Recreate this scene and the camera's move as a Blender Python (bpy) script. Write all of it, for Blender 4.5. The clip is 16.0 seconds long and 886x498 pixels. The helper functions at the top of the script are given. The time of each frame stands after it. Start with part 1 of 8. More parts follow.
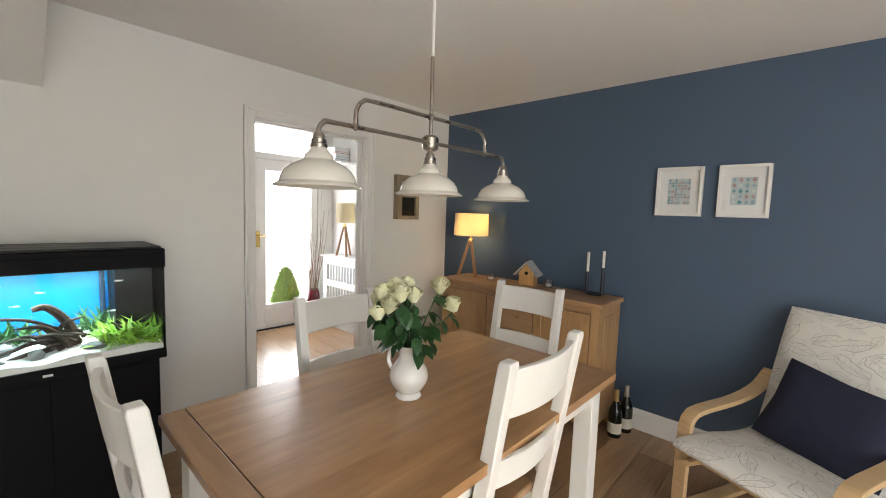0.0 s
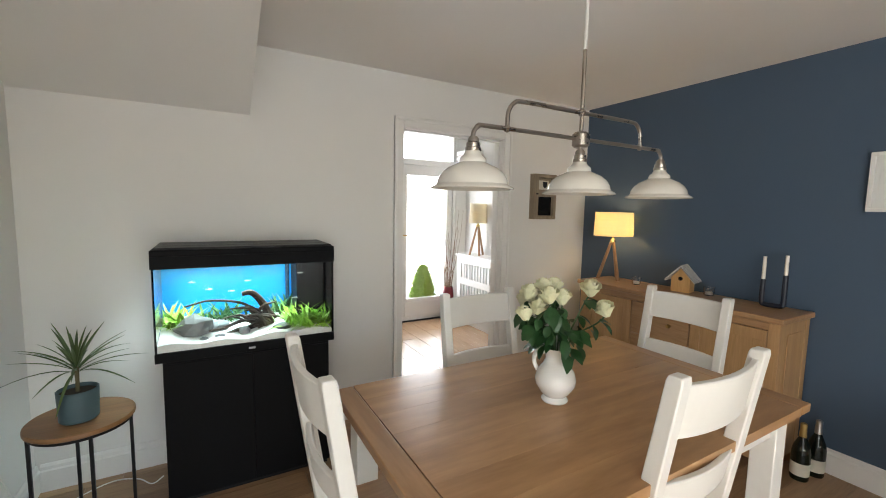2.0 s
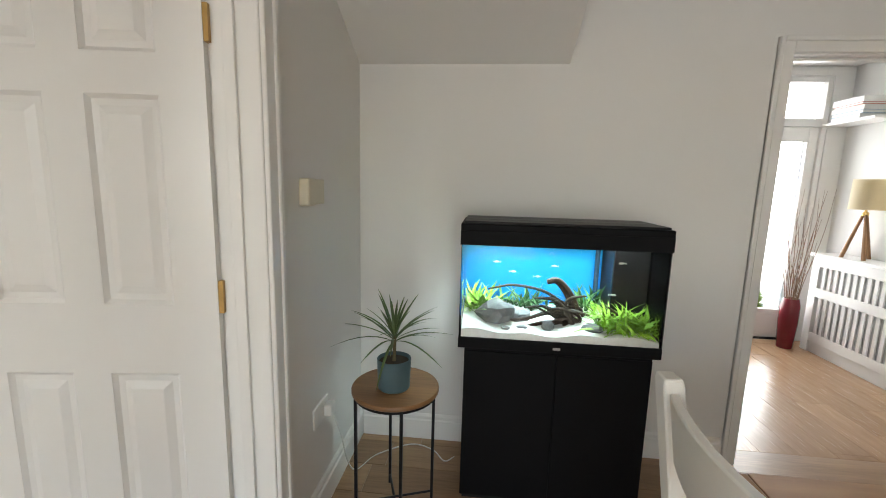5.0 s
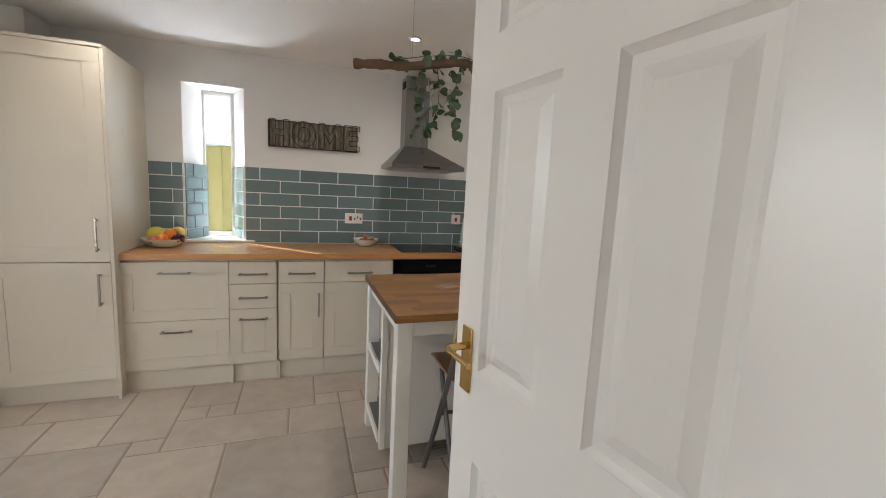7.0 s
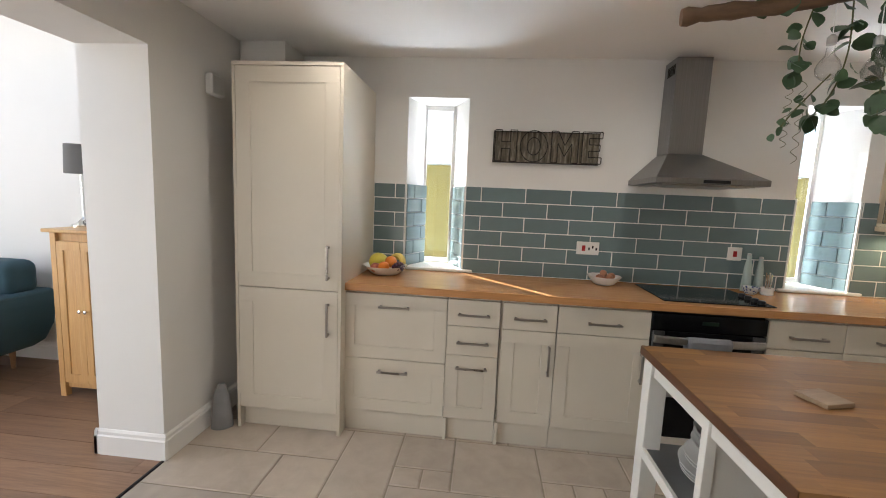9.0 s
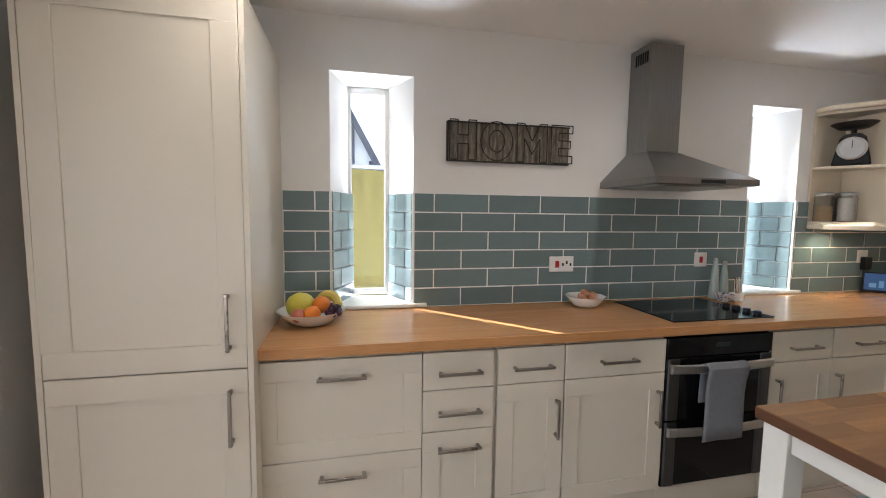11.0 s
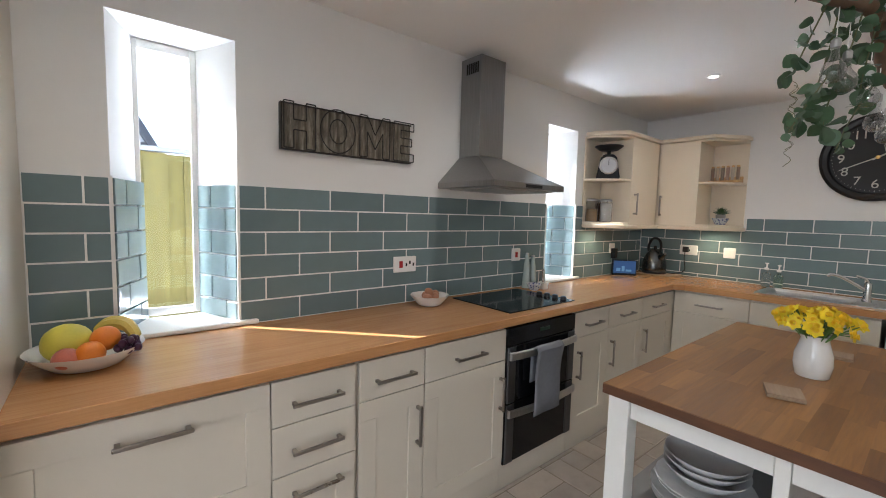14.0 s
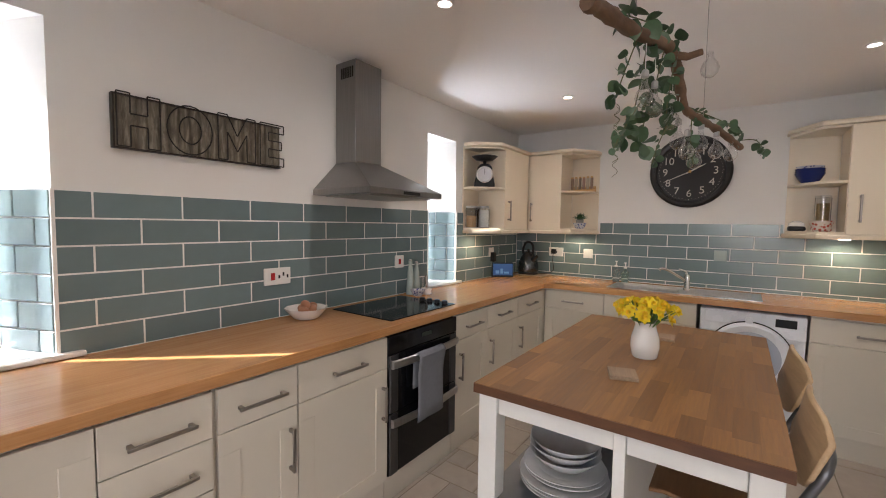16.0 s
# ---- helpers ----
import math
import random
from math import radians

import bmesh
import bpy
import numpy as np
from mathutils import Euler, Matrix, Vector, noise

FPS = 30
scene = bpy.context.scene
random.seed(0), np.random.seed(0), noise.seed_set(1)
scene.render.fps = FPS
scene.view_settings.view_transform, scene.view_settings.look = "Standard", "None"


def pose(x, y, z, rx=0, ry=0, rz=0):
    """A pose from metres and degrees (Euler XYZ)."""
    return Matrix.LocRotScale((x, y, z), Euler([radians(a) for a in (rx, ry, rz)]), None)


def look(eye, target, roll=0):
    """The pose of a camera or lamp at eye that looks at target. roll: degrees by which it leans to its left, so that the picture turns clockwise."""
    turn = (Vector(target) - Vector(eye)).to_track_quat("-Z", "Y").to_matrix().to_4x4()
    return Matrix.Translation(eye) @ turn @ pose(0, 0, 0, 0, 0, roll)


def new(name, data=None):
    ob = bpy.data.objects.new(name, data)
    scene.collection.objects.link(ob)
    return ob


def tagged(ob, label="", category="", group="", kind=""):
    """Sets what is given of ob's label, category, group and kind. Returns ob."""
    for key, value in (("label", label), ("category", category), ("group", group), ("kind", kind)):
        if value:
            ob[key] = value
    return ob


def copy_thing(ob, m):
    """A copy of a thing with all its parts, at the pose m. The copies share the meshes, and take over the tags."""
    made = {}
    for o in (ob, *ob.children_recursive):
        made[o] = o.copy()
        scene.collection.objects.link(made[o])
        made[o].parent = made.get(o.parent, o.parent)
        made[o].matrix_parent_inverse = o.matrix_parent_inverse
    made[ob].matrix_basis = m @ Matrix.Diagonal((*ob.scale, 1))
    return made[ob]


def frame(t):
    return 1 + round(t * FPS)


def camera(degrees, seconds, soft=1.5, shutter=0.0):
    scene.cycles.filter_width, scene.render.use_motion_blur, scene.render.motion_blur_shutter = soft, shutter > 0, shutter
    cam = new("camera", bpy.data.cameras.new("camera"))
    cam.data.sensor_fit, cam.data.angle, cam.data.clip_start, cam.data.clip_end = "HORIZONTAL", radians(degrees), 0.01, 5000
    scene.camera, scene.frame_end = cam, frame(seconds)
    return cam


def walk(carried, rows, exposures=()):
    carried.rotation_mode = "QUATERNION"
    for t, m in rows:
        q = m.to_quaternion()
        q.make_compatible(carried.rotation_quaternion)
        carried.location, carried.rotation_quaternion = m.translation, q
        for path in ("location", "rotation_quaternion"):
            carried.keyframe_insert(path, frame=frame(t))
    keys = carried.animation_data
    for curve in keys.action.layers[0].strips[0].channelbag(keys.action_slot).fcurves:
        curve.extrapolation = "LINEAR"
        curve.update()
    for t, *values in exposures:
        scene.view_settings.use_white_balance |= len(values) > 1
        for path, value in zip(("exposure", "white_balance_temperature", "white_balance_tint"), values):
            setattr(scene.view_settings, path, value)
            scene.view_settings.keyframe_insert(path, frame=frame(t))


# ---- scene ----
cam = camera(94.4, 16.0, 1.0)
PATH = [
    (0, (0.141, 0.173, 1.444), (-1.212, 1.636, 1.267), 1.9),
    (0.5, (0.137, 0.154, 1.45), (-1.305, 1.527, 1.269), 1.7),
    (1, (0.133, 0.141, 1.439), (-1.41, 1.401, 1.266), 1.6),
    (1.5, (0.122, 0.128, 1.439), (-1.519, 1.257, 1.258), 1.4),
    (2, (0.1, 0.107, 1.443), (-1.629, 1.095, 1.25), 1.1),
    (2.5, (0.084, 0.076, 1.442), (-1.718, 0.918, 1.237), 0.9),
    (3, (0.041, 0.058, 1.43), (-1.826, 0.743, 1.213), 0.9),
    (3.2, (0.025, 0.045, 1.429), (-1.865, 0.658, 1.202), 0.8),
    (5.3, (-0.646, -0.085, 1.376), (-2.581, -0.507, 1.096), 1.5),
    (5.5, (-0.764, -0.14, 1.375), (-2.656, -0.735, 1.12), 1.5),
    (6, (-0.928, -0.278, 1.371), (-2.607, -1.34, 1.139), 2.2),
    (6.5, (-1.092, -0.484, 1.381), (-2.333, -2.033, 1.13), 2.7),
    (7, (-1.138, -0.668, 1.396), (-1.795, -2.538, 1.129), 2.9),
    (7.5, (-1.126, -0.877, 1.386), (-1.24, -2.857, 1.129), 3.2),
    (8, (-1.052, -1.069, 1.422), (-0.84, -3.041, 1.167), 3.1),
    (8.2, (-1.023, -1.124, 1.431), (-0.752, -3.087, 1.166), 2.9),
    (10.3, (-0.539, -1.903, 1.447), (-0.72, -3.886, 1.257), 1.0),
    (10.5, (-0.5, -1.959, 1.448), (-0.751, -3.935, 1.263), 0.8),
    (11, (-0.412, -2.146, 1.425), (-0.838, -4.092, 1.253), 0.7),
    (11.5, (-0.36, -2.257, 1.43), (-0.957, -4.158, 1.253), 0.6),
    (12, (-0.295, -2.335, 1.432), (-1.064, -4.172, 1.252), 0.7),
    (12.5, (-0.228, -2.379, 1.433), (-1.172, -4.134, 1.26), 1.1),
    (13, (-0.234, -2.381, 1.428), (-1.308, -4.06, 1.256), 1.6),
    (13.4, (-0.257, -2.373, 1.434), (-1.409, -3.999, 1.257), 1.6),
    (13.5, (-0.26, -2.382, 1.427), (-1.436, -3.991, 1.257), 1.6),
    (14, (-0.283, -2.378, 1.427), (-1.549, -3.917, 1.261), 1.5),
    (14.5, (-0.304, -2.37, 1.424), (-1.658, -3.833, 1.265), 1.4),
    (15, (-0.324, -2.36, 1.427), (-1.765, -3.739, 1.276), 1.2),
    (15.5, (-0.34, -2.348, 1.426), (-1.871, -3.629, 1.29), 1.1),
    (16, (-0.355, -2.337, 1.427), (-1.973, -3.507, 1.307), 0.8),
]
walk(cam, [(t, look(eye, target, roll)) for t, eye, target, roll in PATH], exposures=[(0.0, 2.4, 6400, 8), (3.2, 2.3, 6350, 7), (5.5, 2.25, 6450, 8), (6.5, 2.25, 6350, 10), (7.0, 2.1, 6200, 10), (7.5, 2.05, 6200, 10), (8.0, 2.1, 6250, 10), (11.0, 2.12, 6050, 12), (12.5, 2.05, 5800, 11), (14.5, 2.15, 5850, 11), (15.5, 2.15, 6000, 14), (16.0, 2.2, 6300, 17)])

# ---- world, sun and large lights ----
SUN_EL, SUN_AZ = 36.0, 135.8   # elevation; compass angle of the way towards the sun, from +y clockwise
world = bpy.data.worlds.new("world")
scene.world = world
world.use_nodes = True
wn = world.node_tree.nodes
sky = wn.new("ShaderNodeTexSky")
sky.sky_type, sky.sun_disc = "NISHITA", False
sky.sun_elevation, sky.sun_rotation = radians(SUN_EL), radians(SUN_AZ)
wn["Background"].inputs[1].default_value = 0.12
world.node_tree.links.new(sky.outputs[0], wn["Background"].inputs[0])

sun = new("sun", bpy.data.lights.new("sun", "SUN"))
sun.data.energy, sun.data.angle, sun.data.color = 5.0, radians(0.53), (1.0, 0.97, 0.92)
_c, _s = math.cos(radians(SUN_EL)), math.sin(radians(SUN_EL))
sun.matrix_world = look((0, 0, 9), (-0.697 * _c, 0.717 * _c, 9 - _s))


def area(name, eye, target, w, h, watts, colour=(1, 1, 1)):
    """An added lamp that stands in for daylight, in an opening or outside it."""
    ob = new(name, bpy.data.lights.new(name, "AREA"))
    ob.data.shape, ob.data.size, ob.data.size_y = "RECTANGLE", w, h
    ob.data.energy, ob.data.color = watts, colour
    ob.matrix_world = look(eye, target)
    return ob


DAY, DAYW = (0.95, 0.97, 1.0), (1.0, 0.975, 0.93)
area("daylight_garden_door", (2.58, 0.3, 1.15), (0, 2.2, 2.5), 1.55, 1.8, 7.0, DAYW)
# Fill lamp in an invented opening, added to brighten the blue wall.
area("blue_wall_fill", (1.80, -0.70, 1.10), (1.2, 3, 1.1), 1.0, 1.9, 5.5, DAYW)
area("daylight_hall_door", (-4.54, 2.45, 1.25), (-3, 2.45, 1.2), 0.8, 1.8, 4, DAY)
area("daylight_roof_window", (2.7, -2.3, 2.72), (2.2, -1.9, 0), 1.1, 1.6, 1.5, DAY)
# Fill lamp at an assumed window, added to light living room and kitchen.
area("living_fill", (4.30, -1.95, 1.85), (2.3, -2.2, 2.2), 1.7, 0.6, 9, DAY)
SKYC, SKYW = (0.70, 0.86, 1.0), (0.86, 0.93, 1.0)
# Added lamps outside, above the view, stand in for sky on the niche reveals.
area("daylight_niche", (-0.43, -4.98, 2.62), (-0.52, -4.36, 1.5), 0.9, 0.34, 2.0, SKYC)
area("daylight_niche", (-2.96, -4.98, 2.62), (-3.05, -4.36, 1.5), 0.9, 0.34, 2.0, SKYC)
# Added uplights, out of view below the sills, that brighten the kitchen ceiling.
area("ceiling_uplight", (-0.50, -5.36, 0.68), (-0.60, -2.6, 2.0), 1.8, 0.22, 19.0, SKYW)
area("ceiling_uplight", (-3.03, -5.36, 0.68), (-3.00, -2.6, 2.0), 1.8, 0.22, 27.0, SKYW)
SPOT_W = 4.0

# ---- materials ----
def nodes_of(name):
    m = bpy.data.materials.new(name)
    m.use_nodes = True
    n, l = m.node_tree.nodes, m.node_tree.links
    return m, n, l, n["Principled BSDF"]


def coords(n, l, scale=(1, 1, 1), rot=(0, 0, 0)):
    tc, mp = n.new("ShaderNodeTexCoord"), n.new("ShaderNodeMapping")
    mp.inputs["Scale"].default_value, mp.inputs["Rotation"].default_value = scale, rot
    l.new(tc.outputs["Object"], mp.inputs[0])
    return mp.outputs[0]


def noise_tex(n, l, vec, scale, detail=3.0, rough=0.55, distort=0.0):
    t = n.new("ShaderNodeTexNoise")
    t.inputs["Scale"].default_value, t.inputs["Detail"].default_value = scale, detail
    t.inputs["Roughness"].default_value, t.inputs["Distortion"].default_value = rough, distort
    l.new(vec, t.inputs["Vector"])
    return t.outputs[0]


def ramp(n, l, fac, stops):
    r = n.new("ShaderNodeValToRGB")
    while len(r.color_ramp.elements) < len(stops):
        r.color_ramp.elements.new(0.5)
    for e, (p, c) in zip(r.color_ramp.elements, stops):
        e.position, e.color = p, (*c, 1)
    l.new(fac, r.inputs[0])
    return r.outputs[0]


def mix(n, l, fac, a, b, mode="MIX"):
    m = n.new("ShaderNodeMix")
    m.data_type, m.blend_type = "RGBA", mode
    for sock, v in ((m.inputs[0], fac), (m.inputs[6], a), (m.inputs[7], b)):
        if isinstance(v, (int, float)):
            sock.default_value = v
        elif isinstance(v, tuple):
            sock.default_value = (*v, 1)
        else:
            l.new(v, sock)
    return m.outputs[2]


def bump(n, l, bsdf, height, strength, dist=0.002):
    b = n.new("ShaderNodeBump")
    b.inputs["Strength"].default_value, b.inputs["Distance"].default_value = strength, dist
    l.new(height, b.inputs["Height"])
    l.new(b.outputs[0], bsdf.inputs["Normal"])


def shade(c, k):
    return tuple(min(1.0, v * k) for v in c)


def plain(name, c, rough=0.5, metal=0.0, vary=0.12, scale=9.0, grain=180.0, relief=0.12, coat=0.0, spread=0.0):
    """Paint, plastic, metal or cloth: two scales of mottling, uneven gloss, fine relief."""
    m, n, l, b = nodes_of(name)
    v = coords(n, l)
    big, fine = noise_tex(n, l, v, scale, 4), noise_tex(n, l, v, grain, 2)
    base = ramp(n, l, big, [(0.25, shade(c, 1 - vary)), (0.75, shade(c, 1 + vary * 0.6))])
    base = mix(n, l, 0.25, base, ramp(n, l, fine, [(0.3, shade(c, 1 - vary)), (0.7, c)]))
    if spread:
        oi = n.new("ShaderNodeObjectInfo")
        k = ramp(n, l, oi.outputs["Random"], [(0.0, (1 - spread,) * 3), (1.0, (1 + spread * 0.5,) * 3)])
        base = mix(n, l, 1.0, base, k, "MULTIPLY")
    l.new(base, b.inputs["Base Color"])
    r = n.new("ShaderNodeMapRange")
    r.inputs["To Min"].default_value, r.inputs["To Max"].default_value = max(0.02, rough * 0.82), min(1, rough * 1.18)
    l.new(big, r.inputs[0])
    l.new(r.outputs[0], b.inputs["Roughness"])
    b.inputs["Metallic"].default_value = metal
    b.inputs["Coat Weight"].default_value = coat
    if relief:
        bump(n, l, b, fine, relief, 0.001)
    return m


def wood(name, dark, light, axis=0, rough=0.4, stretch=14.0, size=5.0, coat=0.0, spread=0.0, island=0.0, relief=0.15):
    """Wood with its grain along one axis of the object."""
    m, n, l, b = nodes_of(name)
    s = [stretch, stretch, stretch]
    s[axis] = 1.0
    v = coords(n, l, tuple(x * 0.22 for x in s))
    if island or spread:
        add = n.new("ShaderNodeVectorMath")
        add.operation = "MULTIPLY_ADD"
        src = n.new("ShaderNodeNewGeometry").outputs["Random Per Island"] if island else n.new("ShaderNodeObjectInfo").outputs["Random"]
        l.new(src, add.inputs[0])
        add.inputs[1].default_value = (37.0, 53.0, 29.0)
        l.new(v, add.inputs[2])
        v = add.outputs[0]
    g = noise_tex(n, l, v, size, 6, 0.62, 0.9)
    f = noise_tex(n, l, v, size * 7, 4, 0.6, 0.2)
    base = ramp(n, l, g, [(0.28, dark), (0.5, tuple((p + q) / 2 for p, q in zip(dark, light))), (0.74, light)])
    base = mix(n, l, 0.35, base, ramp(n, l, f, [(0.3, shade(dark, 0.85)), (0.65, light)]))
    if island or spread:
        a = island or spread
        base = mix(n, l, 1.0, base, ramp(n, l, src, [(0.0, (1 - a, 1 - a * 1.12, 1 - a * 1.2)), (0.5, (1, 1, 1)), (1.0, (1 + a * 0.5, 1 + a * 0.45, 1 + a * 0.35))]), "MULTIPLY")
    l.new(base, b.inputs["Base Color"])
    r = n.new("ShaderNodeMapRange")
    r.inputs["To Min"].default_value, r.inputs["To Max"].default_value = rough * 0.8, rough * 1.25
    l.new(f, r.inputs[0])
    l.new(r.outputs[0], b.inputs["Roughness"])
    b.inputs["Coat Weight"].default_value = coat
    b.inputs["Coat Roughness"].default_value = 0.12
    bump(n, l, b, f, relief, 0.0015)
    return m


def glow(name, c, strength):
    m, n, l, b = nodes_of(name)
    b.inputs["Base Color"].default_value = (*c, 1)
    b.inputs["Emission Color"].default_value = (*c, 1)
    b.inputs["Emission Strength"].default_value = strength
    return m


def clear(name, c=(1, 1, 1), rough=0.0, ior=1.45):
    m, n, l, b = nodes_of(name)
    b.inputs["Base Color"].default_value = (*c, 1)
    b.inputs["Roughness"].default_value, b.inputs["IOR"].default_value = rough, ior
    b.inputs["Transmission Weight"].default_value = 1.0
    return m


def brushed(name, c, rough=0.3, axis=0):
    m, n, l, b = nodes_of(name)
    s = [160.0] * 3
    s[axis] = 4.0
    f = noise_tex(n, l, coords(n, l, tuple(s)), 1.0, 3)
    l.new(ramp(n, l, f, [(0.3, shade(c, 0.85)), (0.7, c)]), b.inputs["Base Color"])
    b.inputs["Metallic"].default_value, b.inputs["Roughness"].default_value = 1.0, rough
    bump(n, l, b, f, 0.12, 0.0004)
    return m


WALL = plain("warm_white_wall_paint", (0.76, 0.745, 0.715), 0.75, vary=0.035, scale=1.4, grain=260, relief=0.10)
CEIL = plain("white_ceiling_paint", (0.86, 0.845, 0.82), 0.85, vary=0.03, scale=1.2, grain=240, relief=0.08)
BLUE = plain("dark_blue_wall_paint", (0.072, 0.108, 0.162), 0.60, vary=0.06, scale=1.6, grain=260, relief=0.10)
GLOSS = plain("white_gloss_paint", (0.80, 0.785, 0.755), 0.30, vary=0.008, scale=3, grain=60, relief=0.03)
CREAM = plain("cream_cabinet_vinyl", (0.640, 0.578, 0.478), 0.34, vary=0.03, scale=3, grain=90, relief=0.04)
SHELL = plain("cream_wall_cabinet", (0.77, 0.67, 0.52), 0.38, vary=0.04, scale=3, grain=90, relief=0.04)
CHAIRW = plain("painted_chair_white", (0.77, 0.755, 0.71), 0.38, vary=0.05, scale=6, grain=70, relief=0.10)
GROUT = plain("pale_grout", (0.78, 0.775, 0.745), 0.85, vary=0.08, scale=20, grain=300, relief=0.3)
TILE = plain("sage_blue_glazed_tile", (0.165, 0.226, 0.235), 0.18, vary=0.10, scale=5, grain=26, relief=0.07, spread=0.14)
STEEL = brushed("brushed_steel", (0.50, 0.49, 0.47), 0.33, 2)
HOODST = brushed("hood_steel", (0.30, 0.295, 0.29), 0.34, 2)
CHROME = plain("polished_chrome", (0.72, 0.71, 0.69), 0.10, 1.0, vary=0.03, relief=0)
NICKEL = plain("satin_nickel", (0.36, 0.325, 0.29), 0.28, 1.0, vary=0.06, relief=0.03)
BRASS = plain("polished_brass", (0.72, 0.50, 0.18), 0.22, 1.0, vary=0.12, scale=40, relief=0.04)
OLDBRASS = plain("worn_brass", (0.42, 0.27, 0.10), 0.35, 1.0, vary=0.2, scale=40, relief=0.08)
BLACKG = plain("black_glass", (0.005, 0.005, 0.006), 0.10, vary=0.1, relief=0)
BLACK = plain("black_wood_veneer", (0.005, 0.005, 0.006), 0.62, vary=0.2, grain=120, relief=0.1)
BLACKM = plain("black_metal", (0.012, 0.012, 0.013), 0.42, vary=0.2, relief=0.08)
DARK = plain("dark_gap", (0.02, 0.018, 0.016), 0.8, relief=0)
CERAM = plain("white_ceramic", (0.80, 0.785, 0.75), 0.14, vary=0.03, scale=6, relief=0.03, coat=0.3)
PLATE = plain("white_plate_glaze", (0.74, 0.74, 0.73), 0.18, vary=0.03, relief=0.0)
PLASTIC = plain("white_plastic", (0.78, 0.77, 0.74), 0.32, vary=0.03, relief=0.02)
IVORY = plain("yellowed_plastic", (0.66, 0.61, 0.47), 0.35, vary=0.05, relief=0.02)
GLASS = clear("clear_glass")
def thin_glass(name, tint=0.96):
    """Blown glass too thin to bend the view: see-through, with gloss that grows towards the rim."""
    m, n, l, b = nodes_of(name)
    out = next(q for q in n if q.type == "OUTPUT_MATERIAL")
    n.remove(b)
    clear_part, gloss, mix, fres = n.new("ShaderNodeBsdfTransparent"), n.new("ShaderNodeBsdfGlossy"), n.new("ShaderNodeMixShader"), n.new("ShaderNodeLayerWeight")
    soft_rim = n.new("ShaderNodeMath")
    soft_rim.operation = "MULTIPLY_ADD"
    soft_rim.inputs[1].default_value, soft_rim.inputs[2].default_value = 0.75, 0.09
    clear_part.inputs["Color"].default_value = (tint, tint, tint, 1)
    gloss.inputs["Roughness"].default_value = 0.03
    fres.inputs["Blend"].default_value = 0.22
    l.new(fres.outputs["Facing"], soft_rim.inputs[0])
    l.new(soft_rim.outputs[0], mix.inputs[0])
    l.new(clear_part.outputs[0], mix.inputs[1])
    l.new(gloss.outputs[0], mix.inputs[2])
    l.new(mix.outputs[0], out.inputs["Surface"])
    return m


BULB = thin_glass("bulb_glass")
OAK_X = wood("oiled_oak_along", (0.28, 0.150, 0.070), (0.47, 0.29, 0.150), 0, 0.36)
OAK_Y = wood("oiled_oak_across", (0.28, 0.150, 0.070), (0.47, 0.29, 0.150), 1, 0.36)
OAK_Z = wood("oiled_oak_upright", (0.33, 0.18, 0.075), (0.50, 0.31, 0.145), 2, 0.40)
TABLE_X = wood("dining_table_oak_x", (0.25, 0.122, 0.048), (0.55, 0.325, 0.155), 0, 0.30, stretch=7, size=2.2, spread=0.10, coat=0.12, relief=0.05)
TABLE_Y = wood("dining_table_oak_y", (0.25, 0.122, 0.048), (0.55, 0.325, 0.155), 1, 0.30, stretch=7, size=2.2, spread=0.10, coat=0.12, relief=0.05)
BEECH_X = wood("beech_worktop_along_x", (0.42, 0.185, 0.062), (0.56, 0.295, 0.118), 0, 0.24, stretch=22, coat=0.2)
BEECH_Y = wood("beech_worktop_along_y", (0.42, 0.185, 0.062), (0.56, 0.295, 0.118), 1, 0.24, stretch=22, coat=0.2)
STAVE = wood("acacia_stave", (0.155, 0.066, 0.019), (0.335, 0.168, 0.054), 0, 0.42, spread=0.29, coat=0.0)
ENDSTRIP = wood("dark_end_wood", (0.075, 0.028, 0.011), (0.14, 0.058, 0.023), 1, 0.5, stretch=4, size=9)
PLANK = wood("wood_floor_plank", (0.23, 0.138, 0.070), (0.44, 0.280, 0.155), 1, 0.34, spread=0.25, coat=0.1)
PLANKX = wood("hall_floor_plank", (0.36, 0.21, 0.11), (0.52, 0.34, 0.20), 0, 0.25, spread=0.15)
BIRCH = wood("bent_birch", (0.52, 0.34, 0.17), (0.68, 0.48, 0.27), 0, 0.35, stretch=20)
PINE = wood("light_pine", (0.50, 0.27, 0.09), (0.66, 0.41, 0.17), 2, 0.38)
FENCE = wood("fence_board", (0.085, 0.072, 0.016), (0.15, 0.128, 0.034), 2, 0.8, spread=0.12)
BARK = wood("driftwood_branch", (0.065, 0.036, 0.020), (0.20, 0.115, 0.062), 0, 0.7, stretch=5, size=9, relief=0.7)
SEATW = wood("stool_ply", (0.20, 0.095, 0.040), (0.34, 0.185, 0.090), 0, 0.33)
LEAF = plain("eucalyptus_leaf", (0.062, 0.120, 0.055), 0.45, vary=0.35, scale=25, relief=0.1, spread=0.35)
LEAFD = plain("rose_leaf", (0.022, 0.075, 0.020), 0.38, vary=0.35, scale=30, relief=0.12)
for _m, _v in ((BLACKG, 0.28), (BLACK, 0.12), (BLACKM, 0.25), (DARK, 0.1), (BLUE, 0.3)):
    _m.node_tree.nodes["Principled BSDF"].inputs["Specular IOR Level"].default_value = _v


# ---- building helpers ----
def thing(name, label, category, m=None, group="", kind=""):
    ob = new(name)
    ob.empty_display_size = 0.1
    if m is not None:
        ob.matrix_basis = m
    return tagged(ob, label, category, group, kind)


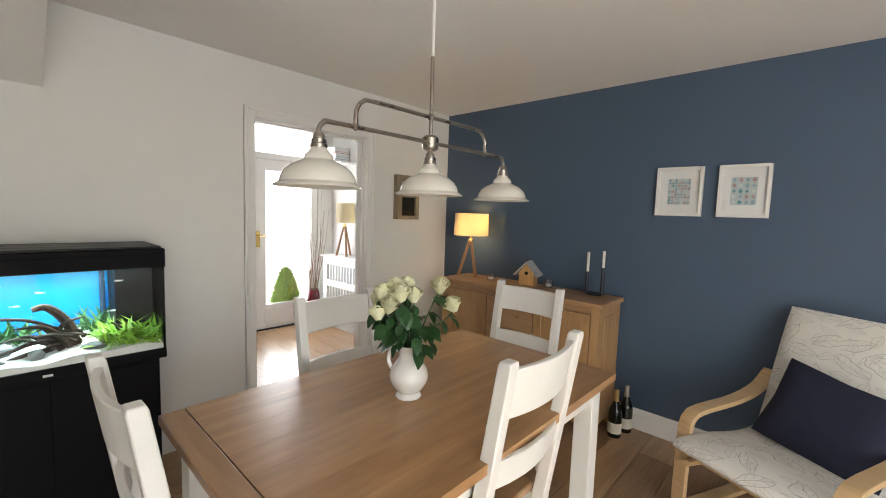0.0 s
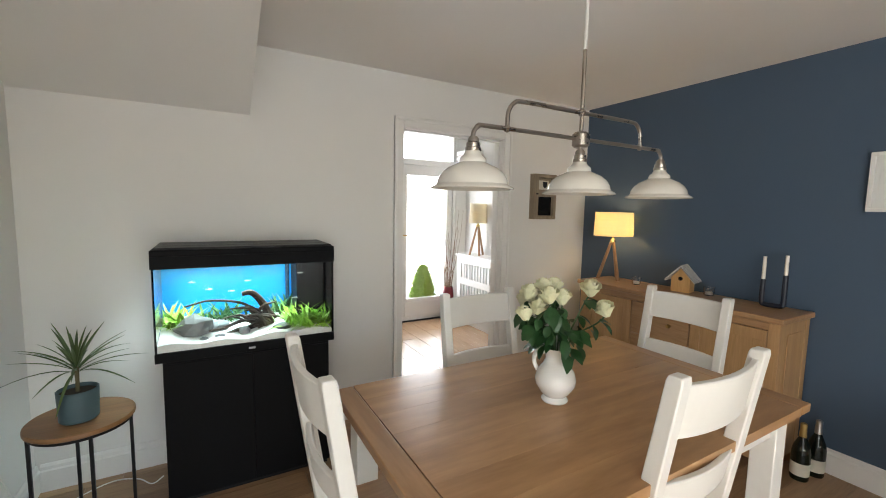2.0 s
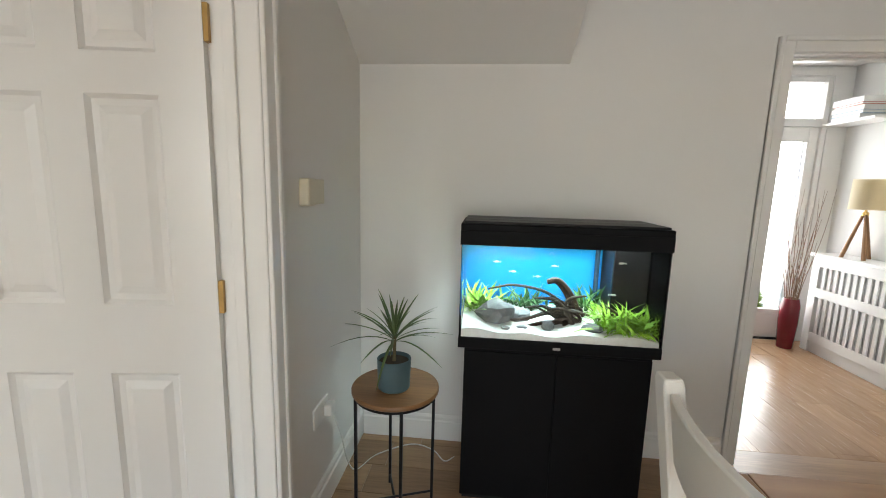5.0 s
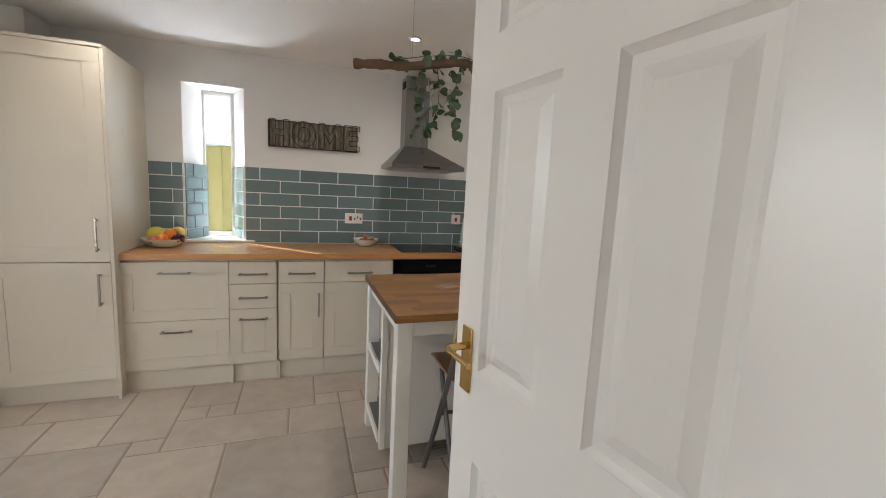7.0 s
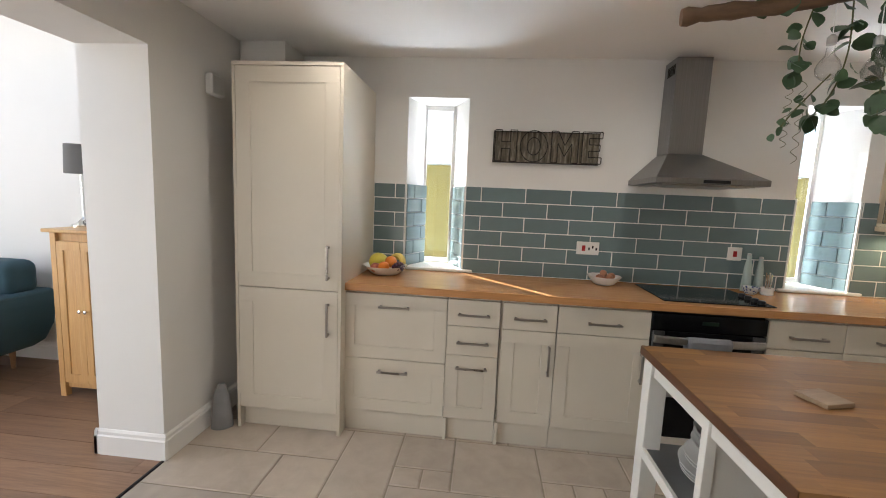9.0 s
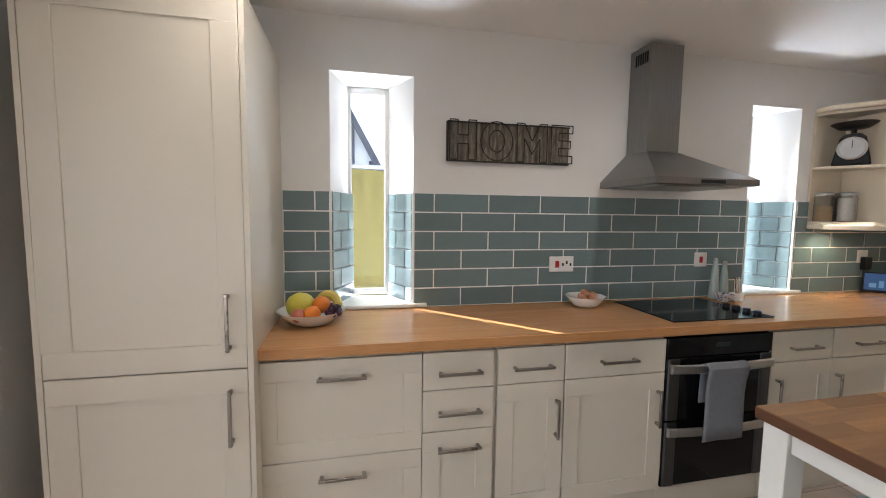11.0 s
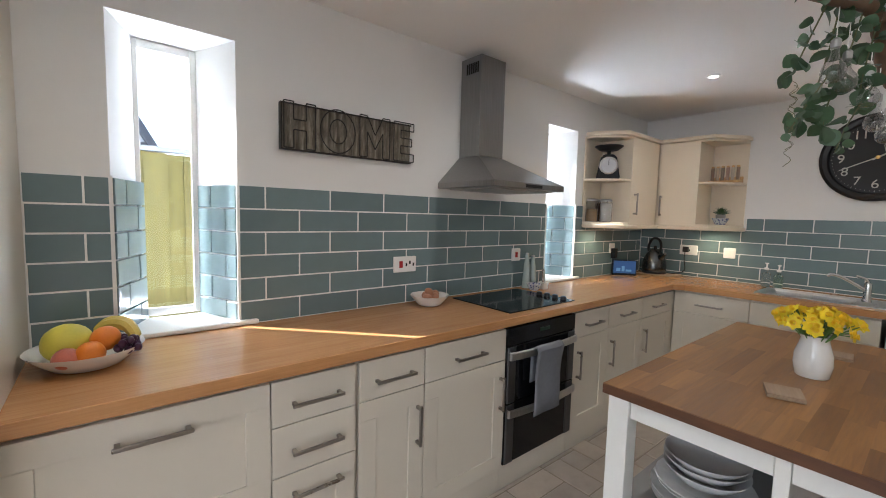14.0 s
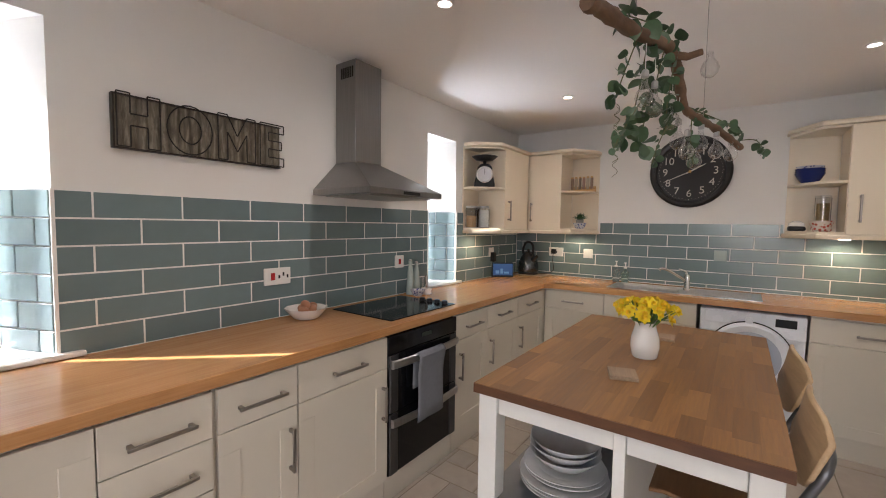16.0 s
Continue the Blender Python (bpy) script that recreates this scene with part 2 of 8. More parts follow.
def part(name, bm, material, parent=None, label="", bevel=0.0, smooth=False, seg=2, fix=True):
    """Links a bmesh as one mesh object, under a thing or a part."""
    if fix:
        bmesh.ops.recalc_face_normals(bm, faces=bm.faces)
    me = bpy.data.meshes.new(name)
    bm.to_mesh(me)
    bm.free()
    return part_mesh(name, me, material, parent, label, bevel, smooth, seg)


def part_mesh(name, me, material, parent=None, label="", bevel=0.0, smooth=False, seg=2):
    if not me.materials:
        me.materials.append(material)
    ob = new(name, me)
    ob.parent = parent
    if label:
        ob["label"] = label
    if bevel:
        b = ob.modifiers.new("bevel", "BEVEL")
        b.width, b.segments, b.limit_method, b.angle_limit = bevel, seg, "ANGLE", radians(40)
    if smooth or bevel:
        me.shade_smooth()
        me.set_sharp_from_angle(angle=radians(38))
    return ob


def box(x0, y0, z0, x1, y1, z1, bm=None):
    bm = bm or bmesh.new()
    v = [bm.verts.new(p) for p in ((x0, y0, z0), (x1, y0, z0), (x1, y1, z0), (x0, y1, z0), (x0, y0, z1), (x1, y0, z1), (x1, y1, z1), (x0, y1, z1))]
    for f in ((3, 2, 1, 0), (4, 5, 6, 7), (0, 1, 5, 4), (1, 2, 6, 5), (2, 3, 7, 6), (3, 0, 4, 7)):
        bm.faces.new([v[i] for i in f])
    return bm


def lathe(profile, at=(0, 0, 0), seg=28, bm=None, squash=1.0):
    """Turns (radius, height) pairs round the upright axis through at."""
    bm = bm or bmesh.new()
    rings = []
    for r, z in profile:
        if r < 1e-5:
            rings.append([bm.verts.new((at[0], at[1], at[2] + z))])
        else:
            rings.append([bm.verts.new((at[0] + r * math.cos(2 * math.pi * i / seg), at[1] + squash * r * math.sin(2 * math.pi * i / seg), at[2] + z)) for i in range(seg)])
    for a, b in zip(rings, rings[1:]):
        for i in range(seg):
            j = (i + 1) % seg
            q = [a[i % len(a)], a[j % len(a)], b[j % len(b)], b[i % len(b)]]
            q = [v for k, v in enumerate(q) if v not in q[:k]]
            if len(q) > 2:
                bm.faces.new(q)
    return bm


def tube(pts, r, seg=8, bm=None, flat=1.0):
    """A round bar along points; r is one radius or one for each point."""
    bm = bm or bmesh.new()
    pts = [Vector(p) for p in pts]
    rs = r if isinstance(r, (list, tuple)) else [r] * len(pts)
    rings, up = [], Vector((0.13, 0.31, 0.94))
    for i, p in enumerate(pts):
        d = (pts[min(i + 1, len(pts) - 1)] - pts[max(i - 1, 0)]).normalized()
        side = d.cross(up)
        if side.length < 0.05:
            side = d.cross(Vector((1, 0, 0)))
        side.normalize()
        top = side.cross(d)
        up = top
        rings.append([bm.verts.new(p + rs[i] * (side * math.cos(2 * math.pi * k / seg) + flat * top * math.sin(2 * math.pi * k / seg))) for k in range(seg)])
    for a, b in zip(rings, rings[1:]):
        for k in range(seg):
            j = (k + 1) % seg
            bm.faces.new((a[k], a[j], b[j], b[k]))
    bm.faces.new(rings[0][::-1])
    bm.faces.new(rings[-1])
    return bm


def curve(pts, steps=6):
    """Points of a smooth line through pts."""
    p = [Vector(q) for q in pts]
    p = [2 * p[0] - p[1]] + p + [2 * p[-1] - p[-2]]
    out = []
    for i in range(1, len(p) - 2):
        for k in range(steps):
            t = k / steps
            a, b, c, d = p[i - 1], p[i], p[i + 1], p[i + 2]
            out.append(0.5 * (2 * b + (c - a) * t + (2 * a - 5 * b + 4 * c - d) * t * t + (3 * b - a - 3 * c + d) * t ** 3))
    return out + [p[-2]]


def prism(poly, axis, lo, hi, bm=None):
    """A flat outline pushed along an axis: 0, 1 or 2."""
    bm = bm or bmesh.new()
    def at(p, v):
        q = list(p)
        q.insert(axis, v)
        return q
    a = [bm.verts.new(at(p, lo)) for p in poly]
    b = [bm.verts.new(at(p, hi)) for p in poly]
    bm.faces.new(a)
    bm.faces.new(b[::-1])
    for i in range(len(poly)):
        j = (i + 1) % len(poly)
        bm.faces.new((a[i], b[i], b[j], a[j]))
    return bm


def slab(axis, lo, hi, u0, u1, z0, z1, holes=()):
    """A wall across axis 0 or 1, from lo to hi thick, with openings (u0, u1, z0, z1) through it."""
    us = sorted({u0, u1, *[h[0] for h in holes], *[h[1] for h in holes]})
    zs = sorted({z0, z1, *[h[2] for h in holes], *[h[3] for h in holes]})
    us, zs = [u for u in us if u0 <= u <= u1], [z for z in zs if z0 <= z <= z1]
    bm = bmesh.new()
    for a, b in zip(us, us[1:]):
        for c, d in zip(zs, zs[1:]):
            if not any(h[0] <= a and b <= h[1] and h[2] <= c and d <= h[3] for h in holes):
                box(lo, a, c, hi, b, d, bm) if axis == 0 else box(a, lo, c, b, hi, d, bm)
    return bm


def setting(name, bm, material, label, category, bevel=0.0):
    return tagged(part(name, bm, material, None, "", bevel), label, category, "", "structure")

# ---- the large structure ----
XW, YB, YS, YK, XC, YN = -2.555, 3.115, -0.68, -0.826, -4.42, -4.30
ZD, ZK, T = 2.355, 2.385, 0.12
DX0, DX1, DZ = -1.625, -0.865, 2.03      # doorway between the two rooms
HY0, HY1, HZ = 1.297, 2.158, 1.995       # doorway to the hall
N1, N2, NT, NB = (-0.72, -0.30), (-3.24, -2.853), 2.122, 0.925

wall_west = setting("wall_west", slab(0, XW - T, XW, YS, YB, 0, 2.5, [(HY0 - 0.03, HY1 + 0.03, 0, HZ + 0.03)]), WALL, "warm white painted wall with the hall doorway", "wall")
wall_north = setting("wall_north", slab(1, YB, YB + T, XW, 2.72, 0, 2.5), BLUE, "dark blue painted feature wall", "wall")
wall_east = setting("wall_east", slab(0, 2.60, 2.72, YS, YB, 0, 2.5, [(-0.5, 1.1, 0.22, 2.08)]), WALL, "warm white wall with a garden door", "wall")
# The second opening is unseen, added to hold the blue wall's fill lamp.
wall_partition = setting("wall_partition", slab(1, YK, YS, XC, 2.72, 0, 2.5, [(DX0 - 0.03, DX1 + 0.03, 0, DZ + 0.03), (1.25, 2.35, 0.0, 2.08)]), WALL, "white partition wall between dining room and kitchen", "wall")
wall_kitchen_west = setting("wall_kitchen_west", slab(0, XC - T, XC, YN - 0.3, YS, 0, 2.5), WALL, "white kitchen wall above tiles", "wall")
wall_column = setting("wall_column", box(0.756, YN, 0, 1.132, -3.285, 2.5), WALL, "white end of a thick wall", "wall")
beam = setting("beam", box(0.756, -3.285, 2.10, 1.132, YK, 2.5), WALL, "white beam over the wide opening", "beam")
wall_living_south = setting("wall_living_south", slab(1, YN - T, YN, 1.132, 4.5, 0, 3.0), WALL, "white living room wall", "wall")
wall_living_east = setting("wall_living_east", slab(0, 4.40, 4.52, YN, YK, 0, 3.0, [(-2.85, -1.05, 0.4, 2.2)]), WALL, "white living room wall with an assumed, unseen window", "wall")
wall_living_north = setting("wall_living_north", slab(1, YK, YK + T, 2.72, 4.40, 0, 3.0), WALL, "white living room wall", "wall")
ceiling = setting("ceiling", box(XW, YS, ZD, 2.60, YB, ZD + 0.1), CEIL, "white painted dining room ceiling", "ceiling")
ceiling_kitchen = setting("ceiling_kitchen", box(XC, YN, ZK, 0.756, YK, ZK + 0.1), CEIL, "white painted kitchen ceiling", "ceiling")
bm = box(1.132, YN, 2.75, 4.40, -3.1, 2.87)
box(1.132, -1.5, 2.75, 4.40, YK, 2.87, bm), box(1.132, -3.1, 2.75, 2.1, -1.5, 2.87, bm), box(3.3, -3.1, 2.75, 4.40, -1.5, 2.87, bm)
ceiling_living = setting("ceiling_living", bm, CEIL, "white living room ceiling with a roof window", "ceiling")
bulkhead = setting("bulkhead", prism([(XW, 1.96), (-1.78, ZD), (XW, ZD)], 1, YS, 0.33), WALL, "white sloping underside of the stairs", "bulkhead")


def window_wall():
    """The thick kitchen wall with its two splayed niches."""
    y0, y1 = YN - 0.275, YN
    xs = [XC, N2[0], N2[1], N1[0], N1[1], 0.756]
    bm = bmesh.new()
    for a, b in ((xs[0], xs[1]), (xs[2], xs[3]), (xs[4], xs[5])):
        left = 0.105 if a != xs[0] else 0.0
        right = 0.105 if b != xs[5] else 0.0
        prism([(a, y1), (b, y1), (b + right, y0 + 0.025), (b + right, y0), (a - left * 0.81, y0), (a - left * 0.81, y0 + 0.025)], 2, 0, 2.5, bm)
    for a, b in (N1, N2):
        box(a, y0, 0, b, y1, NB - 0.002, bm)
        box(a, y0, NT, b, y1, 2.5, bm)
    return setting("wall_south", bm, WALL, "white kitchen wall with two narrow splayed window niches", "wall")


wall_south = window_wall()

# ground outside
ground = setting("ground", box(-40, -40, -0.35, 40, 40, -0.16), plain("outside_paving", (0.52, 0.50, 0.46), 0.9, vary=0.2, relief=0.3), "pale outdoor paving", "ground")
subfloor = setting("floor_base", box(-5.2, -4.7, -0.16, 4.6, 3.4, -0.012), plain("screed", (0.20, 0.17, 0.13), 0.9), "dark joints beneath the floor", "floor")


# ---- floors, skirting, door frames ----
def skirting(name, runs, h=0.14, d=0.018):
    """Runs of (axis, face, side, u0, u1): boards on a wall face, standing out to one side."""
    ob = tagged(new(name), "white painted moulded skirting board", "skirting", "", "structure")
    for axis, face, side, u0, u1 in runs:
        prof = [(0, 0), (d, 0), (d, h - 0.035), (d - 0.006, h - 0.028), (d - 0.006, h - 0.012), (0.004, h), (0, h)]
        bm = bmesh.new()
        for a, b in ((u0, u1),):
            poly = [(face + side * p, z) for p, z in prof]
            prism(poly, 1 if axis == 0 else 0, a, b, bm)
        part("board", bm, GLOSS, ob)
    return ob


skirting("baseboard_dining", [(0, XW, 1, -0.66, HY0 - 0.08), (0, XW, 1, HY1 + 0.08, YB), (1, YB, -1, XW, 2.6), (1, YS, 1, XW, DX0 - 0.09), (1, YS, 1, DX1 + 0.09, 1.25), (1, YS, 1, 2.35, 2.6), (0, 2.60, -1, YS, YB)])
skirting("baseboard_kitchen", [(0, 0.756, -1, YN, -3.285), (1, -3.285, 1, 0.74, 1.15), (1, YN, 1, 1.132, 4.4), (1, YK, -1, DX1 + 0.09, 0.75), (0, 1.132, 1, YN, -3.267)])


def door_frame(name, axis, lo, hi, u0, u1, top, label):
    """Lining, stop and moulded architraves round a doorway through a wall."""
    ob = tagged(new(name), label, "door frame", "", "structure")
    def put(n, a0, b0, z0, a1, b1, z1, bev=0.004):
        bm = box(b0, a0, z0, b1, a1, z1) if axis == 0 else box(a0, b0, z0, a1, b1, z1)
        part(n, bm, GLOSS, ob, "", bev)
    put("lining", u0 - 0.028, lo - 0.002, 0, u0, hi + 0.002, top + 0.028)
    put("lining", u1, lo - 0.002, 0, u1 + 0.028, hi + 0.002, top + 0.028)
    put("lining", u0, lo - 0.002, top, u1, hi + 0.002, top + 0.028)
    mid = lo + 0.045
    put("stop", u0, mid, 0, u0 + 0.012, mid + 0.035, top, 0.002)
    put("stop", u1 - 0.012, mid, 0, u1, mid + 0.035, top, 0.002)
    put("stop", u0, mid, top - 0.012, u1, mid + 0.035, top, 0.002)
    for b0, b1, b2 in ((hi, hi + 0.016, hi + 0.024), (lo - 0.016, lo, lo - 0.024)):
        for a0, a1 in ((u0 - 0.075, u0 - 0.006), (u1 + 0.006, u1 + 0.075)):
            put("architrave", a0, b0, 0, a1, b1, top + 0.075)
            o0, o1 = (a0, a0 + 0.022) if a0 < u0 else (a1 - 0.022, a1)
            put("architrave_bead", o0, min(b0, b2), 0, o1, max(b1, b2), top + 0.075, 0.005)
        put("architrave", u0 - 0.006, b0, top + 0.006, u1 + 0.006, b1, top + 0.075)
        put("architrave_bead", u0 - 0.053, min(b0, b2), top + 0.053, u1 + 0.053, max(b1, b2), top + 0.075, 0.005)
    return ob


door_frame("trim_kitchen_door", 1, YK, YS, DX0, DX1, DZ, "white gloss door lining and architrave")
door_frame("trim_hall_door", 0, XW - T, XW, HY0, HY1, HZ, "white gloss lining and architrave of the hall doorway")


def panel_door(thick=0.036, w=0.745, h=2.02):
    """A six-panel door; hinge edge at x = 0, leaf along +x, faces at y = 0 and y = -thick."""
    ob = tagged(new("door_1"), "white gloss six-panel door standing open with brass fittings", "door", "", "structure")
    cols = ((0.130, 0.335), (0.448, 0.644))
    rows = ((0.20, 0.775), (0.995, 1.602), (1.715, 1.93))
    us = sorted({0.0, w, *[v for c in cols for v in c]})
    zs = sorted({0.0, h, *[v for r in rows for v in r]})
    bm = bmesh.new()
    for a, b in zip(us, us[1:]):
        for c, d in zip(zs, zs[1:]):
            if not ((a, b) in cols and (c, d) in rows):
                box(a, -thick, c, b, 0, d, bm)
    bmesh.ops.remove_doubles(bm, verts=bm.verts, dist=1e-5)
    part("leaf", bm, GLOSS, ob)
    for a, b in cols:
        for c, d in rows:
            bm = bmesh.new()
            for y0, s in ((-0.001, -1), (-thick + 0.001, 1)):
                rings = []
                for inset, dep in ((0, 0), (0.012, 0.010), (0.03, 0.0115), (0.055, 0.003)):
                    rings.append([bm.verts.new(p) for p in ((a + inset, y0 + s * dep, c + inset), (b - inset, y0 + s * dep, c + inset), (b - inset, y0 + s * dep, d - inset), (a + inset, y0 + s * dep, d - inset))])
                for p, q in zip(rings, rings[1:]):
                    for i in range(4):
                        bm.faces.new((p[i], p[(i + 1) % 4], q[(i + 1) % 4], q[i]))
                bm.faces.new(rings[-1])
            part("panel", bm, GLOSS, ob)
    for side in (1, -1):
        y = 0 if side == 1 else -thick
        plate = part("lock_plate", box(w - 0.075, min(y, y + side * 0.006), 0.93, w - 0.033, max(y, y + side * 0.006), 1.085), BRASS, ob, "polished brass lever plate", 0.002)
        pts = curve([(w - 0.054, y + side * 0.004, 1.04), (w - 0.054, y + side * 0.05, 1.04), (w - 0.075, y + side * 0.058, 1.04), (w - 0.15, y + side * 0.055, 1.035)], 5)
        part("lever", tube(pts, [0.009] * 6 + [0.008] * 5 + [0.0065] * 5, 10), BRASS, plate, "", 0, True)
    for z in (0.24, 1.02, 1.80):
        hinge = part("hinge", box(-0.014, -0.030, z - 0.05, 0.001, -0.003, z + 0.05), OLDBRASS, ob, "worn brass butt hinge")
        part("leaf_plate", box(0.0012, -thick - 0.001, z - 0.05, 0.028, -thick + 0.0005, z + 0.05), OLDBRASS, hinge)
        part("knuckle", lathe([(0, 0), (0.006, 0), (0.006, 0.1), (0, 0.1)], (-0.004, -thick - 0.003, z - 0.05), 10), OLDBRASS, hinge, "", 0, True)
    return ob


door_1 = panel_door()
door_1.matrix_basis = pose(-1.606, YK - 0.004, 0.008, 0, 0, -82)


def planks(name, x0, y0, x1, y1, w, length, material, label, along=1, z=0.0):
    """A boarded floor of separate planks with open joints."""
    ob = tagged(new(name), label, "floor", "", "structure")
    rng = random.Random(5)
    lo, hi, a0, a1 = (x0, x1, y0, y1) if along == 1 else (y0, y1, x0, x1)
    u = lo
    while u < hi - 1e-4:
        v, u2 = a0 - rng.random() * length, min(u + w, hi)
        while v < a1:
            p, q = max(v, a0), min(v + length, a1)
            v += length
            if q - p < 0.02:
                continue
            g = 0.0012
            b = (u + g, p + g, u2 - g, q - g) if along == 1 else (p + g, u + g, q - g, u2 - g)
            part("plank", box(b[0], b[1], z - 0.012, b[2], b[3], z), material, ob)
        u = u2
    return ob


planks("floor", XW - T, YS - T, 2.60, YB, 0.19, 1.25, PLANK, "brown oak plank floor of the dining room")
planks("floor_hall", -4.56, 0.5, XW - T, 3.3, 0.20, 1.2, PLANKX, "light oak plank floor of the hall", 0)
planks("floor_living", 0.756, YN, 4.40, YK, 0.19, 1.25, wood("living_floor_plank", (0.17, 0.095, 0.055), (0.33, 0.20, 0.125), 0, 0.34, spread=0.22), "brown plank floor of the living room", 0)


def flagstones():
    ob = tagged(new("floor_kitchen"), "beige stone-effect floor tiles in mixed sizes", "floor", "", "structure")
    m, n, l, b = nodes_of("beige_floor_stone")
    v = coords(n, l)
    big, mid, fine = noise_tex(n, l, v, 1.6, 4, 0.6, 0.6), noise_tex(n, l, v, 9, 5, 0.6, 0.4), noise_tex(n, l, v, 120, 3)
    base = ramp(n, l, mid, [(0.25, (0.36, 0.295, 0.23)), (0.6, (0.48, 0.41, 0.335)), (0.85, (0.56, 0.485, 0.405))])
    base = mix(n, l, 0.4, base, ramp(n, l, big, [(0.3, (0.36, 0.305, 0.245)), (0.7, (0.56, 0.485, 0.41))]))
    oi = n.new("ShaderNodeObjectInfo")
    base = mix(n, l, 1.0, base, ramp(n, l, oi.outputs["Random"], [(0, (0.82, 0.82, 0.83)), (1, (1.06, 1.05, 1.03))]), "MULTIPLY")
    l.new(base, b.inputs["Base Color"])
    r = n.new("ShaderNodeMapRange")
    r.inputs["To Min"].default_value, r.inputs["To Max"].default_value = 0.26, 0.48
    l.new(mid, r.inputs[0]), l.new(r.outputs[0], b.inputs["Roughness"])
    bump(n, l, b, mid, 0.18, 0.004)
    rng, ux = random.Random(11), 0.156
    rows = [-2.565, -2.71, -2.86, -2.98, -3.11, -3.28, -3.43, -3.575, -3.72]

    def col(i):
        return -0.14 - ux * i

    def row(j):
        return rows[0] - 0.148 * j if j < 0 else rows[j] if j < len(rows) else rows[-1] - 0.148 * (j - len(rows) + 1)

    g, taken = 0.004, set()
    shapes = [(4, 2), (2, 4), (4, 3), (3, 3), (2, 2), (1, 1), (3, 2), (4, 4), (2, 1), (1, 2)]

    def lay(i, j, w, h):
        taken.update((i + a, j + c) for a in range(w) for c in range(h))
        x0, x1 = max(col(i + w), XC) + g, min(col(i), 0.752) - g
        y0, y1 = max(row(j + h), YN) + g, min(row(j), YK - 0.001) - g
        if x1 - x0 > 0.02 and y1 - y0 > 0.02:
            part("floor_tile", prism_top(x0, y0, x1, y1, rng), m, ob)

    # the stretch between the tall cabinet, the base units and the island: column, row, tiles across and along
    for i, j, w, h in ((-6, 1, 4, 3), (-2, 1, 3, 3), (1, 3, 1, 1), (1, 0, 3, 3), (2, 3, 4, 2), (6, 3, 2, 2), (4, -1, 4, 4), (8, 0, 2, 2),
                       (0, 4, 2, 4), (-2, 4, 2, 2), (-3, 6, 3, 2), (-6, 4, 4, 2), (-6, 6, 3, 2), (2, 6, 2, 2), (2, 5, 1, 1), (3, 5, 1, 1),
                       (4, 5, 3, 3), (7, 5, 1, 1), (7, 6, 3, 2), (8, 2, 3, 3)):
        lay(i, j, w, h)
    for j in range(-12, 13):
        for i in range(-6, 28):
            if (i, j) not in taken:
                fits = [q for q in shapes if all((i + a, j + c) not in taken for a in range(q[0]) for c in range(q[1]))]
                lay(i, j, *rng.choice(fits))
    return ob


def prism_top(x0, y0, x1, y1, rng):
    """A tile with softly broken edges."""
    bm = bmesh.new()
    e = [rng.uniform(0.000, 0.003) for _ in range(8)]
    low = [(x0, y0), (x1, y0), (x1, y1), (x0, y1)]
    top = [(x0 + 0.004 + e[0], y0 + 0.004 + e[1]), (x1 - 0.004 - e[2], y0 + 0.004 + e[3]), (x1 - 0.004 - e[4], y1 - 0.004 - e[5]), (x0 + 0.004 + e[6], y1 - 0.004 - e[7])]
    a = [bm.verts.new((*p, -0.010)) for p in low]
    b = [bm.verts.new((*p, -0.003)) for p in low]
    c = [bm.verts.new((*p, 0.0)) for p in top]
    for p, q in ((a, b), (b, c)):
        for i in range(4):
            bm.faces.new((p[i], p[(i + 1) % 4], q[(i + 1) % 4], q[i]))
    bm.faces.new(c)
    return bm


setting("grout_bed", box(XC, YN, -0.011, 0.756, YK, -0.004), plain("floor_grout", (0.30, 0.255, 0.20), 0.9, vary=0.15, relief=0.3), "brown floor grout", "floor")
setting("threshold", box(0.748, -3.285, -0.01, 0.764, YK, 0.004), BLACKM, "thin dark floor threshold strip", "threshold", 0.002)


# ---- kitchen: units and worktops ----
FY, FX, ZT = -3.718, -3.812, 0.925


def handle(parent, at, along, out, length=0.16, material=None):
    """A square bar handle on two posts. along, out: unit vectors."""
    a, o, c = Vector(along), Vector(out), Vector(at)
    s = a.cross(o)
    bm = bmesh.new()
    def block(p, la, lo, ls):
        vs = [p + a * i * la + o * j * lo + s * k * ls for i in (-0.5, 0.5) for j in (-0.5, 0.5) for k in (-0.5, 0.5)]
        bmesh.ops.convex_hull(bm, input=[bm.verts.new(v) for v in vs])
    block(c + o * 0.030, length, 0.010, 0.0125)
    for e in (-1, 1):
        block(c + a * e * (length / 2 - 0.012) + o * 0.014, 0.014, 0.030, 0.012)
    return part("handle", bm, material or NICKEL, parent, "brushed metal bar handle", 0.0025)


def front(name, parent, w, h, shaker=True, rail=0.075):
    """A cabinet front in its own axes: x across, z up, face at y = 0 towards -y."""
    bm = bmesh.new()
    if shaker and w > 0.2 and h > 0.2:
        r = rail
        box(0, -0.020, 0, w, 0, r, bm), box(0, -0.020, h - r, w, 0, h, bm)
        box(0, -0.020, r, r, 0, h - r, bm), box(w - r, -0.020, r, w, 0, h - r, bm)
        bmesh.ops.remove_doubles(bm, verts=bm.verts, dist=1e-5)
        ob = part(name, bm, CREAM, parent, "", 0.0022)
        part("panel", box(r - 0.002, -0.015, r - 0.002, w - r + 0.002, -0.006, h - r + 0.002), CREAM, ob)
    else:
        ob = part(name, box(0, -0.020, 0, w, 0, h), CREAM, parent, "", 0.0025)
    return ob


